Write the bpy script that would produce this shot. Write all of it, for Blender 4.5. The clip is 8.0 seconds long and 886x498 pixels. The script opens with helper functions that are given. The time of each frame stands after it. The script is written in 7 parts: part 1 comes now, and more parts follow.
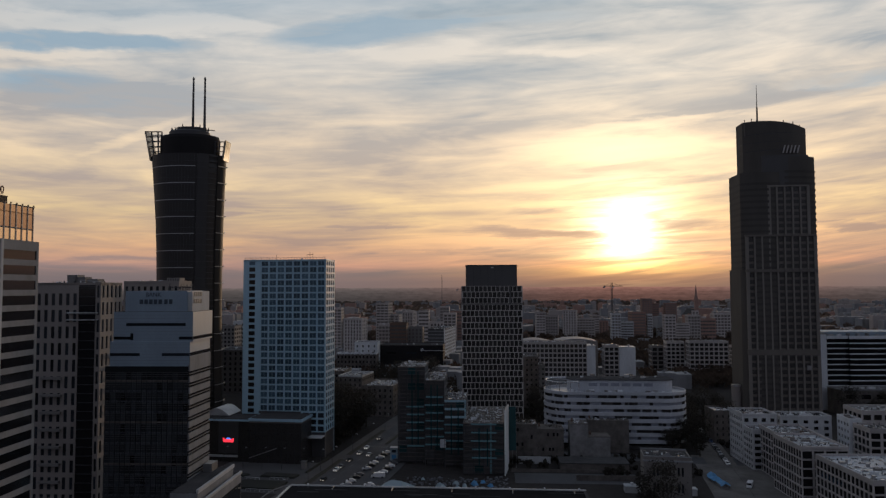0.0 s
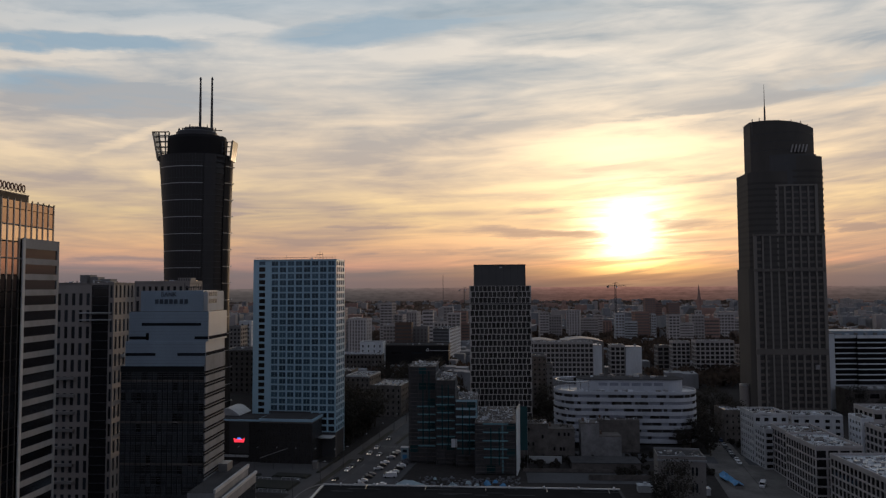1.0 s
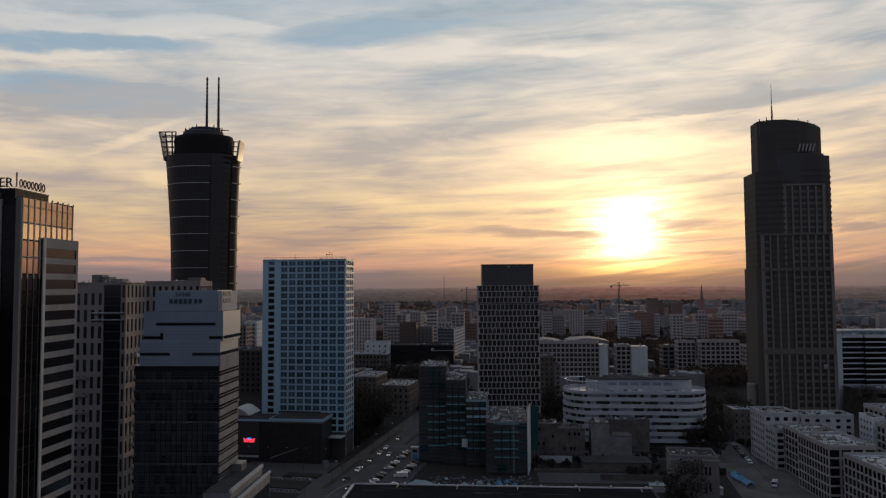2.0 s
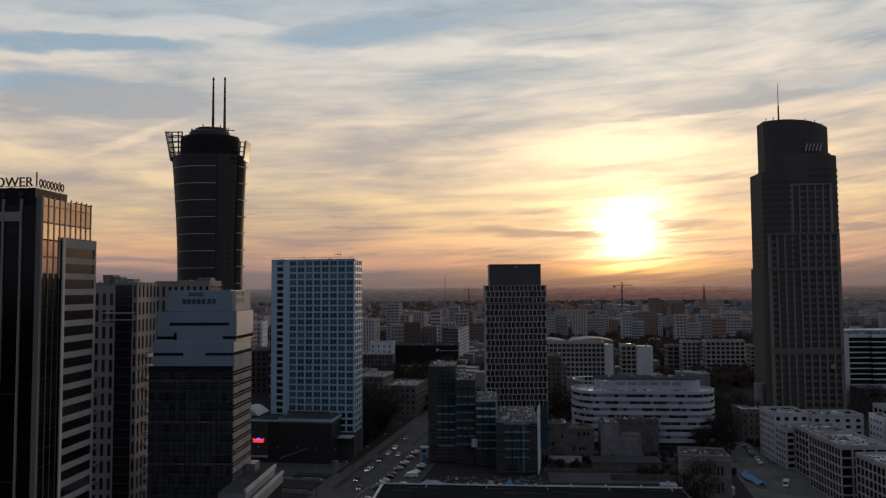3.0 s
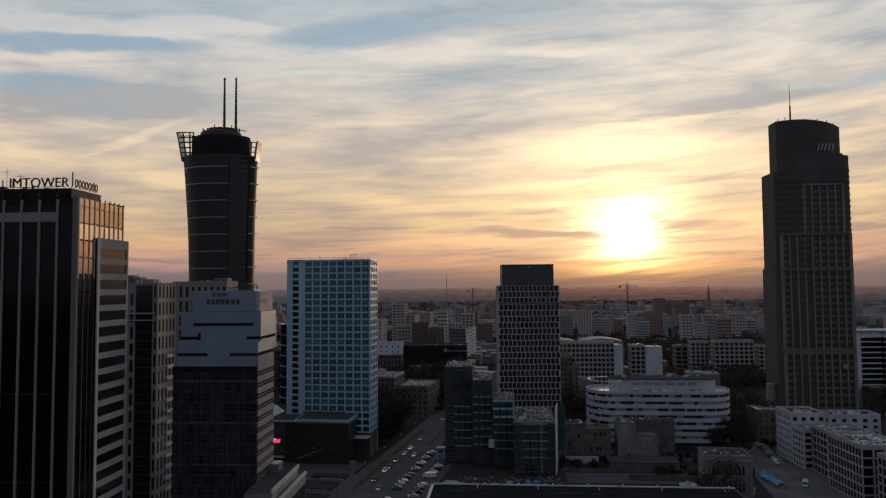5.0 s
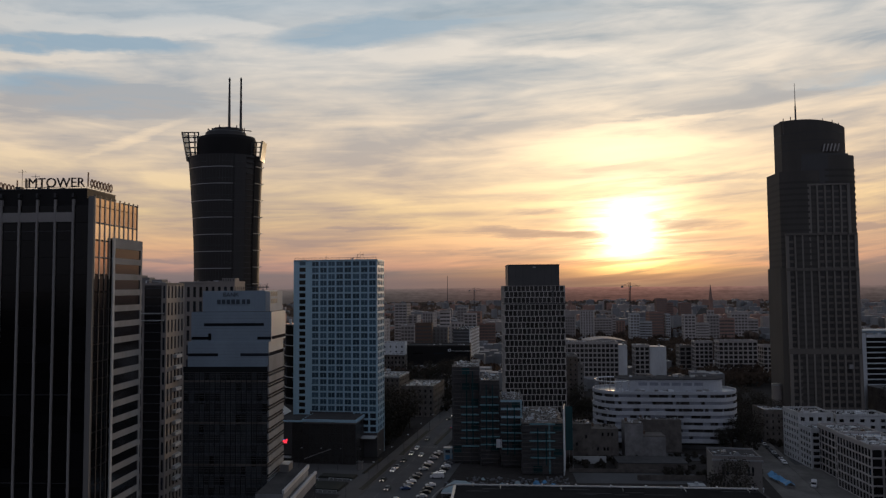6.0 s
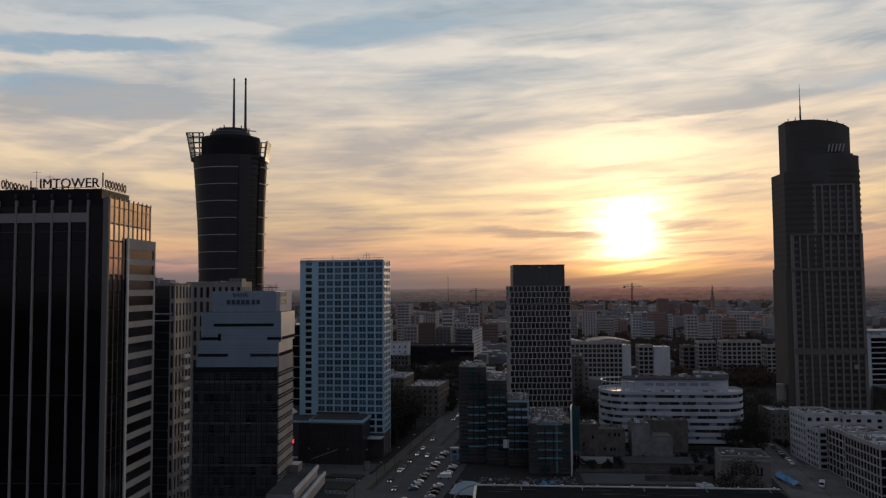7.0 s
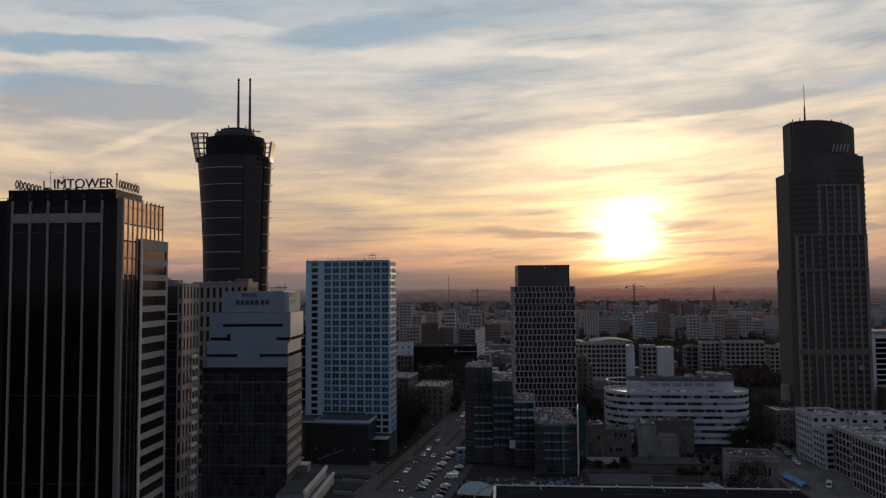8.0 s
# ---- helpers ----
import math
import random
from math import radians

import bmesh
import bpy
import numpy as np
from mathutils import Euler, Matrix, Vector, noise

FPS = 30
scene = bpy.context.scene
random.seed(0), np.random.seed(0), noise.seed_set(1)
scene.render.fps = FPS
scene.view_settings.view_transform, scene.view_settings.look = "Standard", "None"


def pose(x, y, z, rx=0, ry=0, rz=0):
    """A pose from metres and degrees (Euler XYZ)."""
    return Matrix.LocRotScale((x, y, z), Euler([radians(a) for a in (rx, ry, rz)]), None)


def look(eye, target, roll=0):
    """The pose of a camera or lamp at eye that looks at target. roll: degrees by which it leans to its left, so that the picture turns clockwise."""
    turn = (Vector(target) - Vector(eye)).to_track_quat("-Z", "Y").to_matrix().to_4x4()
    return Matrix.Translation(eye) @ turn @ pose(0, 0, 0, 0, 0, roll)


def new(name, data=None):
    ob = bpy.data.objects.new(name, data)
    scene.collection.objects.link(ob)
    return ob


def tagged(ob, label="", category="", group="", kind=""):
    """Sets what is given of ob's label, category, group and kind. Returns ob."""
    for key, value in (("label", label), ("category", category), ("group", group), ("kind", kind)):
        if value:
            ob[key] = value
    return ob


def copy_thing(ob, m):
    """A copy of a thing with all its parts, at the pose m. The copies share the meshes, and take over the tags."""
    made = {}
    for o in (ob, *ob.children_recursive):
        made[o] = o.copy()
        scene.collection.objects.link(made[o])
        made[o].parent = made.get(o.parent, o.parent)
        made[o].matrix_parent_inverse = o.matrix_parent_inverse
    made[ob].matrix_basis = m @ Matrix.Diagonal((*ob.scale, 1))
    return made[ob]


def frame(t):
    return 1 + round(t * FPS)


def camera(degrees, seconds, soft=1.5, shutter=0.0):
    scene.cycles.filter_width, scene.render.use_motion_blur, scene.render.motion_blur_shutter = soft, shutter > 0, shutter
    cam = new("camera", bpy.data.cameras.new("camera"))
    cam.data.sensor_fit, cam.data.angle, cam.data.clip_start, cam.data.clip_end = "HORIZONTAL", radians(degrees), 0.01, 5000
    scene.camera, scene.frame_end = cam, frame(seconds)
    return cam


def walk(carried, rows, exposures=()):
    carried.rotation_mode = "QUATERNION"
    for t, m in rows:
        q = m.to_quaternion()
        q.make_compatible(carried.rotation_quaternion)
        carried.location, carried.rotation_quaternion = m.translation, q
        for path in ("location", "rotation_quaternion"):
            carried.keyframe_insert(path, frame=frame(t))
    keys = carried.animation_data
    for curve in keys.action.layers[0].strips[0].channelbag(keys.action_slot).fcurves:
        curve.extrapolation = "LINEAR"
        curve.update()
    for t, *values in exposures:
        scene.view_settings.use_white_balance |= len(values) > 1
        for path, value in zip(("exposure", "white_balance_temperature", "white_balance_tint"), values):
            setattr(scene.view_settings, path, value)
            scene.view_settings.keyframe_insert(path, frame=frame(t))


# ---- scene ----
# The camera: a drone sliding sideways, 82 m above the street
cam = camera(64.2, 8.0, soft=1.3)
METRES, EYE, F_YAW, F_AHEAD, TILT0 = 31.0, 82.0, 0.645, 1.55, 3.07
ROWS = [
    (0.0, 0.0, 0.0, 0.0, 0.0, 0.86, 0.24),
    (0.5, -0.0809, 0.0022, -0.0017, 0.04, 0.87, 0.28),
    (1.0, -0.1601, 0.0048, -0.0065, 0.07, 0.88, 0.31),
    (1.5, -0.2359, 0.0079, -0.0102, 0.09, 0.89, 0.34),
    (3.0, -0.4504, 0.0141, -0.0153, 0.14, 0.92, 0.4),
    (3.5, -0.512, 0.0144, -0.0163, 0.17, 0.94, 0.41),
    (4.0, -0.5736, 0.0153, -0.0161, 0.19, 0.94, 0.42),
    (4.5, -0.6363, 0.0151, -0.0156, 0.21, 0.96, 0.43),
    (6.0, -0.8053, 0.0197, -0.0124, 0.24, 0.96, 0.43),
    (6.5, -0.8556, 0.0204, -0.0118, 0.25, 0.98, 0.44),
    (7.0, -0.9057, 0.0209, -0.0107, 0.27, 0.99, 0.44),
    (7.5, -0.9535, 0.0206, -0.0103, 0.28, 1.02, 0.43),
    (8.0, -0.9993, 0.0194, -0.0097, 0.3, 1.03, 0.42),
]
walk(cam, [(t, pose(METRES * x, METRES * F_AHEAD * y, EYE + METRES * z, 90 + TILT0 + F_YAW * (pitch - 0.86), roll, 0.2 * yaw))
           for t, x, y, z, yaw, pitch, roll in ROWS])

# ---- light: a low sun in the west behind broken cloud ----
SUN_AZ, SUN_EL = 14.7, 4.3          # degrees to the right of ahead, and above the horizon
sun_dir = Vector((math.sin(radians(SUN_AZ)) * math.cos(radians(SUN_EL)), math.cos(radians(SUN_AZ)) * math.cos(radians(SUN_EL)), math.sin(radians(SUN_EL))))
sun = new("sun", bpy.data.lights.new("sun", "SUN"))
sun.data.energy, sun.data.angle, sun.data.color = 0.6, radians(2.0), (1.0, 0.68, 0.42)
sun.matrix_world = look(sun_dir * 900, (0, 0, 0))


class Nodes:
    """Short-hand for building a node tree."""

    def __init__(self, tree):
        self.t = tree
        tree.nodes.clear()

    def add(self, kind, inputs=None, **props):
        n = self.t.nodes.new(kind)
        for k, v in props.items():
            setattr(n, k, v)
        for k, v in (inputs or {}).items():
            if hasattr(v, "is_linked"):
                self.t.links.new(v, n.inputs[k])
            else:
                n.inputs[k].default_value = v
        return n

    def math(self, op, a, b=0.0, c=0.0, clamp=False):
        return self.add("ShaderNodeMath", {0: a, 1: b, 2: c}, operation=op, use_clamp=clamp).outputs[0]

    def vec(self, op, a, b=(0, 0, 0)):
        n = self.add("ShaderNodeVectorMath", {0: a, 1: b}, operation=op)
        return n.outputs["Value"] if op == "DOT_PRODUCT" else n.outputs[0]

    def mix(self, f, a, b, blend="MIX"):
        n = self.add("ShaderNodeMix", data_type="RGBA", blend_type=blend, clamp_factor=True)
        for i, v in ((0, f), (6, a), (7, b)):
            if hasattr(v, "is_linked"):
                self.t.links.new(v, n.inputs[i])
            else:
                n.inputs[i].default_value = (*v, 1) if isinstance(v, tuple) and len(v) == 3 else v
        return n.outputs[2]

    def ramp(self, f, stops, mode="LINEAR"):
        n = self.add("ShaderNodeValToRGB", {0: f})
        n.color_ramp.interpolation = mode
        e = n.color_ramp.elements
        while len(e) < len(stops):
            e.new(0.5)
        for el, (p, c) in zip(e, stops):
            el.position, el.color = p, (*c, 1) if len(c) == 3 else (c[0],) * 3 + (1,)
        return n.outputs[0]

    def noise(self, v, scale, detail=4, rough=0.55, dist=0.0):
        return self.add("ShaderNodeTexNoise", {"Vector": v, "Scale": scale, "Detail": detail, "Roughness": rough, "Distortion": dist}).outputs[0]


world = bpy.data.worlds.new("sky")
scene.world = world
world.use_nodes = True
w = Nodes(world.node_tree)
way = w.add("ShaderNodeTexCoord").outputs["Generated"]
xyz = w.add("ShaderNodeSeparateXYZ", {0: way})
up = w.math("MAXIMUM", xyz.outputs[2], 0.0)
clear = w.add("ShaderNodeTexSky", sky_type="NISHITA", sun_disc=False, sun_elevation=radians(SUN_EL), sun_rotation=radians(SUN_AZ), air_density=1.0, dust_density=2.0)
# high cloud in flat sheets: seen along a plane overhead
lift = w.math("ADD", up, 0.09)
plane = w.add("ShaderNodeCombineXYZ", {0: w.math("DIVIDE", xyz.outputs[0], lift), 1: w.math("DIVIDE", xyz.outputs[1], lift), 2: 0.0}).outputs[0]
tilt = w.add("ShaderNodeMapping", {"Vector": plane, "Rotation": (0, 0, radians(168)), "Scale": (1.75, 0.62, 1), "Location": (0.9, 0.2, 0)}, vector_type="TEXTURE").outputs[0]
big = w.noise(tilt, 0.62, 4, 0.5, 0.5)
fine = w.noise(tilt, 1.7, 5, 0.52, 0.9)
ahead = w.math("MAXIMUM", xyz.outputs[1], 0.05)
across, above = w.math("DIVIDE", xyz.outputs[0], ahead), w.math("DIVIDE", up, ahead)
# streaks bow upwards to both sides and draw together towards the horizon
bowed = w.math("SUBTRACT", above, w.math("MULTIPLY", across, w.math("MULTIPLY_ADD", across, 0.09, 0.035)))
drawn = w.math("SQRT", w.math("MAXIMUM", w.math("ADD", bowed, 0.03), 0.001))
flat = w.add("ShaderNodeCombineXYZ", {0: w.math("MULTIPLY_ADD", across, 2.7, 1.7), 1: w.math("MULTIPLY", drawn, 13.0), 2: 0.4}).outputs[0]
thread = w.add("ShaderNodeCombineXYZ", {0: w.math("MULTIPLY_ADD", across, 5.5, 0.3), 1: w.math("MULTIPLY", drawn, 42.0), 2: 2.4}).outputs[0]
puff = w.noise(flat, 1.3, 6, 0.55, 0.45)
wisp = w.noise(thread, 1.0, 5, 0.55, 0.6)
cover = w.math("ADD", w.math("ADD", w.math("MULTIPLY", big, 0.18), w.math("MULTIPLY", fine, 0.10)), w.math("ADD", w.math("MULTIPLY", puff, 0.42), w.math("MULTIPLY", wisp, 0.30)))
# single banks, bars and openings in the cloud: across, above (tangents), half width, half height, slope, thickness
bent = w.math("MULTIPLY_ADD", w.math("SUBTRACT", w.noise(flat, 1.1, 5, 0.6), 0.5), 0.24, across)
risen = w.math("MULTIPLY_ADD", w.math("SUBTRACT", w.noise(flat, 2.0, 6, 0.62), 0.5), 0.045, above)


def bank(u, v, a, b, slope, amount):
    du = w.math("SUBTRACT", bent, u)
    dv = w.math("SUBTRACT", w.math("SUBTRACT", risen, v), w.math("MULTIPLY", du, slope))
    d = w.math("ADD", w.math("POWER", w.math("ABSOLUTE", w.math("DIVIDE", du, a)), 2.0), w.math("POWER", w.math("ABSOLUTE", w.math("DIVIDE", dv, b)), 2.0))
    return w.math("MULTIPLY", w.math("SUBTRACT", 1.0, d, clamp=True), amount)


def banks(rows):
    s = 0.0
    for r in rows:
        s = w.math("ADD", bank(*r), s)
    return s


bias = banks([(-0.467, 0.382, 0.27, 0.018, -0.06, 1.6), (-0.57, 0.338, 0.13, 0.012, -0.06, 1.5), (-0.507, 0.272, 0.18, 0.05, 0.0, -1.0), (-0.50, 0.205, 0.15, 0.03, 0.0, -0.6),
              (-0.435, 0.218, 0.10, 0.010, 0.3, 0.9), (-0.30, 0.160, 0.22, 0.02, 0.0, 0.6), (-0.147, 0.246, 0.20, 0.03, 0.0, -0.6), (0.09, 0.310, 0.18, 0.03, 0.05, -0.8),
              (0.22, 0.194, 0.15, 0.024, 0.05, 1.1), (0.333, 0.234, 0.17, 0.011, 0.13, 1.1), (0.437, 0.264, 0.21, 0.009, 0.16, -0.9), (0.533, 0.330, 0.13, 0.02, 0.1, 0.8)])
bias = w.math("ADD", bias, banks([(0.173, 0.346, 0.10, 0.013, 0.05, 0.9), (0.165, 0.075, 0.11, 0.009, 0.0, -2.0), (0.157, 0.110, 0.055, 0.007, 0.0, -0.9), (0.357, 0.090, 0.07, 0.007, 0.0, -1.1),
              (0.59, 0.085, 0.08, 0.007, 0.0, -1.7), (-0.095, 0.082, 0.09, 0.005, 0.0, -0.9), (-0.28, 0.106, 0.05, 0.004, 0.0, -0.8), (0.37, 0.154, 0.09, 0.007, 0.05, -0.9),
              (0.24, 0.128, 0.12, 0.005, 0.02, -0.7), (0.40, 0.046, 0.12, 0.006, 0.0, -1.0), (0.05, 0.050, 0.20, 0.005, 0.0, -0.7), (-0.45, 0.040, 0.14, 0.007, 0.0, -1.4)]))
cover = w.math("MULTIPLY_ADD", bias, 0.085, cover)
# what the cloud's light is at each height, towards the sun's side and away from it
elev = w.math("MULTIPLY", up, 2.0)
heave = w.math("MULTIPLY_ADD", w.math("SUBTRACT", w.noise(flat, 1.6, 4, 0.5), 0.5), 0.007, elev)
west = w.ramp(heave, [(0.0, (0.205, 0.155, 0.155)), (0.038, (0.235, 0.178, 0.172)), (0.056, (0.57, 0.31, 0.235)), (0.10, (0.72, 0.42, 0.245)), (0.20, (0.81, 0.60, 0.325)), (0.38, (0.88, 0.70, 0.50)), (0.60, (0.70, 0.665, 0.615)), (0.78, (0.645, 0.655, 0.66)), (1.0, (0.24, 0.27, 0.31))])
shade = w.ramp(heave, [(0.0, (0.185, 0.145, 0.15)), (0.045, (0.205, 0.17, 0.175)), (0.062, (0.34, 0.235, 0.215)), (0.13, (0.42, 0.30, 0.245)), (0.36, (0.48, 0.425, 0.385)), (0.56, (0.375, 0.415, 0.455)), (0.8, (0.31, 0.40, 0.475)), (1.0, (0.16, 0.20, 0.25))])
lit = w.mix(w.ramp(cover, [(0.41, (0.0,)), (0.58, (1.0,))]), shade, west)
east = w.ramp(elev, [(0.0, (0.142, 0.137, 0.156)), (0.3, (0.186, 0.191, 0.236)), (1.0, (0.198, 0.214, 0.28))])
near_sun = w.vec("DOT_PRODUCT", way, tuple(sun_dir))
side = w.math("MULTIPLY_ADD", near_sun, 0.75, 0.42, clamp=True)
lit = w.mix(w.math("MULTIPLY", w.math("POWER", w.math("MAXIMUM", near_sun, 0.0), 30.0), w.ramp(elev, [(0.0, (1.0,)), (0.30, (0.0,))])), lit, w.mix(1.0, lit, (1.22, 0.90, 0.62), "MULTIPLY"))
# the whole western side is a little warmer towards the sun
lit = w.mix(w.math("POWER", w.math("MAXIMUM", near_sun, 0.0), 7.0), lit, w.mix(1.0, lit, (1.04, 0.995, 0.95), "MULTIPLY"))
cloud = w.mix(side, east, lit)
# blue shows through the thin places high up
gap = w.math("MULTIPLY", w.ramp(w.noise(tilt, 0.5, 4, 0.55, 0.5), [(0.46, (0.0,)), (0.58, (1.0,))]), w.ramp(elev, [(0.42, (0.0,)), (0.72, (1.0,))]))
blue = w.mix(0.88, w.mix(1.0, clear.outputs[0], (0.05, 0.05, 0.05), "MULTIPLY"), (0.31, 0.44, 0.555))
holes = banks([(-0.54, 0.357, 0.19, 0.020, -0.05, 1.7), (-0.095, 0.372, 0.20, 0.027, 0.10, 1.4), (0.10, 0.39, 0.16, 0.02, 0.05, 0.8), (0.58, 0.290, 0.16, 0.018, 0.16, 1.0), (-0.58, 0.300, 0.14, 0.022, 0.0, 1.0), (-0.42, 0.262, 0.18, 0.02, 0.0, 0.7)])
gap = w.math("MAXIMUM", w.math("MULTIPLY", gap, 0.45), w.math("MULTIPLY", holes, w.math("MULTIPLY_ADD", w.math("ADD", puff, wisp), 4.2, -3.3, clamp=True)), clamp=True)
sky = w.mix(w.math("MULTIPLY", w.math("MULTIPLY", gap, 0.85), w.ramp(elev, [(0.85, (1.0,)), (1.0, (0.35,))])), cloud, blue)
# the sun's glow through broken bars of cloud
bars = w.noise(thread, 0.8, 5, 0.55, 0.9)
thin = w.math("MULTIPLY", w.ramp(bars, [(0.41, (0.12,)), (0.57, (1.0,))]), w.math("MULTIPLY_ADD", bias, 0.55, 1.0, clamp=True))
toward = w.math("MAXIMUM", near_sun, 0.0)
fade = w.math("MULTIPLY_ADD", w.math("SUBTRACT", cover, 0.5), 3.0, 0.85)
fade = w.math("MAXIMUM", fade, 0.15)
g0 = w.math("MULTIPLY", w.math("POWER", toward, 3000.0), 2.6)
g1 = w.math("MULTIPLY", w.math("MULTIPLY", w.math("POWER", toward, 800.0), 1.7), w.math("MULTIPLY_ADD", thin, 1.0, 0.1))
g2 = w.math("MULTIPLY", w.math("MULTIPLY", w.math("POWER", toward, 150.0), 0.6), w.math("MULTIPLY_ADD", thin, 0.8, 0.2))
g3 = w.math("MULTIPLY", w.math("MULTIPLY", w.math("POWER", toward, 28.0), 0.36), fade)
low = w.ramp(elev, [(0.0, (0.16, 0.13, 0.12)), (0.022, (0.40, 0.25, 0.16)), (0.034, (0.75, 0.5, 0.25)), (0.05, (1.0, 0.78, 0.38)), (0.085, (1.0, 0.95, 0.8)), (0.11, (1.0, 1.0, 1.0))])
glow = w.mix(1.0, w.mix(1.0, (1.0, 0.91, 0.58), w.math("ADD", g0, g1), "MULTIPLY"), w.mix(1.0, (1.0, 0.74, 0.34), g2, "MULTIPLY"), "ADD")
glow = w.mix(1.0, glow, w.mix(1.0, (1.0, 0.74, 0.42), g3, "MULTIPLY"), "ADD")
total = w.mix(1.0, sky, w.mix(1.0, glow, low, "MULTIPLY"), "ADD")
bg = w.add("ShaderNodeBackground", {"Color": total, "Strength": 1.0})
w.add("ShaderNodeOutputWorld", {0: bg.outputs[0]})


# ---- materials ----
def material(name, base, rough=0.7, metal=0.0, vary=0.18, grain=2.0, blot=0.12, bump=0.15, each=0.0, spec=0.5, streak=False, leafy=0.0):
    """A weathered surface: blotches, grain, fine relief, and a shade of its own for each piece (each)."""
    m = bpy.data.materials.new(name)
    m.use_nodes = True
    n = Nodes(m.node_tree)
    at = n.add("ShaderNodeNewGeometry").outputs["Position"]
    if streak:
        at = n.add("ShaderNodeMapping", {"Vector": at, "Scale": (1, 1, 0.3)}).outputs[0]
    a = n.noise(at, blot, 3)
    b = n.noise(at, grain, 5, 0.65)
    f = n.math("ADD", n.math("MULTIPLY", a, 0.6), n.math("MULTIPLY", b, 0.4))
    k = n.math("MULTIPLY_ADD", n.math("SUBTRACT", f, 0.5), vary * 4, 1.0)
    if each:
        r = n.add("ShaderNodeObjectInfo").outputs["Random"]
        k = n.math("MULTIPLY", k, n.math("MULTIPLY_ADD", r, each * 2, 1.0 - each))
    col = n.mix(1.0, (*base, 1), k, "MULTIPLY")
    rr = n.math("MULTIPLY_ADD", n.math("SUBTRACT", b, 0.5), 0.3, rough, clamp=True)
    bmp = n.add("ShaderNodeBump", {"Strength": bump, "Distance": 0.05, "Height": b})
    p = n.add("ShaderNodeBsdfPrincipled", {"Base Color": col, "Roughness": rr, "Metallic": metal, "Specular IOR Level": spec, "Normal": bmp.outputs[0]})
    if leafy:
        through_leaf = n.add("ShaderNodeBsdfTranslucent", {"Color": n.mix(1.0, col, (1.06, 0.97, 0.88), "MULTIPLY")})
        p = n.add("ShaderNodeMixShader", {0: leafy, 1: p.outputs[0], 2: through_leaf.outputs[0]})
    n.add("ShaderNodeOutputMaterial", {0: p.outputs[0]})
    return m


def glow_material(name, color, strength):
    m = bpy.data.materials.new(name)
    m.use_nodes = True
    n = Nodes(m.node_tree)
    p = n.add("ShaderNodeBsdfPrincipled", {"Base Color": (*color, 1), "Emission Color": (*color, 1), "Emission Strength": strength})
    n.add("ShaderNodeOutputMaterial", {0: p.outputs[0]})
    return m


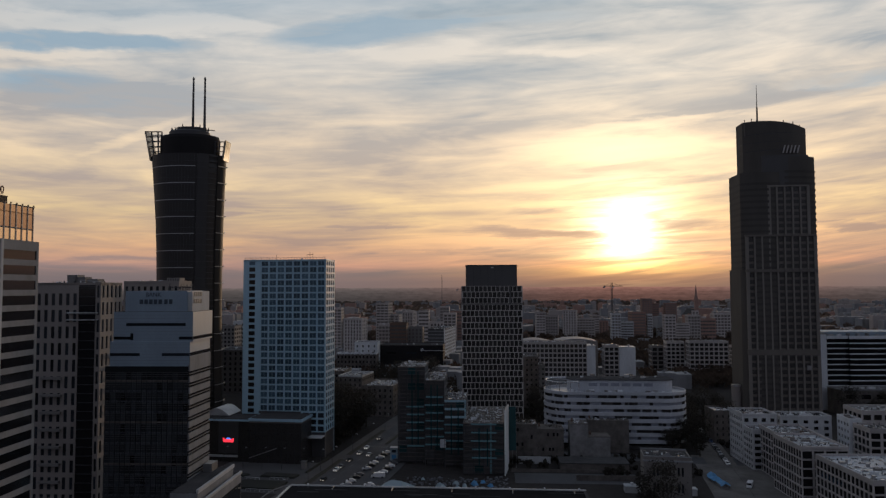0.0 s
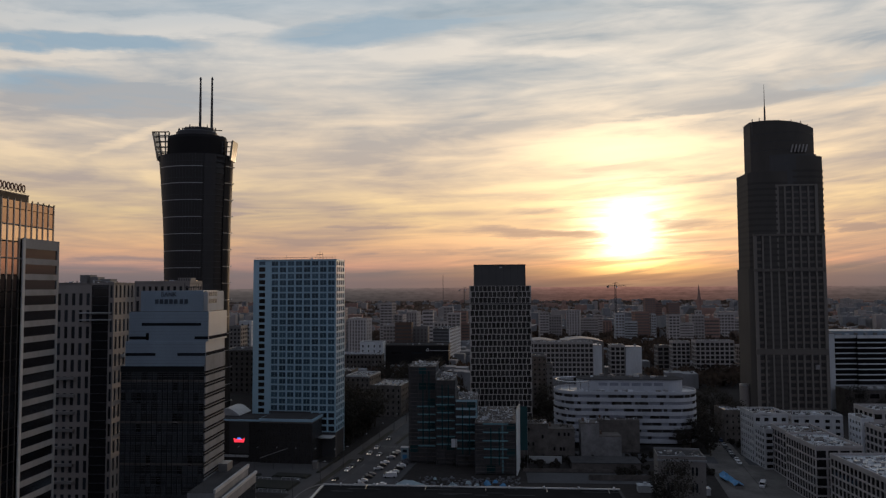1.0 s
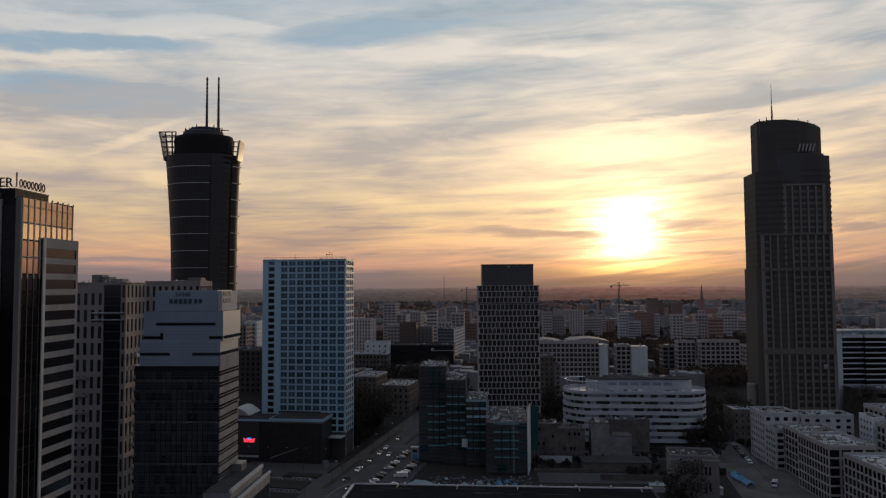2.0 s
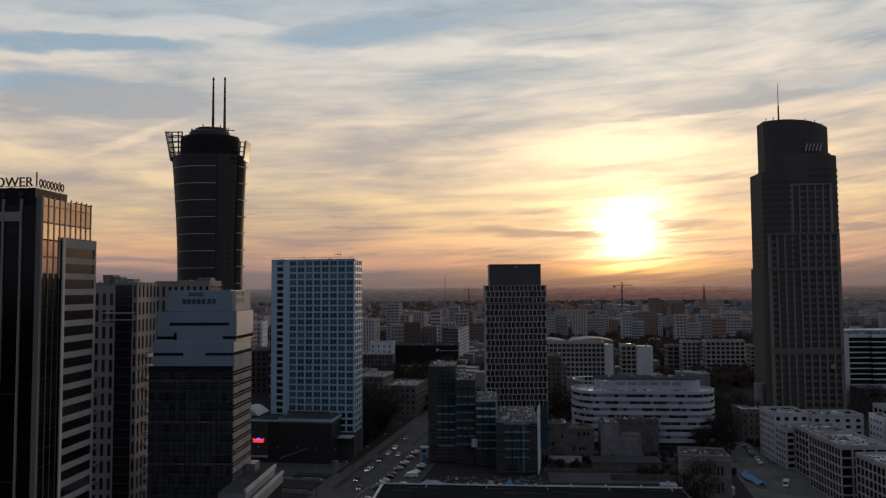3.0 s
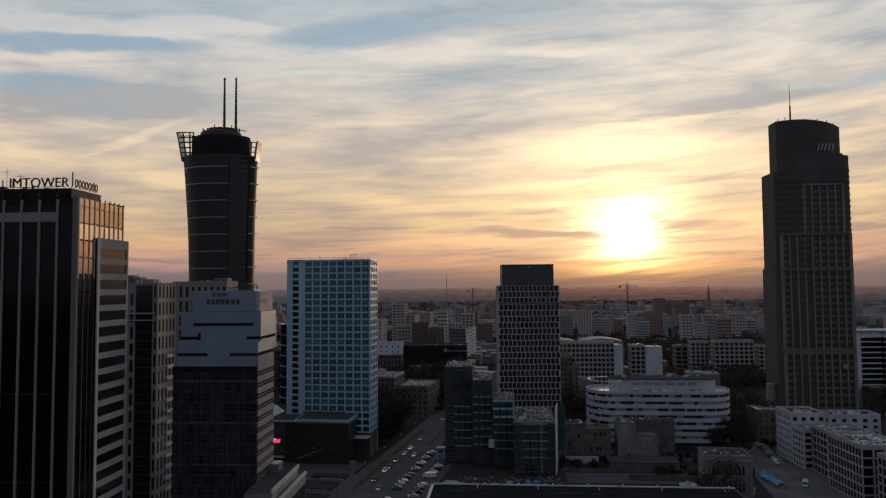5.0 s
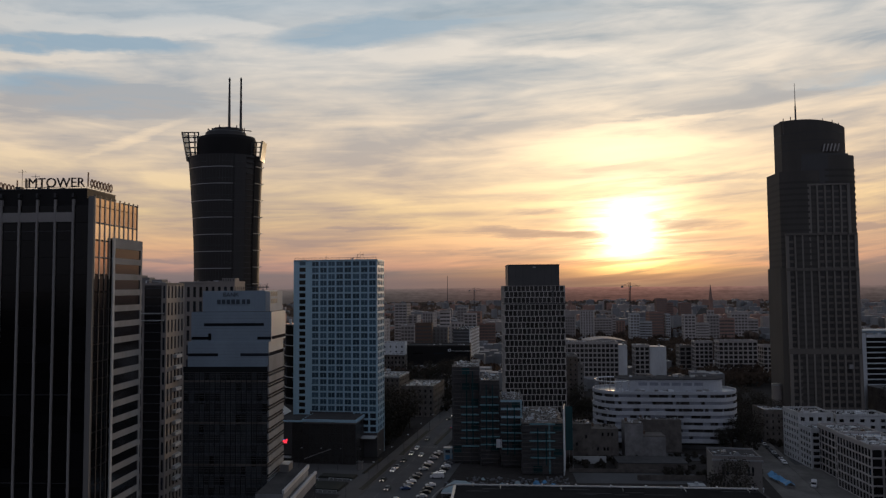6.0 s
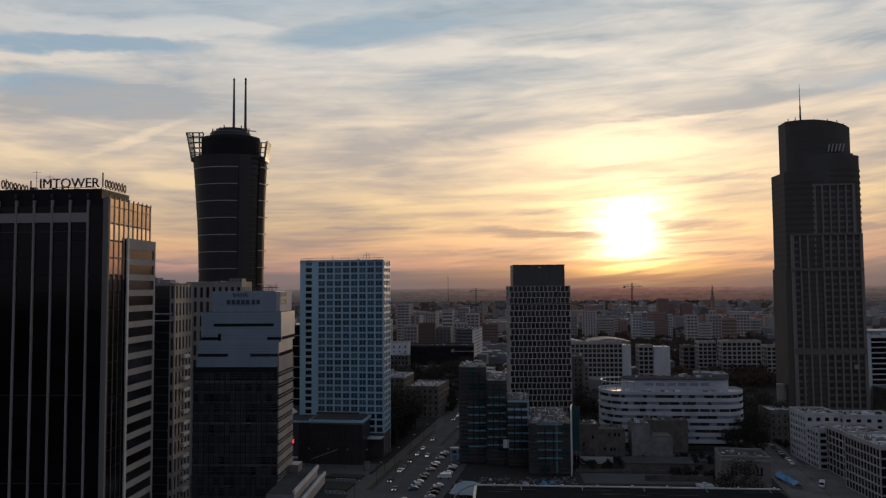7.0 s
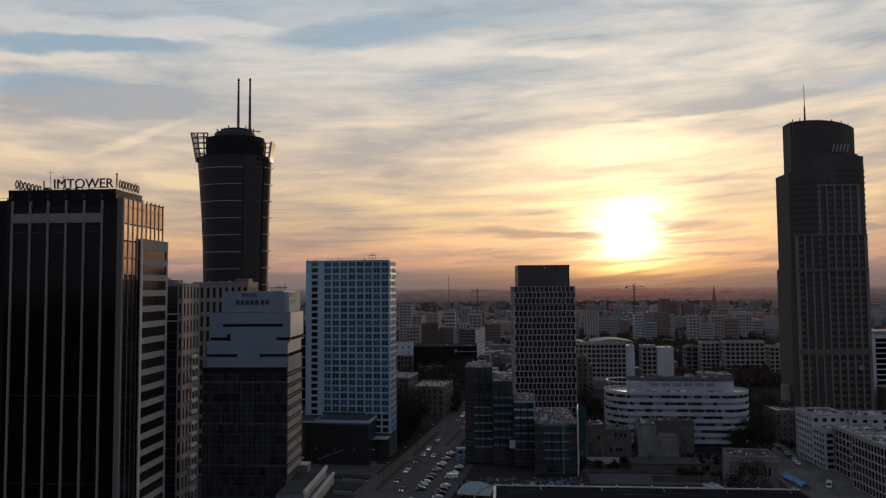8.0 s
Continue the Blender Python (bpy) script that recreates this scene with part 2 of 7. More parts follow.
M = dict(
    asphalt=material("asphalt", (0.083, 0.084, 0.089), 0.95, spec=0.15, grain=0.7, blot=0.08, vary=0.3),
    line_worn=material("worn_road_paint", (0.15, 0.15, 0.155), 0.9, spec=0.1, vary=0.5, grain=1.5),
    dusty=material("dusty_road", (0.135, 0.128, 0.122), 0.95, spec=0.15, grain=0.6, blot=0.1, vary=0.5),
    paving=material("paving", (0.088, 0.087, 0.089), 0.95, spec=0.15, grain=1.2),
    soil=material("city_ground", (0.05, 0.046, 0.044), 1.0, vary=0.5, grain=0.35, blot=0.02, spec=0.0),
    grass=material("grass", (0.021, 0.022, 0.017), 0.95, vary=0.3),
    concrete=material("concrete", (0.215, 0.22, 0.232), 0.85, streak=True, vary=0.4, grain=1.0),
    pale=material("pale_render", (0.44, 0.45, 0.46), 0.8, streak=True, vary=0.32, grain=1.2),
    white=material("white_cladding", (0.60, 0.625, 0.655), 0.8, streak=True, spec=0.2, vary=0.26, grain=1.2),
    beige=material("beige_stone", (0.245, 0.218, 0.203), 0.75, streak=True),
    grey=material("grey_render", (0.18, 0.17, 0.165), 0.8, streak=True),
    dark=material("dark_cladding", (0.062, 0.06, 0.062), 0.5, each=0.1),
    granite_dark=material("blackened_granite", (0.066, 0.061, 0.057), 0.7, streak=True, spec=0.2),
    brick=material("brown_brick", (0.13, 0.085, 0.065), 0.9, streak=True),
    blue_panel=material("blue_cladding", (0.33, 0.50, 0.61), 0.5, vary=0.1, streak=True),
    stone_dark=material("dark_granite", (0.085, 0.078, 0.072), 0.75, streak=True, spec=0.2),
    roof=material("roof_felt", (0.075, 0.074, 0.076), 0.95, vary=0.35, grain=0.6, spec=0.0),
    roof_pale=material("pale_roof_membrane", (0.34, 0.365, 0.40), 0.45, spec=0.5, vary=0.4, grain=0.5),
    glass=material("window_glass", (0.02, 0.024, 0.03), 0.12, each=0.6, vary=0.05, bump=0.02),
    glass_matt=material("curtained_window", (0.06, 0.105, 0.145), 0.25, each=0.45, vary=0.05, bump=0.02),
    glass_black=material("black_glass", (0.008, 0.008, 0.01), 0.08, each=0.4, vary=0.05, bump=0.02),
    metal=material("grey_metal", (0.35, 0.35, 0.36), 0.4, 0.8),
    steel_dark=material("dark_steel", (0.06, 0.06, 0.065), 0.5, 0.6),
    chrome=material("bright_metal", (0.7, 0.7, 0.72), 0.25, 1.0),
    net=material("teal_scaffold_netting", (0.03, 0.075, 0.082), 0.9, spec=0.1, each=0.2, grain=0.8, vary=0.3),
    tarp=material("blue_tarpaulin", (0.06, 0.22, 0.42), 0.5, grain=0.8),
    bark=material("bark", (0.05, 0.04, 0.03), 0.95),
    leaf=material("autumn_leaves", (0.032, 0.028, 0.022), 0.9, each=0.3, grain=0.8, vary=0.4, leafy=0.2),
    sign_red=glow_material("red_screen", (1.0, 0.04, 0.07), 1.2),
    lamp=glow_material("lamp_glow", (1.0, 0.85, 0.7), 1.5),
    sign_blue=glow_material("blue_screen", (0.1, 0.25, 1.0), 1.0),
    frame_pale=material("pale_frame", (0.38, 0.357, 0.35), 0.75, streak=True),
    tarp_pale=material("pale_blue_sheeting", (0.26, 0.34, 0.38), 0.5, grain=0.8),
    roof_grey=material("grey_roof_felt", (0.14, 0.14, 0.145), 0.6, vary=0.4, grain=0.6, spec=0.3),
    bank_panel=material("blue_grey_panel", (0.24, 0.305, 0.372), 0.5, streak=True),
    pier_grey=material("dark_pier_stone", (0.15, 0.145, 0.14), 0.75, streak=True),
    sooty=material("sooty_wall", (0.12, 0.108, 0.1), 0.9, vary=0.6, grain=0.55, blot=0.22, spec=0.2),
    patchy=material("patched_plaster", (0.21, 0.205, 0.205), 0.9, vary=0.5, grain=0.6, blot=0.2, spec=0.1),
    # distant walls, windows and brick: haze mixed into paler, flatter base colours
    hazed_wall=material("hazed_wall", (0.42, 0.385, 0.37), 0.9, spec=0.1, each=0.25),
    hazed_window=material("hazed_window", (0.13, 0.115, 0.11), 0.6, each=0.3, spec=0.2),
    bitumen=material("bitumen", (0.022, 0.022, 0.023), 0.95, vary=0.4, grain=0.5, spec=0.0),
    # autumn leaves far off, lightened in colour to stand in for haze
    far_leaf=material("hazed_russet_woods", (0.08, 0.063, 0.054), 1.0, vary=0.45, grain=0.3, spec=0.0, leafy=0.5),
    hazed_brick=material("hazed_brick", (0.29, 0.19, 0.16), 0.95, spec=0.1, each=0.2),
    # farthest leaves, paled further for the haze in front of them
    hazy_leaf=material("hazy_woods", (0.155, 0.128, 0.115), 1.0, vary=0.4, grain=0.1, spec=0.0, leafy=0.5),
    frame_blue=material("pale_blue_frame", (0.26, 0.40, 0.47), 0.7, streak=True),
    red=material("red_paint", (0.35, 0.05, 0.05), 0.6),
)


# ---- mesh helpers ----
class Mesh:
    """Collects boxes, prisms and lofts into one mesh."""

    def __init__(self):
        self.v, self.f = [], []

    def add(self, verts, faces, m=None):
        k = len(self.v)
        self.v += [tuple(m @ Vector(p)) for p in verts] if m else [tuple(p) for p in verts]
        self.f += [tuple(k + i for i in q) for q in faces]
        return self

    def box(self, x0, x1, y0, y1, z0, z1, m=None):
        return self.add([(x0, y0, z0), (x1, y0, z0), (x1, y1, z0), (x0, y1, z0), (x0, y0, z1), (x1, y0, z1), (x1, y1, z1), (x0, y1, z1)],
                        [(3, 2, 1, 0), (4, 5, 6, 7), (0, 1, 5, 4), (1, 2, 6, 5), (2, 3, 7, 6), (3, 0, 4, 7)], m)

    def loft(self, rings, m=None, caps=True):
        n = len(rings[0])
        faces = [(r * n + i, r * n + (i + 1) % n, (r + 1) * n + (i + 1) % n, (r + 1) * n + i) for r in range(len(rings) - 1) for i in range(n)]
        if caps:
            faces += [tuple(range(n - 1, -1, -1)), tuple((len(rings) - 1) * n + i for i in range(n))]
        return self.add([p for r in rings for p in r], faces, m)

    def prism(self, poly, z0, z1, m=None):
        return self.loft([[(x, y, z0) for x, y in poly], [(x, y, z1) for x, y in poly]], m)

    def rod(self, a, b, r, n=6, r2=None):
        a, b = Vector(a), Vector(b)
        q = (b - a).to_track_quat("Z", "Y").to_matrix()
        ring = lambda c, s: [tuple(c + q @ Vector((s * math.cos(2 * math.pi * i / n), s * math.sin(2 * math.pi * i / n), 0))) for i in range(n)]
        return self.loft([ring(a, r), ring(b, r if r2 is None else r2)])

    def data(self, name, mat, smooth=False):
        d = bpy.data.meshes.new(name)
        d.from_pydata(self.v, [], self.f)
        d.materials.append(mat)
        if smooth:
            d.shade_smooth()
        return d


def part(name, mesh, mat, parent=None, label="", smooth=False):
    ob = new(name, mesh.data(name, mat, smooth) if isinstance(mesh, Mesh) else mesh)
    ob.parent = parent
    if label:
        ob["label"] = label
    return ob


def thing(name, x, y, rz, label, category, group="", z=0.0):
    ob = new(name)
    ob.matrix_basis = pose(x, y, z, 0, 0, rz)
    return tagged(ob, label, category, group)


PANES = {}


def pane(parent, mat, m, wide, high, name="window", thick=0.06):
    """One window pane, in a mesh shared by all of that size."""
    key = (round(wide, 2), round(high, 2), mat.name)
    if key not in PANES:
        PANES[key] = Mesh().box(-wide / 2, wide / 2, 0, thick, -high / 2, high / 2).data(name, mat)
    ob = new(name, PANES[key])
    ob.parent = parent
    ob.matrix_basis = m
    return ob


def face(side, wide, deep):
    """The matrix from a facade's own plane (x along, y inwards, z up; from 0 at its left end) to the house's."""
    return {"front": pose(0, 0, 0), "right": pose(wide, SIDE, 0, 0, 0, 90), "left": pose(0, deep - SIDE, 0, 0, 0, -90), "back": pose(wide, deep, 0, 0, 0, 180)}[side]


SIDE = 0.36   # the side walls butt against the front and back walls


def grid_wall(us, zs, holes, t, fm):
    """A wall t thick, one connected sheet, with openings at the cells (i, j) named in holes."""
    mesh, nu = Mesh(), len(us)
    nz = len(zs)
    at = lambda i, j, k: (k * nz + j) * nu + i
    verts = [(u, k * t, z) for k in (0, 1) for z in zs for u in us]
    solid = lambda i, j: 0 <= i < nu - 1 and 0 <= j < nz - 1 and (i, j) not in holes
    faces = []
    for j in range(nz - 1):
        for i in range(nu - 1):
            if not solid(i, j):
                continue
            faces.append((at(i, j, 0), at(i + 1, j, 0), at(i + 1, j + 1, 0), at(i, j + 1, 0)))
            for (di, dj), (a, b) in {(-1, 0): ((0, 1), (0, 0)), (1, 0): ((1, 0), (1, 1)), (0, -1): ((0, 0), (1, 0)), (0, 1): ((1, 1), (0, 1))}.items():
                if not solid(i + di, j + dj):
                    p, q = (i + a[0], j + a[1]), (i + b[0], j + b[1])
                    faces.append((at(*p, 0), at(*p, 1), at(*q, 1), at(*q, 0)))
    return mesh.add(verts, faces, fm)


def facade(parent, fm, wide, z0, z1, cols, rows, wall, glass, fu=0.6, fv=0.6, t=0.36, edge=0.0, shift=0.0, name="wall", top=0.0, low=0.5, sheet=False):
    """A wall with cols x rows openings and a pane set back in every one. shift: storeys stand out of step, each a part."""
    cw, rh = (wide - 2 * edge) / cols, (z1 - top - z0) / rows
    ww, wh = cw * fu, rh * fv
    cuts = lambda s: [0.0] + [edge + c * cw + (cw - ww) / 2 + s + k for c in range(cols) for k in (0, ww)] + [wide]
    bands = [(z0 + r * rh + (rh - wh) * low, z0 + r * rh + (rh - wh) * low + wh) for r in range(rows)]
    if shift:
        for r, (zb, zt) in enumerate(bands):
            s = shift * cw * (1 if r % 2 else -1)
            za, zc = z0 + r * rh, (z0 + (r + 1) * rh if r < rows - 1 else z1)
            part("storey_frame", grid_wall(cuts(s), [za, zb, zt, zc], {(2 * c + 1, 1) for c in range(cols)}, t, fm), wall, parent)
    else:
        zs = [z0] + [z for b in bands for z in b] + [z1]
        part(name, grid_wall(cuts(0), zs, {(2 * c + 1, 2 * r + 1) for c in range(cols) for r in range(rows)}, t, fm), wall, parent)
    if sheet:
        part("glazing", Mesh().box(0.05, wide - 0.05, t - 0.12, t - 0.04, z0 + 0.05, z1 - 0.05, fm), glass, parent)
        return
    for r, (zb, zt) in enumerate(bands):
        for c in range(cols):
            u = edge + (c + 0.5) * cw + (shift * cw * (1 if r % 2 else -1) if shift else 0)
            pane(parent, glass, fm @ pose(u, t - 0.08, (zb + zt) / 2), ww, wh)


def roof_of(parent, wide, deep, z, mat, rim=None, h=0.9, clutter=0, seed=1, x0=0.0, y0=0.0):
    """A flat roof with a parapet and plant."""
    top = part("roof", Mesh().box(x0 + 0.3, x0 + wide - 0.3, y0 + 0.3, y0 + deep - 0.3, z - 0.4, z), mat, parent)
    p = Mesh()
    for a in ((0, wide, 0, 0.3), (0, wide, deep - 0.3, deep), (0, 0.3, 0.3, deep - 0.3), (wide - 0.3, wide, 0.3, deep - 0.3)):
        p.box(x0 + a[0], x0 + a[1], y0 + a[2], y0 + a[3], z - 0.4, z + h)
    part("parapet", p, rim or M["concrete"], top)
    rnd = random.Random(seed)
    for i in range(clutter):
        a, b, c = rnd.choice(((1.2, 0.9, 0.9), (2.4, 1.1, 0.5), (0.7, 0.7, 1.3), (3.6, 0.5, 0.35), (0.6, 3.4, 0.3), (1.8, 1.6, 1.1)))
        a, b, c = a * rnd.uniform(0.7, 1.3), b * rnd.uniform(0.7, 1.3), c * rnd.uniform(0.6, 1.3)
        x, y = x0 + rnd.uniform(1.5, wide - 5), y0 + rnd.uniform(1.5, max(2, deep - 5))
        m = Mesh().box(x, x + a, y, y + b, z, z + c)
        m.box(x - 0.1, x + a + 0.1, y - 0.1, y + b + 0.1, z + c, z + c + 0.12)
        part("roof_unit", m, rnd.choice((M["metal"], M["grey"], M["white"])), top)


def block(name, x, y, rz, wide, deep, high, cols, rows, wall, label, glass=None, sides=None, side_cols=4, fu=0.55, fv=0.55, z0=0.0, clutter=4, roof=None, category="building", group="", t=0.36, top=0.6, seed=1, shift=0.0, rim=None, bands=False):
    """A plain house: x, y is its front left corner."""
    b = thing(name, x, y, rz, label, category, group)
    g = glass or M["glass"]
    sides = sides or ("front", "right" if x < -20 else "left")
    core = Mesh().box(t, wide - t, t, deep - t, 0, high - 0.5)
    part("core", core, M["dark"], b)
    for s in ("front", "right", "left", "back"):
        fm = face(s, wide, deep)
        length = wide if s in ("front", "back") else deep - 2 * SIDE
        if s in sides and bands:
            n = cols if s in ("front", "back") else side_cols
            style = ((0.74, 0.6), (0.93, 0.46), (0.5, 0.7), (0.84, 0.52), (0.6, 0.56))[seed % 5]
            facade(b, fm, length, 0, high, n, rows, wall, g, *style, t, edge=length * 0.03, top=top, sheet=True)
        elif s in sides:
            facade(b, fm, length, z0, high, cols if s in ("front", "back") else side_cols, rows, wall, g, fu, fv, t, top=top, shift=shift)
        else:
            part("wall", Mesh().box(0.01, length - 0.01, 0, t, 0, high, fm), wall, b)
    roof_of(b, wide, deep, high, roof or M["roof"], rim or wall, clutter=clutter, seed=seed)
    return b


# ---- the ground and what lies on it ----
G = -4.0        # the turn of most of the town's walls
STREET = -11.9  # the turn of the main street


def disc(r, n=96):
    return [(r * math.cos(2 * math.pi * i / n), r * math.sin(2 * math.pi * i / n)) for i in range(n)]


ground = new("ground", Mesh().prism(disc(3700), -2.0, 0.0).data("ground", M["soil"]))
tagged(ground, "dark built-up plain reaching the horizon", "ground", kind="structure")


def backdrop_material():
    m = bpy.data.materials.new("hazy_distance")
    m.use_nodes = True
    n = Nodes(m.node_tree)
    at = n.add("ShaderNodeNewGeometry").outputs["Position"]
    z = n.add("ShaderNodeSeparateXYZ", {0: at}).outputs[2]
    belts = n.noise(n.add("ShaderNodeMapping", {"Vector": at, "Scale": (0.004, 0.004, 0.11)}).outputs[0], 1.0, 8, 0.7)
    specks = n.noise(n.add("ShaderNodeMapping", {"Vector": at, "Scale": (0.02, 0.02, 0.10)}).outputs[0], 1.0, 4, 0.75)
    streaks = n.math("ADD", n.math("MULTIPLY", belts, 0.45), n.math("MULTIPLY", specks, 0.55))
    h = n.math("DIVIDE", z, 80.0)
    # haze is painted into the emission, brighter towards the top
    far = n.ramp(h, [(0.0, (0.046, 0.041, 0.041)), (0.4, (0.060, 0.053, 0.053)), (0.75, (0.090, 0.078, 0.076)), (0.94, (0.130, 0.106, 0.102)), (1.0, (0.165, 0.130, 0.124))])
    # sun-reddened air is painted in too, strongest below the sun
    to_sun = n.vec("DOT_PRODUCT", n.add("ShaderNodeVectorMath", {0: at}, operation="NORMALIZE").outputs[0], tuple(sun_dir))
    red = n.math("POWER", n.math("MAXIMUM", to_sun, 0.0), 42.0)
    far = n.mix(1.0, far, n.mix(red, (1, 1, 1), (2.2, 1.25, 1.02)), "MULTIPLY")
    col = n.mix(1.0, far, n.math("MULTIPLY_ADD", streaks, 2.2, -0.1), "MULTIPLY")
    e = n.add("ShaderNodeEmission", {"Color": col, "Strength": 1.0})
    n.add("ShaderNodeOutputMaterial", {0: e.outputs[0]})
    return m


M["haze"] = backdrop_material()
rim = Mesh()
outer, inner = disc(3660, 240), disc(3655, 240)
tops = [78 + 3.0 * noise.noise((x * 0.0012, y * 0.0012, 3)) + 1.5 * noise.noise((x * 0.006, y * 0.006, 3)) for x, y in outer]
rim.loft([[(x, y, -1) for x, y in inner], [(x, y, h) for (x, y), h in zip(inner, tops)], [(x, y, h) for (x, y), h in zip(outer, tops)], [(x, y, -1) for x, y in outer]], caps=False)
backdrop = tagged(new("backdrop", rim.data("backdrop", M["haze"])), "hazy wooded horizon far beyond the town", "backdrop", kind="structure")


def strip(name, x, y, rz, x0, x1, y0, y1, z, mat, label, category="road"):
    ob = new(name, Mesh().box(x0, x1, y0, y1, z - 0.3, z).data(name, mat))
    ob.matrix_basis = pose(x, y, 0, 0, 0, rz)
    return tagged(ob, label, category, kind="structure")


# main street: its left kerb leaves (-59.2, 281.8) at STREET; local x runs across it
SX, SY = -59.2, 281.8
strip("road", SX, SY, STREET, 0, 13.0, -150, 760, 0.05, M["asphalt"], "dark asphalt main street with traffic")
strip("road", SX, SY, STREET, 13.0, 27.5, -70, 84, 0.045, M["asphalt"], "asphalt car park beside the main street")
strip("pavement", SX, SY, STREET, -7.5, 0, -150, 760, 0.2, M["paving"], "grey paved pavement along the main street", "pavement")
strip("pavement", SX, SY, STREET, 27.5, 30.0, -70, 84, 0.2, M["paving"], "grey paved strip beside parked cars", "pavement")
strip("pavement", SX, SY, STREET, 13.0, 16.0, 88, 760, 0.2, M["paving"], "grey paved pavement along the main street", "pavement")
strip("verge", SX, SY, STREET, -3.0, -0.6, 10, 60, 0.26, M["grass"], "dark planted verge beside the kerb", "verge")
strip("verge", SX, SY, STREET, -3.0, -0.6, 70, 130, 0.26, M["grass"], "dark planted verge beside the kerb", "verge")
strip("verge", SX, SY, STREET, 8.8, 10.6, 96, 150, 0.22, M["grass"], "narrow planted island between lanes", "verge")
strip("road", SX, SY, STREET + 90, 84, 97, -220, 0, 0.048, M["asphalt"], "dark asphalt side street")
# lane to the right, past the flats
strip("road", 107, 262, STREET, 0, 10, -60, 400, 0.05, M["dusty"], "dark asphalt side street by the flats")
strip("pavement", 107, 262, STREET, 10, 13, -60, 150, 0.2, M["dusty"], "grey pavement in front of the flats", "pavement")
strip("yard", 99, 250, STREET, 0, 36, 0, 100, 0.04, M["dusty"], "dusty builders' yard beside the lane", "yard")
strip("pavement", 30, 300, G, 0, 52, 0, 16, 0.06, M["asphalt"], "empty tarmac yard with painted bays", "yard")
for k in range(7):
    strip("bay_line", 30, 300, G, 3 + k * 4.6, 3.25 + k * 4.6, 2, 13, 0.085, M["paving"], "worn pale bay marking on tarmac", "marking")
for k in range(26):
    strip("lane_line", SX, SY, STREET, 6.4, 6.6, -60 + k * 12, -54 + k * 12, 0.062, M["line_worn"], "worn white lane marking on asphalt", "marking")
for k in range(9):
    strip("crossing_bar", SX, SY, STREET, 0.8 + k * 1.35, 1.45 + k * 1.35, 88, 92, 0.063, M["line_worn"], "worn white pedestrian crossing bar", "marking")


# ---- black office tower with the roof sign ----
def dark_tower():
    b = thing("office_tower", -122.3, 149.3, -3, "black glass office tower with pale pillars and rooftop letter signs", "building")
    W, D, H = 24.4, 19.0, 101.3
    part("core", Mesh().box(0.3, W - 0.3, 0.3, D - 0.3, 0, H - 0.3), M["jet"], b)
    pil = [0.45 + 3.89 * k for k in range(6)]
    part("corner_glazing", Mesh().box(-0.95, -0.02, 0.12, 1.1, 0, H), M["glass_jet"], b)
    for x in pil:
        part("pillar", Mesh().box(x - 0.2, x + 0.2, -0.26, 0.28, 0, H - 0.6), M["pier_pale"], b)
        part("finial", Mesh().box(x - 0.22, x + 0.22, -0.4, 0.2, H - 0.1, H + 0.7), M["steel_dark"], b)
    part("corner_pillar", Mesh().box(W - 1.15, W, -0.25, 0.28, 0, H), M["pier_grey"], b, "grey stone corner pier")
    edges = [0.0] + pil + [W - 1.15]
    for i in range(7):
        a, c = edges[i] + (0.2 if i else 0), edges[i + 1] - (0.2 if i < 6 else 0)
        part("lower_glazing", Mesh().box(a + 0.02, c - 0.02, 0.1, 0.16, 0, 30.3), M["glass_jet"], b)
        for f in range(8, 27):
            pane(b, M["glass_jet"], pose((a + c) / 2, 0.1, 3.0 + f * 3.64), c - a - 0.04, 3.58)
        if 0 < i < 6:
            part("spandrel", Mesh().box(a + 0.02, c - 0.02, -0.16, 0.09, 96.0, 98.0), M["pier_pale"], b, "grey band panel")
            for z in (94.0, 60.0, 42.0):
                part("transom", Mesh().box(a + 0.02, c - 0.02, 0.02, 0.09, z, z + 0.12), M["steel_dark"], b)
    fm = face("right", W, D)
    n = 9
    step = (D - 2 * SIDE) / n
    for i in range(n + 1):
        # sunlight is coloured into the upper mullions; the lower ones are toned dark
        part("mullion", Mesh().box(i * step - 0.12, i * step + 0.12, -0.06, 0.28, 84.0, H - 0.1, fm), M["sunlit_tone"], b, "mullion in a warm sunlit tone")
        part("lower_mullion", Mesh().box(i * step - 0.1, i * step + 0.1, -0.04, 0.28, 0, 83.98, fm), M["stone_dark"], b)
        part("finial", Mesh().box(i * step - 0.16, i * step + 0.16, -0.1, 0.1, H - 0.05, H + 0.3, fm), M["steel_dark"], b)
    for i in range(n):
        for f in range(27):
            # sunset reflection put in as tinted panes above floor 22; jet panes below
            if f > 23 or i < 4:
                pane(b, M["glass_jet"] if f < 23 else M["glass_sunset"] if f != 25 else M["glass_lit"], fm @ pose((i + 0.5) * step, 0.1, 3.0 + f * 3.64), step - 0.24, 3.3)
                if f in (24, 26):
                    part("transom", Mesh().box(i * step + 0.1, (i + 1) * step - 0.1, 0.06, 0.2, 1.12 + f * 3.64, 1.36 + f * 3.64, fm), M["beige"], b)
    for i in range(n):
        pane(b, M["glass_sunset"], fm @ pose((i + 0.5) * step, 0.1, 100.25), step - 0.24, 1.6)
    # the banded wing that stands out of the side
    y0, y1, x1 = 6.9, 20.1, W + 0.62
    part("wing", Mesh().box(W + 0.29, x1 - 0.3, y0 + 0.3, y1 - 0.3, 0, 93.0), M["dark"], b)
    # near edge is coloured pale for the light on it; far pier stays concrete
    part("end_wall", Mesh().box(W + 0.29, x1 - 0.02, y0, y0 + 0.3, 0, 93.1), M["pale"], b)
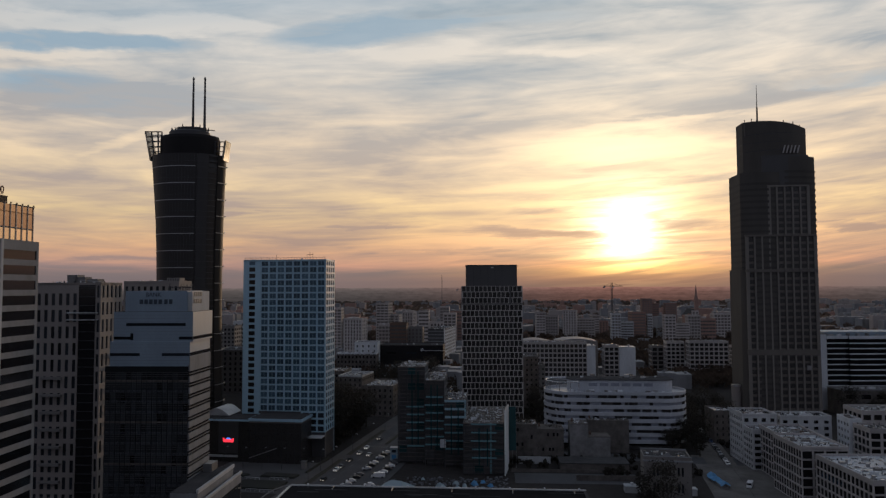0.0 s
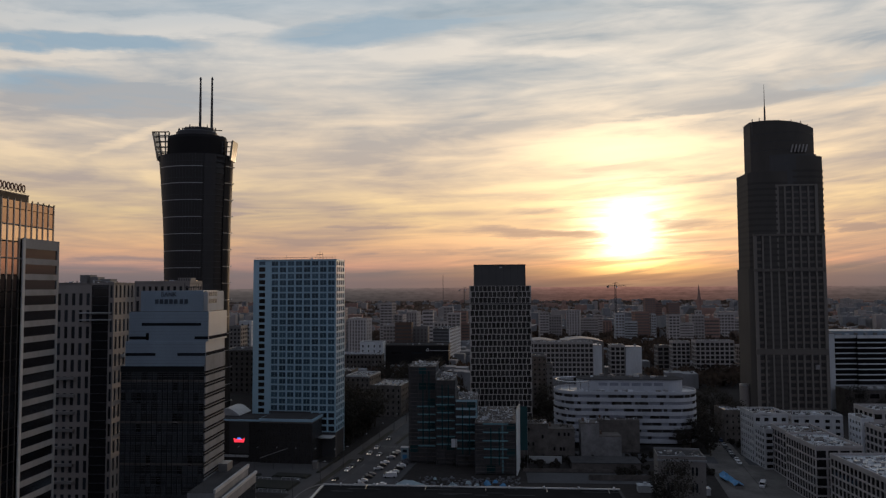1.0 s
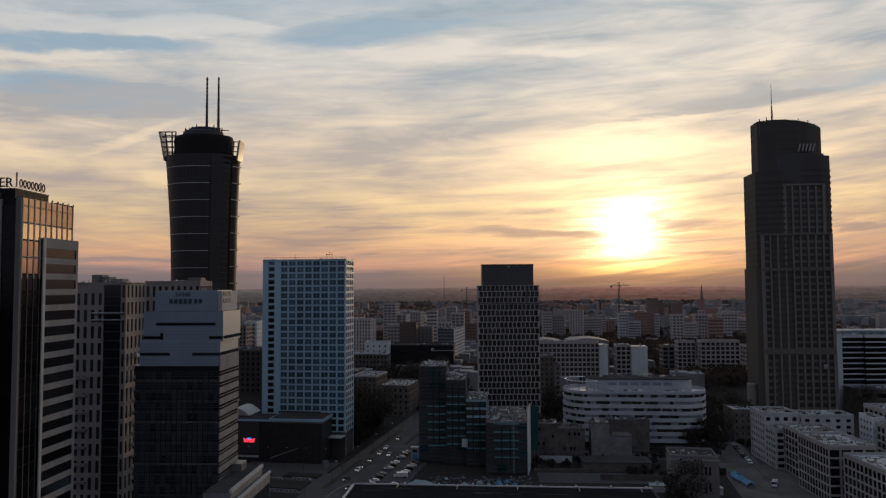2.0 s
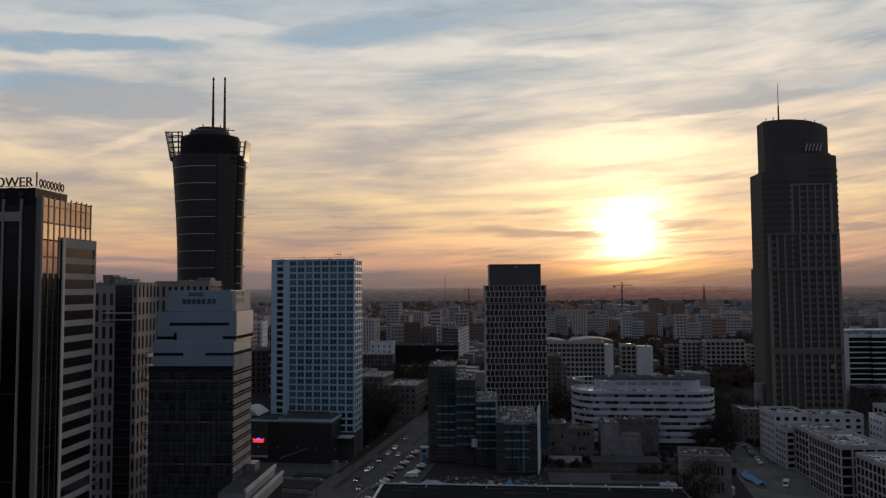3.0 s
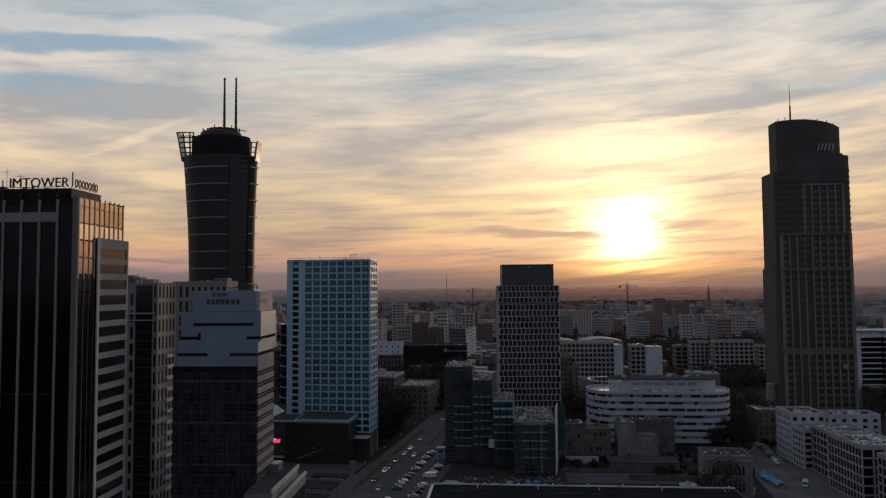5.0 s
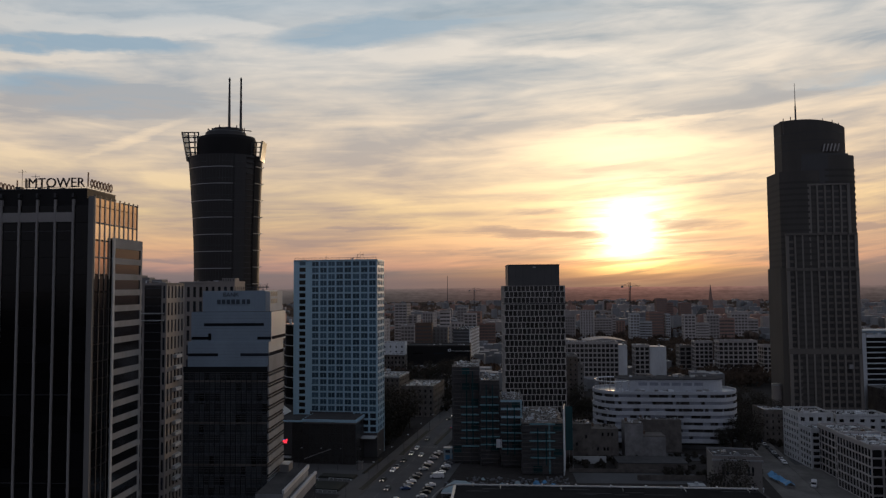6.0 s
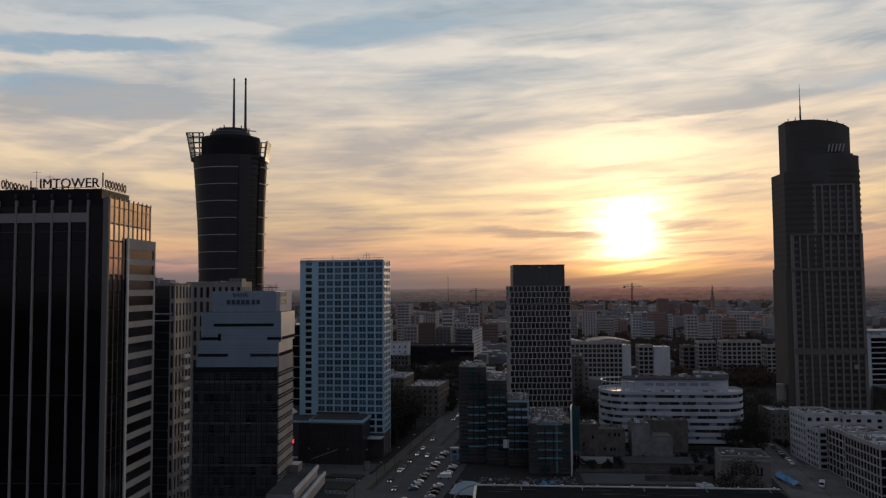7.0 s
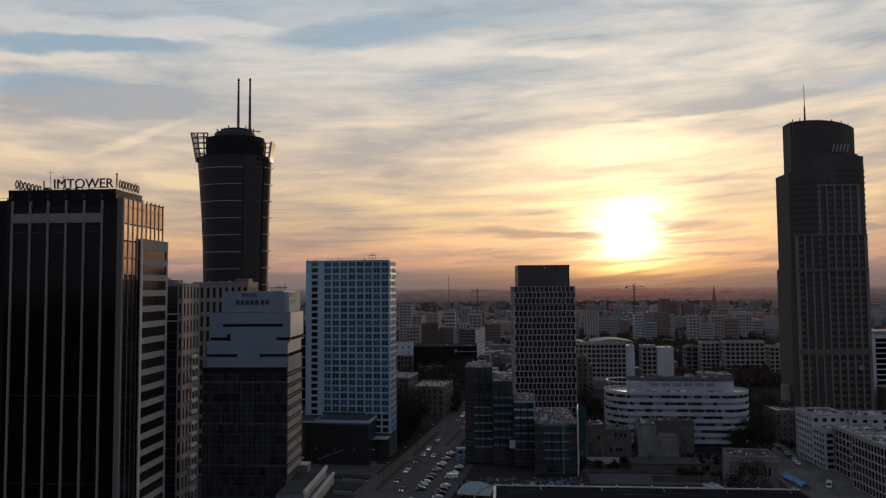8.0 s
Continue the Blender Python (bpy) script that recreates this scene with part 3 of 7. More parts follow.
    part("end_pier", Mesh().box(x1 - 0.3, x1, y0 + 0.3, y0 + 0.8, 0, 93.05), M["pale"], b)
    part("end_pier", Mesh().box(x1 - 0.3, x1, y1 - 0.8, y1, 0, 93.05), M["concrete"], b)
    for f in range(27):
        z = 90.8 - f * 3.47
        part("band", Mesh().box(x1 - 0.3, x1 - 0.01, y0 + 0.8, y1 - 0.8, z, z + (2.25 if f == 0 else 1.35)), M["concrete"], b)
        if z - 2.12 > 0:
            part("window_band", Mesh().box(x1 - 0.3, x1 - 0.2, y0 + 0.8, y1 - 0.8, z - 2.12, z), M["glass_black"], b)
    part("penthouse", Mesh().box(-0.9, W - 1.9, 0.5, 12.0, H - 0.3, 102.9), M["jet"], b)
    part("coping", Mesh().box(-1.0, W - 1.8, 0.4, 12.1, 102.9, 103.1), M["steel_dark"], b)
    part("roof", Mesh().box(0, W, 12.1, D, H - 0.3, H - 0.05), M["roof"], b)
    rnd = random.Random(5)
    for k in range(9):
        x = rnd.uniform(1, W - 5)
        y = rnd.uniform(1.5, 10)
        a = rnd.uniform(0.4, 1.2)
        part("roof_unit", Mesh().box(x, x + a, y, y + a, 103.1, 103.1 + rnd.uniform(0.4, 1.0)), M["steel_dark"], b)
    for x, y, h in ((6.6, 3.0, 4.6), (8.6, 4.5, 3.8), (5.8, 6.0, 3.0)):
        part("aerial", Mesh().rod((x, y, 103.1), (x, y, 103.1 + h), 0.05, 5), M["steel_dark"], b)
        part("aerial_arm", Mesh().rod((x - 1.0, y, 102.6 + h), (x + 0.9, y, 102.6 + h), 0.035, 4), M["steel_dark"], b)
    part("side_wing", Mesh().box(-26, -0.98, 1.2, 18, 0, 101.0), M["jet"], b)
    part("side_wing_rail", Mesh().box(-26, -0.3, 1.2, 1.26, 101.5, 101.57), M["steel_dark"], b)
    return b


M["jet"] = material("black_stone_cladding", (0.014, 0.013, 0.014), 0.6, spec=0.15)
M["glass_jet"] = material("jet_glass", (0.004, 0.004, 0.005), 0.1, each=0.5, vary=0.1, bump=0.02, spec=0.25)
M["pier_pale"] = material("grey_pier_stone", (0.25, 0.235, 0.23), 0.75, streak=True)
M["sunlit_tone"] = material("sunlit_mullion", (0.46, 0.38, 0.33), 0.55, 0.0, vary=0.1)
# same glass as the jet panes, tinted for the sunset mirrored in it
M["glass_sunset"] = material("sunset_tinted_glass", (0.52, 0.37, 0.27), 0.07, 0.95, each=0.12, vary=0.05, bump=0.01)
M["glass_lit"] = material("pale_sunset_glass", (0.95, 0.80, 0.60), 0.08, 0.95, each=0.15, vary=0.05, bump=0.01)
tower = dark_tower()


def lettering(name, words, size, m, mat, label, depth=0.12):
    """Raised letters in the built-in font, as a mesh of their own."""
    c = bpy.data.curves.new(name, "FONT")
    c.body, c.size, c.extrude = words, size, depth
    tmp = bpy.data.objects.new("tmp", c)
    d = bpy.data.meshes.new_from_object(tmp)
    bpy.data.objects.remove(tmp)
    d.materials.clear()
    d.materials.append(mat)
    ob = new(name, d)
    ob.matrix_basis = m
    return tagged(ob, label, "sign")


def roof_sign():
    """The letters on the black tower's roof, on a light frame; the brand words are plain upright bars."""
    base = pose(-122.3, 149.3, 0, 0, 0, -3)
    s = new("roof_sign")
    s.matrix_basis = base @ pose(9.0, 0.8, 103.0)
    tagged(s, "dark raised letters on a thin rooftop frame", "sign")
    word = lettering("letters", "IMTOWER", 2.86, pose(-0.4, 0, 0.45, 90, 0, 0), M["letter"], "")
    word.parent = s
    del word["category"]
    part("rail", Mesh().rod((0, 0.05, 0.45), (12.0, 0.05, 0.45), 0.06, 5), M["steel_dark"], s)
    for k in range(7):
        part("strut", Mesh().rod((k * 2.0, 0.05, 0), (k * 2.0, 0.05, 0.5), 0.05, 5), M["steel_dark"], s)
    # round-lettered brand signs along both roof edges
    heights = (3.0, 1.35, 1.35, 1.35, 1.35, 1.2, 1.9, 1.35)
    for x, y, turn, label in ((22.2, 0.9, 90, "reddish round-lettered sign along the roof edge"), (0.5, 10.8, -90, "reddish round-lettered sign seen from behind")):
        g = new("roof_sign")
        g.matrix_basis = base @ pose(x, y, 103.0, 0, 0, turn)
        tagged(g, label, "sign")
        u = 0.0
        for k, h in enumerate(heights):
            n = 12
            if k in (0,):
                part("letter_bar", Mesh().box(u + 0.3, u + 0.55, -0.1, 0.1, 0.6, 0.6 + h), M["letter_red"], g)
            else:
                ring = Mesh()
                for q in range(n):
                    a0, a1 = 2 * math.pi * q / n, 2 * math.pi * (q + 1) / n
                    p = lambda a, r: (u + 0.6 + 0.55 * r * math.cos(a), 0.9 * r * math.sin(a) + 1.45)
                    for ring_y in (0,):
                        o0, o1, i1, i0 = p(a0, 1.0), p(a1, 1.0), p(a1, 0.68), p(a0, 0.68)
                        ring.add([(x_, y_, z_) for y_ in (-0.1, 0.1) for x_, z_ in (o0, o1, i1, i0)],
                                 [(0, 1, 2, 3), (7, 6, 5, 4), (0, 4, 5, 1), (2, 6, 7, 3)])
                part("letter_ring", ring, M["letter_red"], g)
                if h > 1.5:
                    part("letter_bar", Mesh().box(u + 0.85, u + 1.0, -0.1, 0.1, 0.6, 0.7 + h), M["letter_red"], g)
            u += 1.3
        part("rail", Mesh().rod((0, 0.05, 0.5), (10.4, 0.05, 0.5), 0.05, 5), M["steel_dark"], g)
        for k in range(6):
            part("strut", Mesh().rod((k * 1.8, 0.05, 0), (k * 1.8, 0.05, 0.55), 0.04, 4), M["steel_dark"], g)


M["letter"] = material("letter_brown", (0.07, 0.045, 0.035), 0.6)
M["letter_red"] = material("letter_red_brown", (0.16, 0.07, 0.05), 0.6)
roof_sign()


M["slab_dark"] = material("damp_concrete", (0.078, 0.077, 0.081), 0.85, grain=1.4, vary=0.6, streak=True)


# ---- white-topped bank office with glass front ----
def bank():
    b = thing("bank_office", -107.7, 226.4, -3, "white-clad bank office with dark glass front and banded side", "building")
    W, D = 27.3, 17.5
    part("core", Mesh().box(0.4, W - 0.4, 0.4, D, 0, 56.9), M["dark"], b)
    cols, rows = 16, 17
    for c in range(cols):
        for f in range(rows):
            pane(b, M["glass_teal"], pose(0.2 + (c + 0.5) * (W - 0.4) / cols, 0.15, 1.7 + f * 3.25), (W - 0.4) / cols - 0.16, 3.1)
    for f in range(rows):
        part("spandrel", Mesh().box(0.2, W - 0.2, 0.08, 0.14, 0.35 + f * 3.25, 0.95 + f * 3.25), M["glass_facet"] if f % 4 else M["sooty"], b)
    for f in range(rows):
        for dz in (1.55, 2.25, 2.95):
            part("transom", Mesh().box(0.2, W - 0.2, 0.05, 0.13, 0.35 + f * 3.25 + dz, 0.47 + f * 3.25 + dz), M["slab_dark"], b)
    for c in range(cols + 1):
        x = 0.2 + c * (W - 0.4) / cols
        part("mullion", Mesh().box(x - 0.05, x + 0.05, 0.03, 0.39, 0, 55.4), M["steel_dark"], b)
    part("parapet", Mesh().box(0, W - 0.2, 0.05, 0.39, 55.42, 57.2), M["glass_teal"], b, "teal glass parapet")
    # upper storeys, stepping back, with slit windows
    def tier(x0, x1, y0, z0, z1, mat):
        part("upper_storey", Mesh().box(x0, x1, y0, D - 0.3, z0, z1), mat, b)
        n = int((z1 - z0) / 0.95)
        for k in range(1, n):
            part("panel_joint", Mesh().box(x0 + 0.05, x1 - 0.05, y0 - 0.012, y0, z0 + k * (z1 - z0) / n - 0.025, z0 + k * (z1 - z0) / n + 0.025), M["grey"], b)
    tier(1.2, W, 0.6, 57.0, 65.0, M["bank_panel"])
    tier(2.1, W + 0.7, 1.0, 65.0, 74.4, M["bank_panel"])
    part("sign_block", Mesh().box(5.4, W - 1.6, 1.8, 15, 74.4, 81.1), M["bank_panel"], b, "blue-grey sign block")
    part("side_block", Mesh().box(W - 1.58, W - 0.2, 2.4, 16.5, 74.4, 80.9), M["pale"], b)
    for x0, x1, y, z in ((1.25, 11.0, 0.6, 60.4), (18.2, W - 0.05, 0.6, 60.4), (6.2, 25.6, 1.0, 69.9), (23.5, W + 0.65, 1.0, 65.6), (2.2, 8.4, 1.0, 65.6)):
        part("slit_window", Mesh().box(x0, x1, y - 0.03, y + 0.02, z, z + 0.95), M["glass"], b)
    part("slit_window", Mesh().box(7.6, 8.6, 0.97, 1.02, 65.4, 67.6), M["glass_black"], b)
    # the brand name over the front and the side, as plain bars
    word = lettering("letters", "BANK", 1.95, pose(12.0, 1.74, 79.25, 90, 0, 0), M["sign_dark"], "", 0.06)
    word.parent = b
    del word["category"]
    for row, z, x0, n, wbar in ((1, 76.9, 10.1, 5, 1.15), (1, 76.9, 18.2, 2, 1.1)):
        for k in range(n):
            x = x0 + k * 1.55
            part("sign_bar", Mesh().box(x, x + wbar, 1.66, 1.79, z, z + 1.45), M["sign_dark"], b)
    for z in (77.0, 79.3):
        for y in (3.4, 5.2, 7.0, 8.8):
            part("sign_bar", Mesh().box(W - 0.2, W - 0.08, y, y + 1.2, z, z + 1.4), M["sign_dark"], b)
    # banded side
    fm = pose(W, 0.2, 0, 0, 0, 90)
    for f in range(17):
        z = 57.6 - f * 3.55
        if z < 3:
            break
        part("band", Mesh().box(0, D - 0.5, -0.28, 0.39, z - 3.55 + 1.6, z, fm), M["concrete"], b)
        part("window_band", Mesh().box(0.05, D - 0.55, 0.05, 0.39, z - 3.55, z - 3.55 + 1.6, fm), M["glass_black"], b)
        part("sun_blade", Mesh().box(-0.1, D - 0.5, -0.42, 0.0, z - 2.85, z - 2.65, fm), M["grey"], b)
    part("band", Mesh().box(0, D - 0.5, -0.26, 0.0, 57.62, 60.3, fm), M["concrete"], b)
    part("window_band", Mesh().box(0.6, D - 0.6, -0.02, 0.02, 60.4, 61.5, fm), M["glass_black"], b)
    part("window_band", Mesh().box(1.2, D - 0.6, -0.73, -0.69, 65.6, 66.6, fm), M["glass_black"], b)
    part("roof", Mesh().box(2.3, W + 0.5, 1.2, D - 0.5, 74.4, 74.5), M["roof"], b)
    rnd = random.Random(3)
    for k in range(16):
        x, y, h = rnd.uniform(14, 24), rnd.uniform(8, 14), rnd.uniform(0.8, 2.6)
        part("aerial", Mesh().rod((x, y, 81.1), (x + rnd.uniform(-0.8, 0.8), y, 81.1 + h), 0.07, 4), M["steel_dark"], b)
    part("aerial_frame", Mesh().box(16.5, 24.5, 10, 10.25, 82.1, 82.35), M["steel_dark"], b)
    # stepped low wing by the street
    part("low_wing", Mesh().box(W + 0.7, W + 9.0, -14, 16, 0, 21.8), M["concrete"], b)
    part("low_wing_parapet", Mesh().box(W + 8.6, W + 9.3, -14, 16.3, 21.8, 22.9), M["pale"], b)
    part("low_wing_step", Mesh().box(W + 9.32, W + 11.0, -14, 18, 0, 19.4), M["concrete"], b)
    part("low_wing_glass", Mesh().box(W + 11.0, W + 11.1, -13, 17.5, 3, 16.5), M["glass"], b)
    part("low_wing_parapet", Mesh().box(W + 10.6, W + 11.3, -14, 18.3, 19.4, 20.2), M["pale"], b)
    part("low_wing_roof", Mesh().box(W + 0.72, W + 8.58, -13.9, 16, 21.8, 21.9), M["roof"], b)
    part("roof_unit", Mesh().box(W + 1.0, W + 4.0, 10, 15, 21.9, 24.4), M["metal"], b)
    return b


M["glass_facet"] = material("facet_glass", (0.05, 0.055, 0.065), 0.28, vary=0.15, bump=0.02, streak=True)
M["sign_dark"] = material("dark_letters", (0.04, 0.055, 0.075), 0.6)
M["glass_teal"] = material("teal_curtain_wall", (0.033, 0.037, 0.041), 0.15, each=0.7, vary=0.05, bump=0.03)
bank()


# ---- apartment towers behind the bank ----
def apartment_towers():
    b = thing("apartment_tower", -157.3, 268.5, -3, "beige apartment tower with tall narrow windows and dark bay", "building")
    W, D, H = 28.2, 16.0, 84.0
    part("core", Mesh().box(0.4, W - 0.4, 0.4, D - 0.4, 0, H - 0.4), M["dark"], b)
    facade(b, pose(0, 0, 0), 19.6, 0, H - 3, 7, 13, M["beige"], M["glass"], 0.48, 0.72)
    part("wall", Mesh().box(0, 19.6, 0, 0.36, H - 3, H), M["beige"], b)
    part("bay", Mesh().box(19.6, 26.2, 0.3, 0.5, 0, H - 1.4), M["glass_black"], b, "dark glazed stair bay")
    for f in range(25):
        part("bay_slab", Mesh().box(19.65, 26.15, 0.0, 0.3, f * 3.3 + 2.8, f * 3.3 + 3.05), M["steel_dark"], b)
    part("canopy", Mesh().box(15.5, 27.4, -1.2, 0.0, 72.6, 72.95), M["pale"], b)
    part("canopy", Mesh().box(15.5, 27.4, -1.2, 0.0, 70.0, 70.3), M["pale"], b)
    facade(b, pose(26.2, 0, 0), 2.0, 0, H, 1, 13, M["beige"], M["glass"], 0.5, 0.72)
    facade(b, face("right", W, D), D - 2 * SIDE, 0, H, 5, 13, M["beige"], M["glass"], 0.46, 0.72)
    for f in range(1, 14):
        part("balcony", Mesh().box(W, W + 1.3, 6.5, 11.5, f * 4.2 + 1.0, f * 4.2 + 2.1), M["pale"], b)
        part("balcony_slab", Mesh().box(W, W + 1.5, 6.3, 11.7, f * 4.2 + 0.8, f * 4.2 + 1.0), M["concrete"], b)
    for f in range(8):
        part("balcony", Mesh().box(6, 14, -1.2, 0, f * 6.4 + 3.0, f * 6.4 + 4.0), M["grey"], b)
    part("wall", Mesh().box(0, 0.36, SIDE, D - SIDE, 0, H), M["beige"], b)
    part("wall", Mesh().box(0, W, D - 0.36, D, 0, H), M["beige"], b)
    roof_of(b, W, D, H - 0.3, M["roof"], M["beige"], h=0.5, clutter=9, seed=3)
    for x, h in ((12, 3.2), (15, 2.4), (20, 1.6)):
        part("roof_house", Mesh().box(x, x + 4, 5, 10, H - 0.3, H + h), M["grey"], b)
    part("hoist_arm", Mesh().rod((18, 4, H + 1.2), (26, 4, H + 0.4), 0.12, 5), M["metal"], b)
    c = block("apartment_tower", -143.4, 317.6, -3, 25.3, 14, 84.3, 9, 13, M["beige"], "beige apartment tower with crowded roof plant", side_cols=5, fu=0.48, fv=0.72, clutter=12, seed=4, roof=M["roof"])
    part("stair_head", Mesh().box(18.5, 24.5, 3, 8, 84.3, 86.6), M["beige"], c)
    for k in range(5):
        part("louvre", Mesh().box(18.9 + k * 1.1, 19.4 + k * 1.1, 2.94, 3.0, 84.6, 86.3), M["dark"], c)


apartment_towers()


# ---- tall tower with the flaring glass wings and twin masts ----
def spire():
    b = thing("flared_skyscraper", -171.2, 478.0, 0, "dark glass skyscraper with flaring wings and twin masts", "building")
    prof = [(0, 22.8), (40, 21.6), (90, 21.4), (112, 22.0), (128, 22.8), (144, 24.0), (165, 25.6), (172, 26.4), (188, 29.6)]
    n = 72

    def half(z, rows):
        for (a, ra), (c, rc) in zip(rows, rows[1:]):
            if z <= c:
                return ra + (rc - ra) * (z - a) / (c - a)
        return rows[-1][1]

    depth = 17.0
    prof_right = [(0, 22.8), (40, 21.6), (90, 21.3), (112, 21.4), (128, 21.8), (144, 22.3), (165, 23.0), (172, 23.3), (188, 24.6)]

    def arc(z, a0, a1, k, steps):
        """Points along the oval at height z, between two angles (degrees; -90 is the front)."""
        r, rr = half(z, prof), half(z, prof_right)
        at = lambda a: (k * (rr if math.cos(a) > 0 else r) * math.cos(a), k * depth * math.sin(a), z)
        return [at(radians(a0 + (a1 - a0) * i / steps)) for i in range(steps + 1)]

    levels = (0, 20, 40, 65, 90, 112, 128, 144, 158, 171)
    ring = lambda z, k=1.0: arc(z, 0, 360, k, n)[:-1]
    part("shaft", Mesh().loft([ring(z, 0.965) for z in levels]), M["glass_dusk"], b, smooth=True)

    def shell(name, a0, a1, zs, k0, k1, mat, steps=14, label=""):
        rings = [arc(z, a0, a1, k1, steps) + arc(z, a1, a0, k0, steps) for z in zs]
        return part(name, Mesh().loft(rings), mat, b, label)

    # curved glass screens: the broad one wraps the left of the front, a lighter facet and a narrow one close the right
    broad = shell("glass_screen", 170, 292, levels, 0.985, 1.0, M["glass_dusk"], 30)
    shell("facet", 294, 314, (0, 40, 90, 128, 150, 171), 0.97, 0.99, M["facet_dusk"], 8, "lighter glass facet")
    shell("glass_screen", 333, 368, (0, 40, 90, 128, 150, 171), 0.985, 1.0, M["screen_dark"], 8)
    for k in range(15):
        z = 5.5 + k * 11.2
        shell("floor_ring", 168, 291, (z, z + 0.4), 1.0, 1.012, M["metal"], 30)
        shell("floor_ring", 334, 366, (z + 1, z + 1.45), 1.0, 1.015, M["metal"], 6)
        part("ring_bracket", Mesh().rod((half(z, prof_right), 0, z + 1.0), (half(z, prof_right) + 2.0, -1.0, z + 1.7), 0.3, 5), M["chrome"], b, "bright steel bracket")
    for f in range(46):
        z = 3 + f * 3.7
        if f % 3:
            shell("floor_line", 190, 312, (z, z + 0.22), 1.0, 1.004, M["steel_dark"], 24)
        shell("floor_slab", 315, 332, (z, z + 0.5), 0.965, 0.99, M["steel_dark"], 4)
    for q in range(22):
        a = 184 + q * 5.0
        m = Mesh()
        pts0 = [arc(z, a, a + 0.35, 1.0, 1) + arc(z, a + 0.35, a, 1.005, 1) for z in levels]
        part("mullion", m.loft(pts0), M["steel_dark"], b)
    # open frames where the screens run up past the roof
    def frame_of(xs_low, xs_high, z0, z1, levels_, y, thick):
        for a, c in zip(xs_low, xs_high):
            part("screen_post", Mesh().rod((a, y, z0), (c, y, z1), thick, 6), M["steel_dark"], b)
        for q in range(levels_ + 1):
            f = q / levels_
            z = z0 + (z1 - z0) * f
            part("screen_rail", Mesh().rod((xs_low[0] + (xs_high[0] - xs_low[0]) * f, y, z), (xs_low[-1] + (xs_high[-1] - xs_low[-1]) * f, y, z), thick * 0.8, 6), M["steel_dark"], b)

    frame_of((-26.0, -23.6, -20.6, -18.5), (-29.8, -25.6, -21.2, -18.5), 170.5, 187.6, 5, -5.0, 0.5)
    frame_of((-26.4, -22.0), (-29.8, -22.5), 170.5, 187.2, 4, 4.0, 0.4)
    frame_of((17.5, 20.2, 22.8), (17.5, 20.9, 24.0), 170.5, 180.5, 3, -5.0, 0.4)
    # screen edges, coloured warm and pale for the sun's glint along them
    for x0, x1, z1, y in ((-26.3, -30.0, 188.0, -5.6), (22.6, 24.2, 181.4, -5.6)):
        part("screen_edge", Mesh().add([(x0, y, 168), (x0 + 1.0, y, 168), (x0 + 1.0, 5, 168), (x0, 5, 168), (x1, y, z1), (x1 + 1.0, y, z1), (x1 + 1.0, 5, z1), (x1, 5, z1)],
                                       [(3, 2, 1, 0), (4, 5, 6, 7), (0, 1, 5, 4), (1, 2, 6, 5), (2, 3, 7, 6), (3, 0, 4, 7)]), M["sunlit_screen_glass"], b, "pale edge of the glass screen in a sunlit tone")
    oval = lambda rx, ry, z, cx=0.0: [(cx + rx * math.cos(2 * math.pi * i / n), ry * math.sin(2 * math.pi * i / n), z) for i in range(n)]
    part("drum", Mesh().loft([oval(19.8, 14, 170.5, -1.0), oval(19.8, 14, 182.6, -1.0), oval(19.1, 13.4, 184.6, -1.0)]), M["jet"], b)
    part("crown", Mesh().loft([oval(13.6, 11, 184.6, -1.5), oval(13.6, 11, 187.6, -1.5), oval(12.2, 9.6, 188.6, -1.5)]), M["steel_dark"], b)
    part("plant_drum", Mesh().loft([oval(10.0, 8, 188.6, -0.4), oval(10.0, 8, 190.6, -0.4)]), M["steel_dark"], b)
    rnd = random.Random(8)
    for k in range(26):
        t = 2 * math.pi * k / 26
        x, y = 12.2 * math.cos(t) - 1.5, 9.6 * math.sin(t)
        h = rnd.uniform(0.4, 3.4)
        part("aerial", Mesh().box(x - 0.3, x + 0.3, y - 0.2, y + 0.2, 188.2, 188.6 + h), M["steel_dark"], b)
    part("gantry_arm", Mesh().rod((9, -6, 188.8), (17.5, -6, 188.0), 0.35, 5), M["steel_dark"], b)
    for x in (0.6, 8.5):
        mast = part("mast", Mesh().rod((x, 0, 189), (x, 0, 206), 0.95, 8, 0.8).rod((x, 0, 206), (x, 0, 225), 0.8, 8, 0.6), M["steel_dark"], b)
        part("mast_cap", Mesh().rod((x, 0, 225), (x, 0, 226.6), 0.95, 8, 0.3), M["steel_dark"], mast)
    return b


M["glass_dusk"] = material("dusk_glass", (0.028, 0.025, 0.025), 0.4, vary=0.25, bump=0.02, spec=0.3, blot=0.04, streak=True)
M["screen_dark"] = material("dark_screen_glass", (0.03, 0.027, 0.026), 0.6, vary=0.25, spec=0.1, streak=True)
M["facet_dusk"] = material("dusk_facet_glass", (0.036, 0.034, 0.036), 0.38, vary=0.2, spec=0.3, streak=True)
M["sunlit_screen_glass"] = material("sunlit_screen_glass", (0.30, 0.24, 0.17), 0.15, vary=0.1, bump=0.02)
spire()


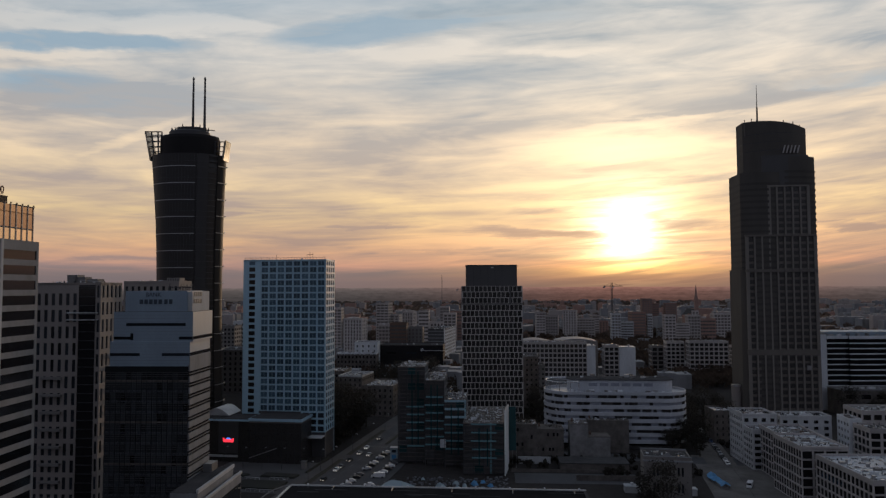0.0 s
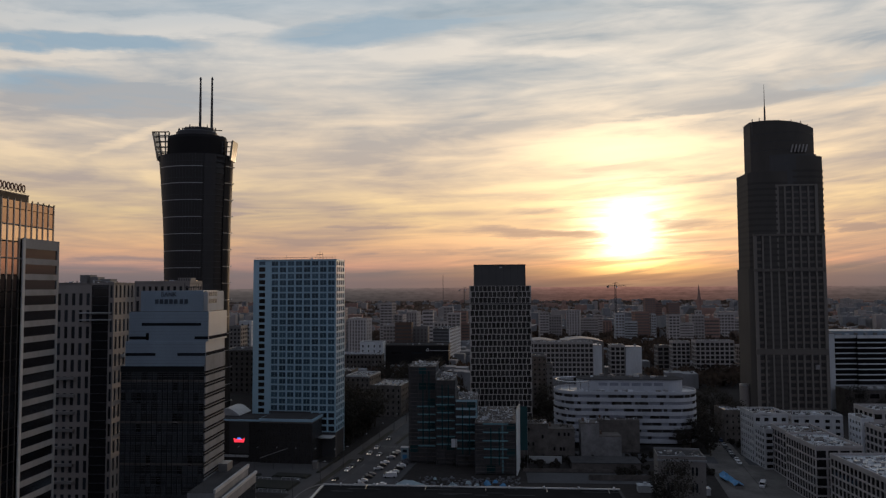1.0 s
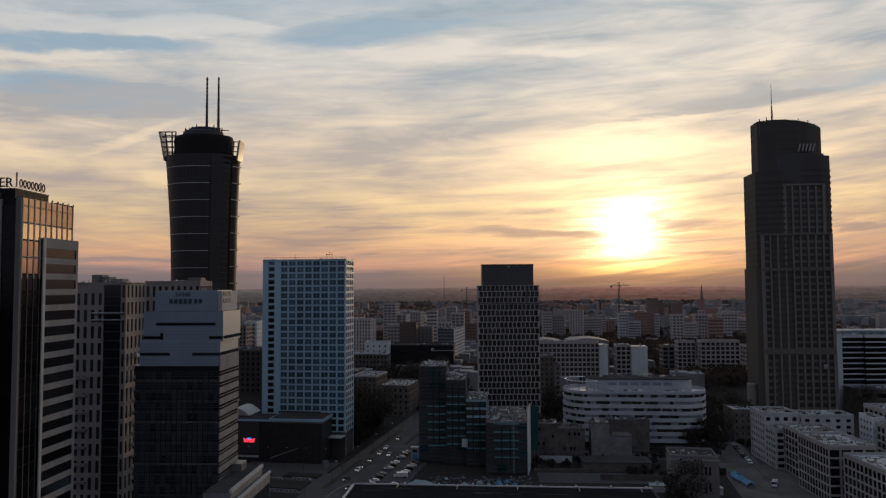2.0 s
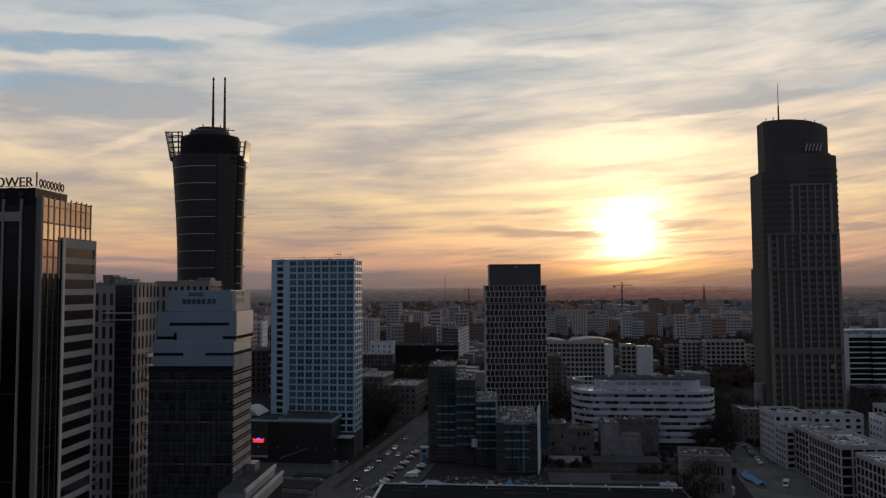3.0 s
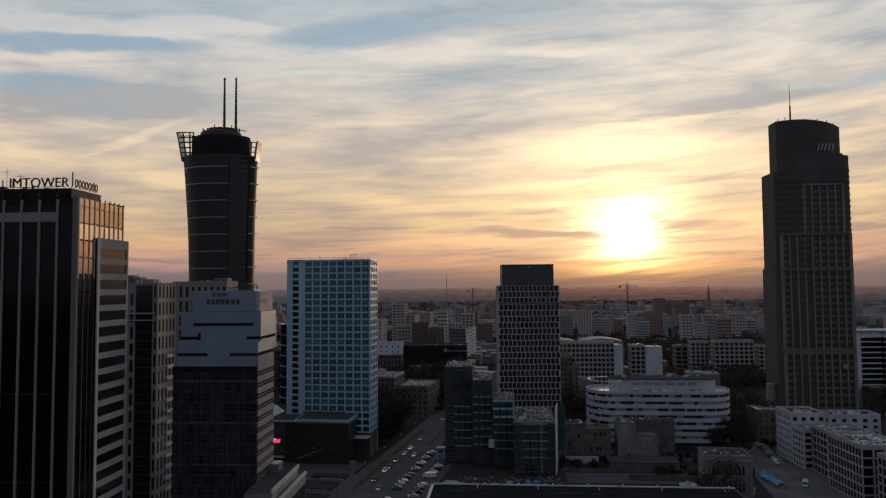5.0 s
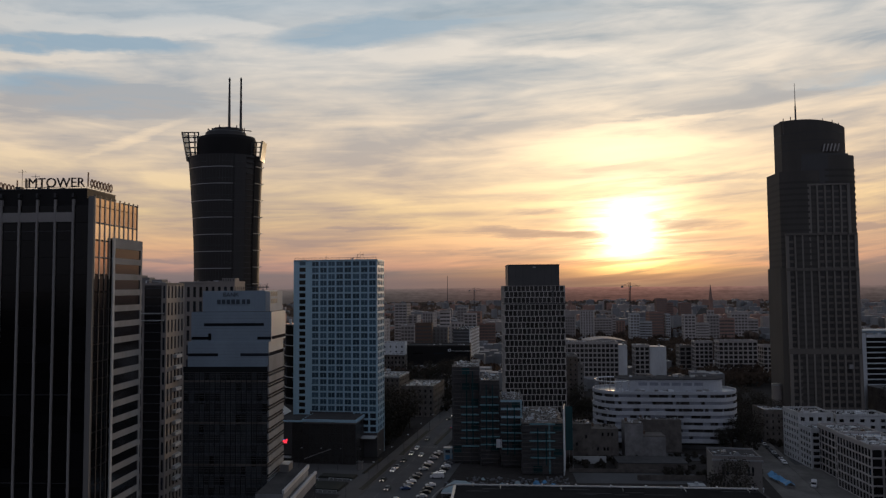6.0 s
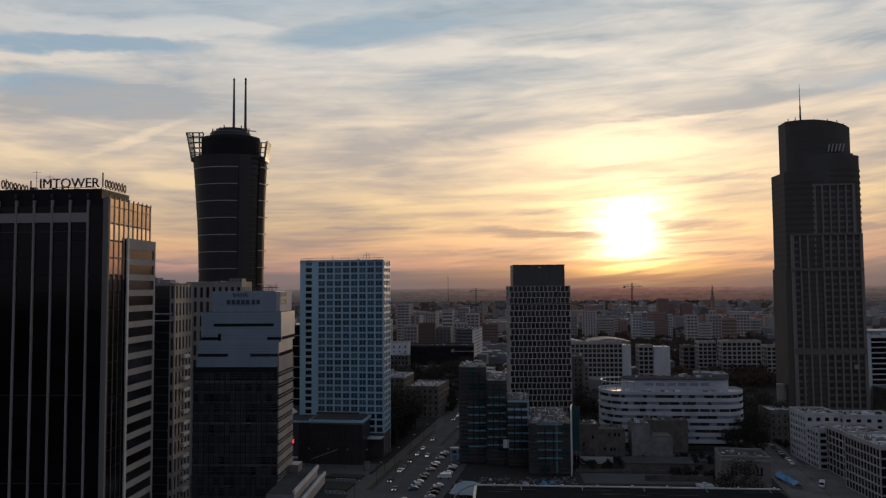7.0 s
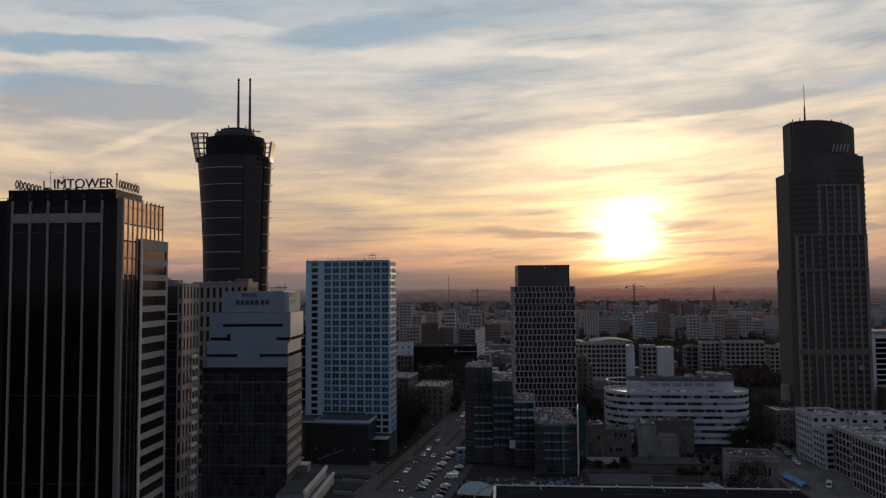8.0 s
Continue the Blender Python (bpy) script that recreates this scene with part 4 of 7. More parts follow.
# ---- blue gridded hotel ----
def hotel():
    b = thing("hotel", -99.5, 352.5, -8, "light blue hotel slab with a grid of windows", "building")
    W, D, H = 42.6, 14.8, 95.6
    blue = M["blue_panel"]
    part("core", Mesh().box(0.4, W - 0.4, 0.4, D - 0.4, 0, H - 0.4), M["dark"], b)
    part("wall", Mesh().box(0, 2.6, 0, 0.36, 20, H), blue, b)
    facade(b, pose(2.6, 0, 0), 3.8, 20, H - 3.0, 1, 23, blue, M["glass_black"], 0.84, 0.66)
    facade(b, pose(2.6, 0, 0), 3.8, H - 3.0, H, 1, 1, blue, M["glass_matt"], 0.84, 0.6)
    part("wall", Mesh().box(6.4, 8.6, 0, 0.36, 20, H), blue, b)
    facade(b, pose(8.6, 0, 0), W - 8.6, 21.5, H, 8, 23, blue, M["glass_matt"], 0.8, 0.74, edge=0.45)
    step = (W - 8.6 - 0.9) / 8
    for c in range(8):
        x = 8.6 + 0.45 + (c + 0.5) * step
        part("window_bar", Mesh().box(x - 0.07, x + 0.07, 0.2, 0.27, 21.6, H - 0.5), M["frame_blue"], b)
    rh = (H - 21.5) / 23
    for f in range(23):
        part("sill", Mesh().box(8.8, W - 0.2, -0.09, 0.0, 21.5 + f * rh + 0.24, 21.5 + f * rh + 0.40), M["frame_blue"], b)
    facade(b, pose(W - 12.4, 0, 0), 12.4, 11.8, 21.48, 3, 3, blue, M["glass"], 0.78, 0.72, edge=0.45)
    part("wall", Mesh().box(8.6, W - 12.4, 0.02, 0.36, 11.8, 21.48), M["dark"], b)
    facade(b, face("right", W, D), D - 2 * SIDE, 11.8, H, 4, 26, blue, M["glass_matt"], 0.72, 0.7)
    part("wall", Mesh().box(0, 0.36, SIDE, D - SIDE, 0, H), blue, b)
    part("wall", Mesh().box(0, W, D - 0.36, D, 0, H), blue, b)
    roof_of(b, W, D, H - 0.3, M["roof"], blue, h=0.55, clutter=6, seed=5)
    # railing round the roof and small masts
    for k in range(30):
        part("rail_post", Mesh().box(0.5 + k * 1.42, 0.62 + k * 1.42, 0.5, 0.62, H, H + 1.2), M["brick"], b)
    part("rail", Mesh().box(0.5, W - 0.5, 0.5, 0.6, H + 1.15, H + 1.27), M["brick"], b)
    for x, h in ((15.5, 2.8), (31.5, 3.0), (33.0, 4.2), (34.4, 3.6)):
        part("aerial", Mesh().rod((x, 4, H), (x, 4, H + h), 0.09, 5), M["steel_dark"], b)
    part("roof_gantry", Mesh().box(31.4, 34.6, 3.9, 4.1, H + 2.6, H + 2.8), M["steel_dark"], b)
    for y in (0.5, D - 0.9):
        part("column", Mesh().box(W - 0.9, W - 0.1, y, y + 0.8, 0, 11.8), M["grey"], b)
    part("end_wall", Mesh().box(W - 4.4, W - 3.9, 0.6, D - 0.6, 0, 11.8), M["grey"], b)
    part("soffit", Mesh().box(W - 12.4, W, 0.4, D, 11.5, 11.78), M["grey"], b)
    # podium with its dark glass hall and overhanging roof
    part("podium", Mesh().box(10.4, 35.6, -15, -0.02, 0, 18.6), M["glass_hall"], b, "dark glazed podium hall")
    part("podium_roof", Mesh().box(10.0, 36.2, -15.8, -0.02, 19.4, 20.6), blue, b)
    part("podium_soffit", Mesh().box(10.4, 35.8, -15.2, -0.02, 18.6, 19.4), M["grey"], b)
    part("podium_top", Mesh().box(10.6, 35.6, -15.2, -0.02, 20.6, 20.75), M["roof"], b)
    for k in range(9):
        part("mullion", Mesh().box(10.4 + k * 3.15 - 0.1, 10.4 + k * 3.15 + 0.1, -15.2, -15.0, 0, 18.6), M["steel_dark"], b)
    for z in (5.0, 9.5, 14.0):
        part("transom", Mesh().box(10.5, 35.5, -15.12, -15.0, z, z + 0.18), M["steel_dark"], b)
    part("left_hall", Mesh().box(-14, 10.36, -14, -0.02, 0, 18.9), M["glass_hall"], b)
    part("left_roof", Mesh().box(-14.4, 9.96, -14.4, -0.02, 18.9, 19.7), blue, b)
    part("left_top", Mesh().box(-14.0, 9.5, -13.8, -0.4, 19.7, 19.85), M["roof"], b)
    vault = Mesh()
    prof = [(-16 + 13 * i / 10, 20.3 + 3.4 * math.sin(math.pi * i / 10)) for i in range(11)]
    vault.loft([[(x, y, z) for x, z in prof] for y in (-8, 6)])
    part("barrel_roof", vault, M["roof_pale"], b, "pale barrel-vaulted roof")
    part("canopy", Mesh().box(35.7, W - 0.2, -6.0, -0.02, 10.0, 10.5), M["pale"], b)
    part("entrance_canopy", Mesh().add([(14, -24, 4.2), (24, -16, 7.0), (24, -15.3, 7.0), (14, -23.3, 4.2), (14, -24, 4.5), (24, -16, 7.3), (24, -15.3, 7.3), (14, -23.3, 4.5)], [(3, 2, 1, 0), (4, 5, 6, 7), (0, 1, 5, 4), (1, 2, 6, 5), (2, 3, 7, 6), (3, 0, 4, 7)]), M["metal"], b)
    part("street_band", Mesh().box(-14.1, 4.3, -14.6, -14.0, 2.2, 3.2), M["pale"], b)
    return b


M["glass_hall"] = material("hall_glass", (0.035, 0.032, 0.031), 0.3, vary=0.2, bump=0.02)
hotel()
strip("forecourt", SX, SY, STREET, -52, -7.6, 2, 52, 0.12, M["paving"], "grey paved hotel forecourt", "pavement")
for x0, x1, y0, y1 in ((-30, -10, 6, 18), (-48, -34, 4, 16), (-26, -10, 24, 30), (-9.5, -8.2, 34, 62), (-46, -32, 22, 27)):
    bed = new("planted_bed", Mesh().box(x0, x1, y0, y1, 0.1, 0.45).box(x0 + 0.4, x1 - 0.4, y0 + 0.4, y1 - 0.4, 0.45, 0.8).data("planted_bed", M["grass"]))
    bed.matrix_basis = pose(SX, SY, 0, 0, 0, STREET)
    tagged(bed, "dark planted bed with low shrubs in the forecourt", "planter")
for x, y, L in ((-40, 19.5, 16), (-22, 3.5, 12), (-20, 21, 9)):
    rail_ = thing("forecourt_rail", 0, 0, 0, "pale metal rail beside the forecourt beds", "rail")
    rail_.matrix_basis = pose(SX, SY, 0, 0, 0, STREET) @ pose(x, y, 0.12)
    part("bar", Mesh().box(0, L, 0, 0.12, 0.9, 1.05), M["pale"], rail_)
    for k in range(int(L / 2) + 1):
        part("post", Mesh().box(k * 2, k * 2 + 0.1, 0.01, 0.11, 0, 0.9), M["pale"], rail_)
kiosk = thing("kiosk", 0, 0, 0, "small pale kiosk in the hotel forecourt", "kiosk")
kiosk.matrix_basis = pose(SX, SY, 0, 0, 0, STREET) @ pose(-14, 40, 0.12)
part("booth", Mesh().box(0, 2.2, 0, 2.2, 0, 3.2), M["grey"], kiosk)
part("roof", Mesh().box(-0.2, 2.4, -0.2, 2.4, 3.2, 3.4), M["metal"], kiosk)
scr = thing("wall_screen", -99.0, 338.0, -8, "dark advertising screen with a red and blue mark", "screen", z=8.0)
part("panel", Mesh().box(-7.6, 2.2, -0.45, -0.1, -4, 10.8), M["dark"], scr)
part("mark", Mesh().prism([(-5.0, 0), (-0.2, 0), (0.2, 2.0), (-1.2, 1.4), (-4.0, 1.4), (-5.4, 2.0)], 0, 0.12, pose(0, -0.46, 1.2, 90, 0, 0)), M["sign_red"], scr, "glowing red mark")
part("mark_top", Mesh().prism([(-4.0, 1.45), (-1.2, 1.45), (-2.0, 2.1), (-3.2, 2.1)], 0, 0.12, pose(0, -0.46, 1.2, 90, 0, 0)), M["sign_blue"], scr, "glowing blue mark")


# ---- dark chequered office tower ----
def chequer():
    b = thing("office_tower", 11.1, 424.6, -1.5, "dark office tower in a chequered frame of windows", "building")
    W, D, H = 36.5, 30.0, 82.4
    stone = M["frame_stone"]
    part("core", Mesh().box(0.4, W - 0.4, 0.4, D - 0.4, 0, H - 0.4), M["dark"], b)
    cut = 72.0
    for fm, length, cols in ((pose(0, 0, 0), W, 14), (face("left", W, D), D - 2 * SIDE, 6)):
        facade(b, fm, length, 0, cut - 0.7, cols, 20, stone, M["glass_smoky"], 0.84, 0.88, edge=0.4, shift=0.12, sheet=cols < 10)
        part("storey_band", Mesh().box(0.05, length - 0.05, 0.02, 0.36, cut - 0.7, cut, fm), M["steel_dark"], b)
        facade(b, fm, length, cut, H, cols, 3, stone, M["glass_smoky"], 0.84, 0.88, edge=0.4, shift=0.12, sheet=cols < 10)
    part("wall", Mesh().box(0.01, D - 2 * SIDE - 0.01, 0, 0.36, 0, H, face("right", W, D)), stone, b)
    part("dark_slot", Mesh().box(28.6, 29.6, -0.06, 0.0, cut, H - 0.6), M["dark"], b)
    part("wall", Mesh().box(0, W, D - 0.36, D, 0, H), stone, b)
    part("roof", Mesh().box(0.2, W - 0.2, 0.2, D - 0.2, H - 0.4, H), M["roof"], b)
    pent = part("penthouse", Mesh().box(2.7, W - 3.0, 2, D - 3, H, 94.6), M["dark"], b)
    part("penthouse_rim", Mesh().box(2.5, W - 2.8, 1.8, D - 2.8, 94.6, 95.2), M["steel_dark"], pent)
    for k in range(8):
        x = 2.9 + k * 4.3
        part("penthouse_rib", Mesh().box(x, x + 0.2, 1.85, 2.0, H, 94.6), M["steel_dark"], pent)
    part("lamp", Mesh().box(17.8, 19.4, 1.7, 1.79, 93.2, 93.8), M["pale"], pent)
    return b


M["frame_stone"] = material("frame_stone", (0.40, 0.375, 0.36), 0.7, each=0.08, streak=True)
M["glass_smoky"] = material("smoky_glass", (0.028, 0.026, 0.026), 0.2, each=0.6, vary=0.1, bump=0.02)
chequer()


block("block_of_flats", 47.5, 468, G, 15.0, 18, 36.0, 5, 11, M["sooty"], "dark rendered flats with small windows beside the office tower", glass=M["glass_black"], fu=0.36, fv=0.42, side_cols=4, clutter=3, seed=91, rim=M["concrete"])
block("block_of_flats", 56, 476, G, 12.0, 16, 29.0, 4, 9, M["grey"], "low grey flats beside the office tower", glass=M["glass_black"], fu=0.4, fv=0.45, side_cols=4, clutter=3, seed=92)
block("block_of_flats", -189, 600, G, 13.0, 18, 49.0, 4, 14, M["grey"], "dark grey flats beyond the flared skyscraper", glass=M["glass_smoky"], side_cols=4, clutter=3, seed=93)
block("block_of_flats", -184, 622, G, 11.0, 16, 52.0, 2, 14, M["white"], "pale narrow flats beyond the flared skyscraper", glass=M["glass_smoky"], fu=0.3, side_cols=4, clutter=2, seed=94)
block("old_tenement", -178, 560, G, 46.0, 26, 33.0, 11, 8, M["stone_dark"], "broad sooty tenement with a pale cornice", glass=M["glass_black"], fu=0.4, side_cols=6, clutter=8, seed=95, rim=M["concrete"])


def round_tower():
    b = thing("round_tower", -125.0, 517.0, 0, "dark round glass tower with thin pale floor rings", "building")
    hoop = lambda r, z: [(r * math.cos(2 * math.pi * i / 40), r * math.sin(2 * math.pi * i / 40), z) for i in range(40)]
    part("shaft", Mesh().loft([hoop(15.0, 0), hoop(15.0, 56.5)]), M["glass_black"], b, smooth=False)
    for k in range(8):
        z = 56.0 - k * 7.4
        part("floor_ring", Mesh().loft([hoop(15.5, z), hoop(15.5, z + 0.45)]), M["pale"], b)
    part("roof_house", Mesh().loft([hoop(8.0, 56.5), hoop(8.0, 59.5)]), M["grey"], b)
    part("roof_vent", Mesh().box(-12.0, -10.4, -2, 0, 56.5, 59.8), M["white"], b)


round_tower()


# ---- tall stepped tower with a curved crown ----
def trade_tower():
    b = thing("skyscraper", 210.6, 448.5, -5, "dark granite skyscraper with curved crown and mast", "building")
    n = 28
    st = M["stone_dark"]

    def bow(x0, x1, y0, y1, bulge=5.0, power=4):
        """Plan with a bowed front and rounded ends."""
        pts = []
        for i in range(n + 1):
            t = i / n
            pts.append((x0 + (x1 - x0) * t, y0 + bulge * abs(2 * t - 1) ** power - 1.5 * math.sin(math.pi * t)))
        return pts + [(x1, y1), (x0, y1)]

    part("shaft_left", Mesh().prism(bow(-18.6, 10, 1.5, 26, 3), 0, 154.6), st, b)
    part("shaft_right", Mesh().prism(bow(-6, 29.0, 2.6, 26, 4), 0, 164.6), st, b)
    part("shaft_low", Mesh().prism(bow(-19.4, -6, 2.2, 27, 3), 0, 92.3), st, b)
    crown_plan = bow(-13.8, 26.3, 3.5, 24, 8, 2.2)
    top = lambda x: 189.2 - 5.0 * ((x + 14.0) / 40.5) ** 1.6
    part("crown", Mesh().loft([[(x, y, 150) for x, y in crown_plan], [(x, y, top(x)) for x, y in crown_plan]]), st, b)
    part("crown_front", Mesh().prism(bow(-4.5, 24.4, 2.6, 8, 1.5), 140, 165.8), M["dark"], b)
    for z in (169, 174.5, 180):
        part("crown_band", Mesh().loft([[(x * 1.004, y - 0.12, z) for x, y in crown_plan], [(x * 1.004, y - 0.12, z + 0.35) for x, y in crown_plan]]), M["steel_dark"], b)
    # floors as fine bands on the plain curved parts
    for f in range(40):
        z = 4 + f * 3.85
        if z < 150:
            p = [(x * 1.004, y - 0.05) for x, y in bow(-18.6, 10, 1.5, 26, 3)]
            part("floor_band", Mesh().loft([[(x, y, z) for x, y in p], [(x, y, z + 1.5) for x, y in p]]), M["granite_dark"], b)
        if z < 160:
            p = [(x * 1.003, y - 0.05) for x, y in bow(-6, 29.3, 2.6, 26, 4)]
            part("floor_band", Mesh().loft([[(x, y, z) for x, y in p], [(x, y, z + 1.5) for x, y in p]]), M["granite_dark"], b)

    def panel(x0, x1, y, z0, z1, bays, rows):
        """A front panel: granite piers between dark bays."""
        part("panel_back", Mesh().box(x0, x1, y, 12, z0, z1), M["dark"], b)
        step = (x1 - x0) / bays
        for k in range(bays + 1):
            wd = 0.5 if 0 < k < bays else 0.95
            part("pier", Mesh().box(x0 + k * step - wd, x0 + k * step + wd, y - 1.0, y, z0, z1), M["granite"], b)
        rh = (z1 - z0) / rows
        for r in range(rows):
            for k in range(bays):
                pane(b, M["glass_hall"], pose(x0 + (k + 0.5) * step, y - 0.14, z0 + (r + 0.5) * rh), step - 1.5, rh * 0.62)
            part("spandrel", Mesh().box(x0 + 0.5, x1 - 0.5, y - 0.3, y, z0 + r * rh - rh * 0.19, z0 + r * rh + rh * 0.19), M["spandrel_stone"], b)

    panel(-16.4, 25.5, 0.6, 0, 38.0, 9, 9)
    part("belt", Mesh().box(-17.6, 26.4, -0.3, 1, 38.0, 41.5), M["spandrel_stone"], b)
    panel(-16.4, 25.5, 0.8, 41.5, 90.5, 9, 12)
    part("belt", Mesh().box(-17.6, 26.4, -0.4, 1, 90.5, 92.3), M["spandrel_stone"], b)
    panel(-16.4, 25.5, 1.0, 92.3, 113.2, 9, 5)
    part("belt", Mesh().box(-17.6, 26.4, -0.2, 1.2, 113.2, 114.4), M["spandrel_stone"], b)
    panel(-2.0, 22.0, 1.0, 114.4, 145.0, 5, 8)
    part("belt", Mesh().box(-3.0, 22.8, -0.1, 1.6, 145.0, 146.0), M["granite"], b)
    # brand mark as plain bars
    for x in (7.4, 9.6, 11.8, 14.0, 16.2):
        part("sign_bar", Mesh().loft([[(x, 0.9, 166.9), (x + 0.8, 0.9, 166.9), (x + 0.8, 1.3, 166.9), (x, 1.3, 166.9)],
                                      [(x + 1.3, 0.9, 171.8), (x + 2.1, 0.9, 171.8), (x + 2.1, 1.3, 171.8), (x + 1.3, 1.3, 171.8)]]), M["frame_pale"], b, "pale slanting sign stroke")
    part("sign_rail", Mesh().box(7.2, 18.2, 1.32, 3.2, 168.6, 169.0), M["steel_dark"], b)
    mast = part("mast", Mesh().rod((-3.2, 14, 184), (-3.2, 14, 200), 0.7, 8, 0.5), M["steel_dark"], b)
    part("mast_tip", Mesh().rod((-3.2, 14, 200), (-3.2, 14, 215), 0.3, 6, 0.12), M["steel_dark"], mast)
    for x, h in ((-13.5, 1.2), (-9, 2.2), (3, 1.8), (11, 2.8), (17, 2.6), (21, 1.2)):
        part("roof_post", Mesh().box(x, x + 0.4, 8, 8.4, 180, top(x) + h), M["steel_dark"], b)
    part("rooftop_box", Mesh().box(17.5, 20.0, -1.8, -0.6, 29.0, 31.8), M["metal"], b)
    # low curved porch at the foot
    porch = [(-21.5 + 3.2 * math.cos(2 * math.pi * i / 16), 12 + 3.2 * math.sin(2 * math.pi * i / 16)) for i in range(16)]
    part("stair_drum", Mesh().prism(porch, 0, 17), M["beige"], b)
    part("drum_rim", Mesh().prism([(x * 1.005 + 0.1, y * 1.005) for x, y in porch], 17, 18), M["metal"], b)
    return b


M["spandrel_stone"] = material("spandrel_stone", (0.125, 0.112, 0.1), 0.75, streak=True)
M["granite"] = material("granite_pier", (0.185, 0.167, 0.15), 0.7, streak=True)
trade_tower()


# ---- rounded white office ----
def oval_office():
    b = thing("rounded_office", 88.8, 371.5, -5, "white rounded office building with ribbon windows and rooftop terrace", "building")
    A, C, FL = 36.2, 13.5, 3.4

    def pill(a, c, k=16, dx=0.0, dy=0.0):
        pts = [(a - c + c * math.cos(-math.pi / 2 + math.pi * i / k) + dx, c * math.sin(-math.pi / 2 + math.pi * i / k) + dy) for i in range(k + 1)]
        return pts + [(-a + c + c * math.cos(math.pi / 2 + math.pi * i / k) + dx, c * math.sin(math.pi / 2 + math.pi * i / k) + dy) for i in range(k + 1)]

    def on_front(d, z, r):
        """A pose on the curved front, d metres along it from the middle."""
        straight = A - C
        if abs(d) <= straight:
            return pose(d, -r, z)
        t = (abs(d) - straight) / r * (1 if d > 0 else -1)
        return pose((straight if d > 0 else -straight) + r * math.sin(t), -r * math.cos(t), z, 0, 0, math.degrees(t))

    rnd = random.Random(44)
    for f in range(8):
        z = f * FL
        part("floor_band", Mesh().prism(pill(A, C) if f else pill(A - 3, C - 3), z, z + 1.9), M["oval_white"] if f else M["dark"], b)
        part("window_ribbon", Mesh().prism(pill(A - 0.4, C - 0.4) if f else pill(A - 3, C - 3), z + 1.9, z + FL), M["blind_glass"] if f else M["glass_black"], b)
        if f:
            d = -40.0
            while d < 40:
                step = rnd.choice((2.0, 2.0, 3.4, 4.8))
                if rnd.random() < 0.55:
                    part("dark_window", Mesh().box(-step / 2 + 0.12, step / 2 - 0.12, -0.1, 0.12, 1.9, FL, on_front(d, z, C - 0.4)), M["glass_smoky"], b)
                d += step
    part("terrace", Mesh().prism(pill(A, C), 27.2, 27.7), M["roof_pale"], b)
    ring = Mesh()
    o, i_ = pill(A, C), pill(A - 0.4, C - 0.4)
    m = len(o)
    ring.add([(x, y, z) for z in (27.7, 28.8) for x, y in o] + [(x, y, z) for z in (27.7, 28.8) for x, y in i_],
             [q for j in range(m) for q in ((j, (j + 1) % m, m + (j + 1) % m, m + j), (2 * m + (j + 1) % m, 2 * m + j, 3 * m + j, 3 * m + (j + 1) % m), (m + j, m + (j + 1) % m, 3 * m + (j + 1) % m, 3 * m + j))])
    part("parapet", ring, M["oval_white"], b)
    part("penthouse", Mesh().prism(pill(27.0, 7, dx=3, dy=2), 27.7, 33.6), M["oval_white"], b)
    for k in range(6):
        x = -13.5 + k * 5.6
        part("penthouse_window", Mesh().box(x, x + 4.4, -5.1, -5.0, 30.6, 32.2), M["blind_glass"], b)
    part("penthouse_roof", Mesh().prism(pill(27.6, 7.6, dx=3, dy=2), 33.6, 34.1), M["roof"], b)
    rail = Mesh()
    loop = [(-26.0 + 9.0 * math.cos(2 * math.pi * i / 40), -1 + 10.5 * math.sin(2 * math.pi * i / 40)) for i in range(40)]
    for p, q in zip(loop, loop[1:] + loop[:1]):
        rail.rod((*p, 33.2), (*q, 33.2), 0.3, 5)
    part("roof_rail", rail, M["chrome"], b)
    for j in range(0, len(loop), 4):
        part("rail_post", Mesh().rod((*loop[j], 27.7), (*loop[j], 33.2), 0.16, 5), M["chrome"], b)
    rnd = random.Random(12)
    for k in range(26):
        x, y, s = rnd.uniform(-24, 24), rnd.uniform(-11.5, -7), rnd.uniform(0.5, 1.6)
        part("roof_unit", Mesh().box(x, x + s * 1.5, y, y + s, 27.7, 27.7 + s), rnd.choice((M["metal"], M["white"], M["grey"])), b)
    for k in range(14):
        x, y, s = rnd.uniform(-18, 24), rnd.uniform(-3, 6), rnd.uniform(0.5, 1.4)
        part("roof_unit", Mesh().box(x, x + s * 2, y, y + s, 34.1, 34.1 + s), rnd.choice((M["white"], M["pale"], M["grey"])), b)
    for k in range(4):
        part("brace", Mesh().rod((-36.4, -2 + k * 0.6, 7 + k * 5), (-30.0, -12.0, 4 + k * 5), 0.3, 5), M["pale"], b)
    return b


M["blind_glass"] = material("blinds_behind_glass", (0.215, 0.23, 0.275), 0.35, vary=0.4, grain=0.8)
M["oval_white"] = material("weathered_white_band", (0.42, 0.44, 0.48), 0.75, streak=True, vary=0.3)
oval_office()


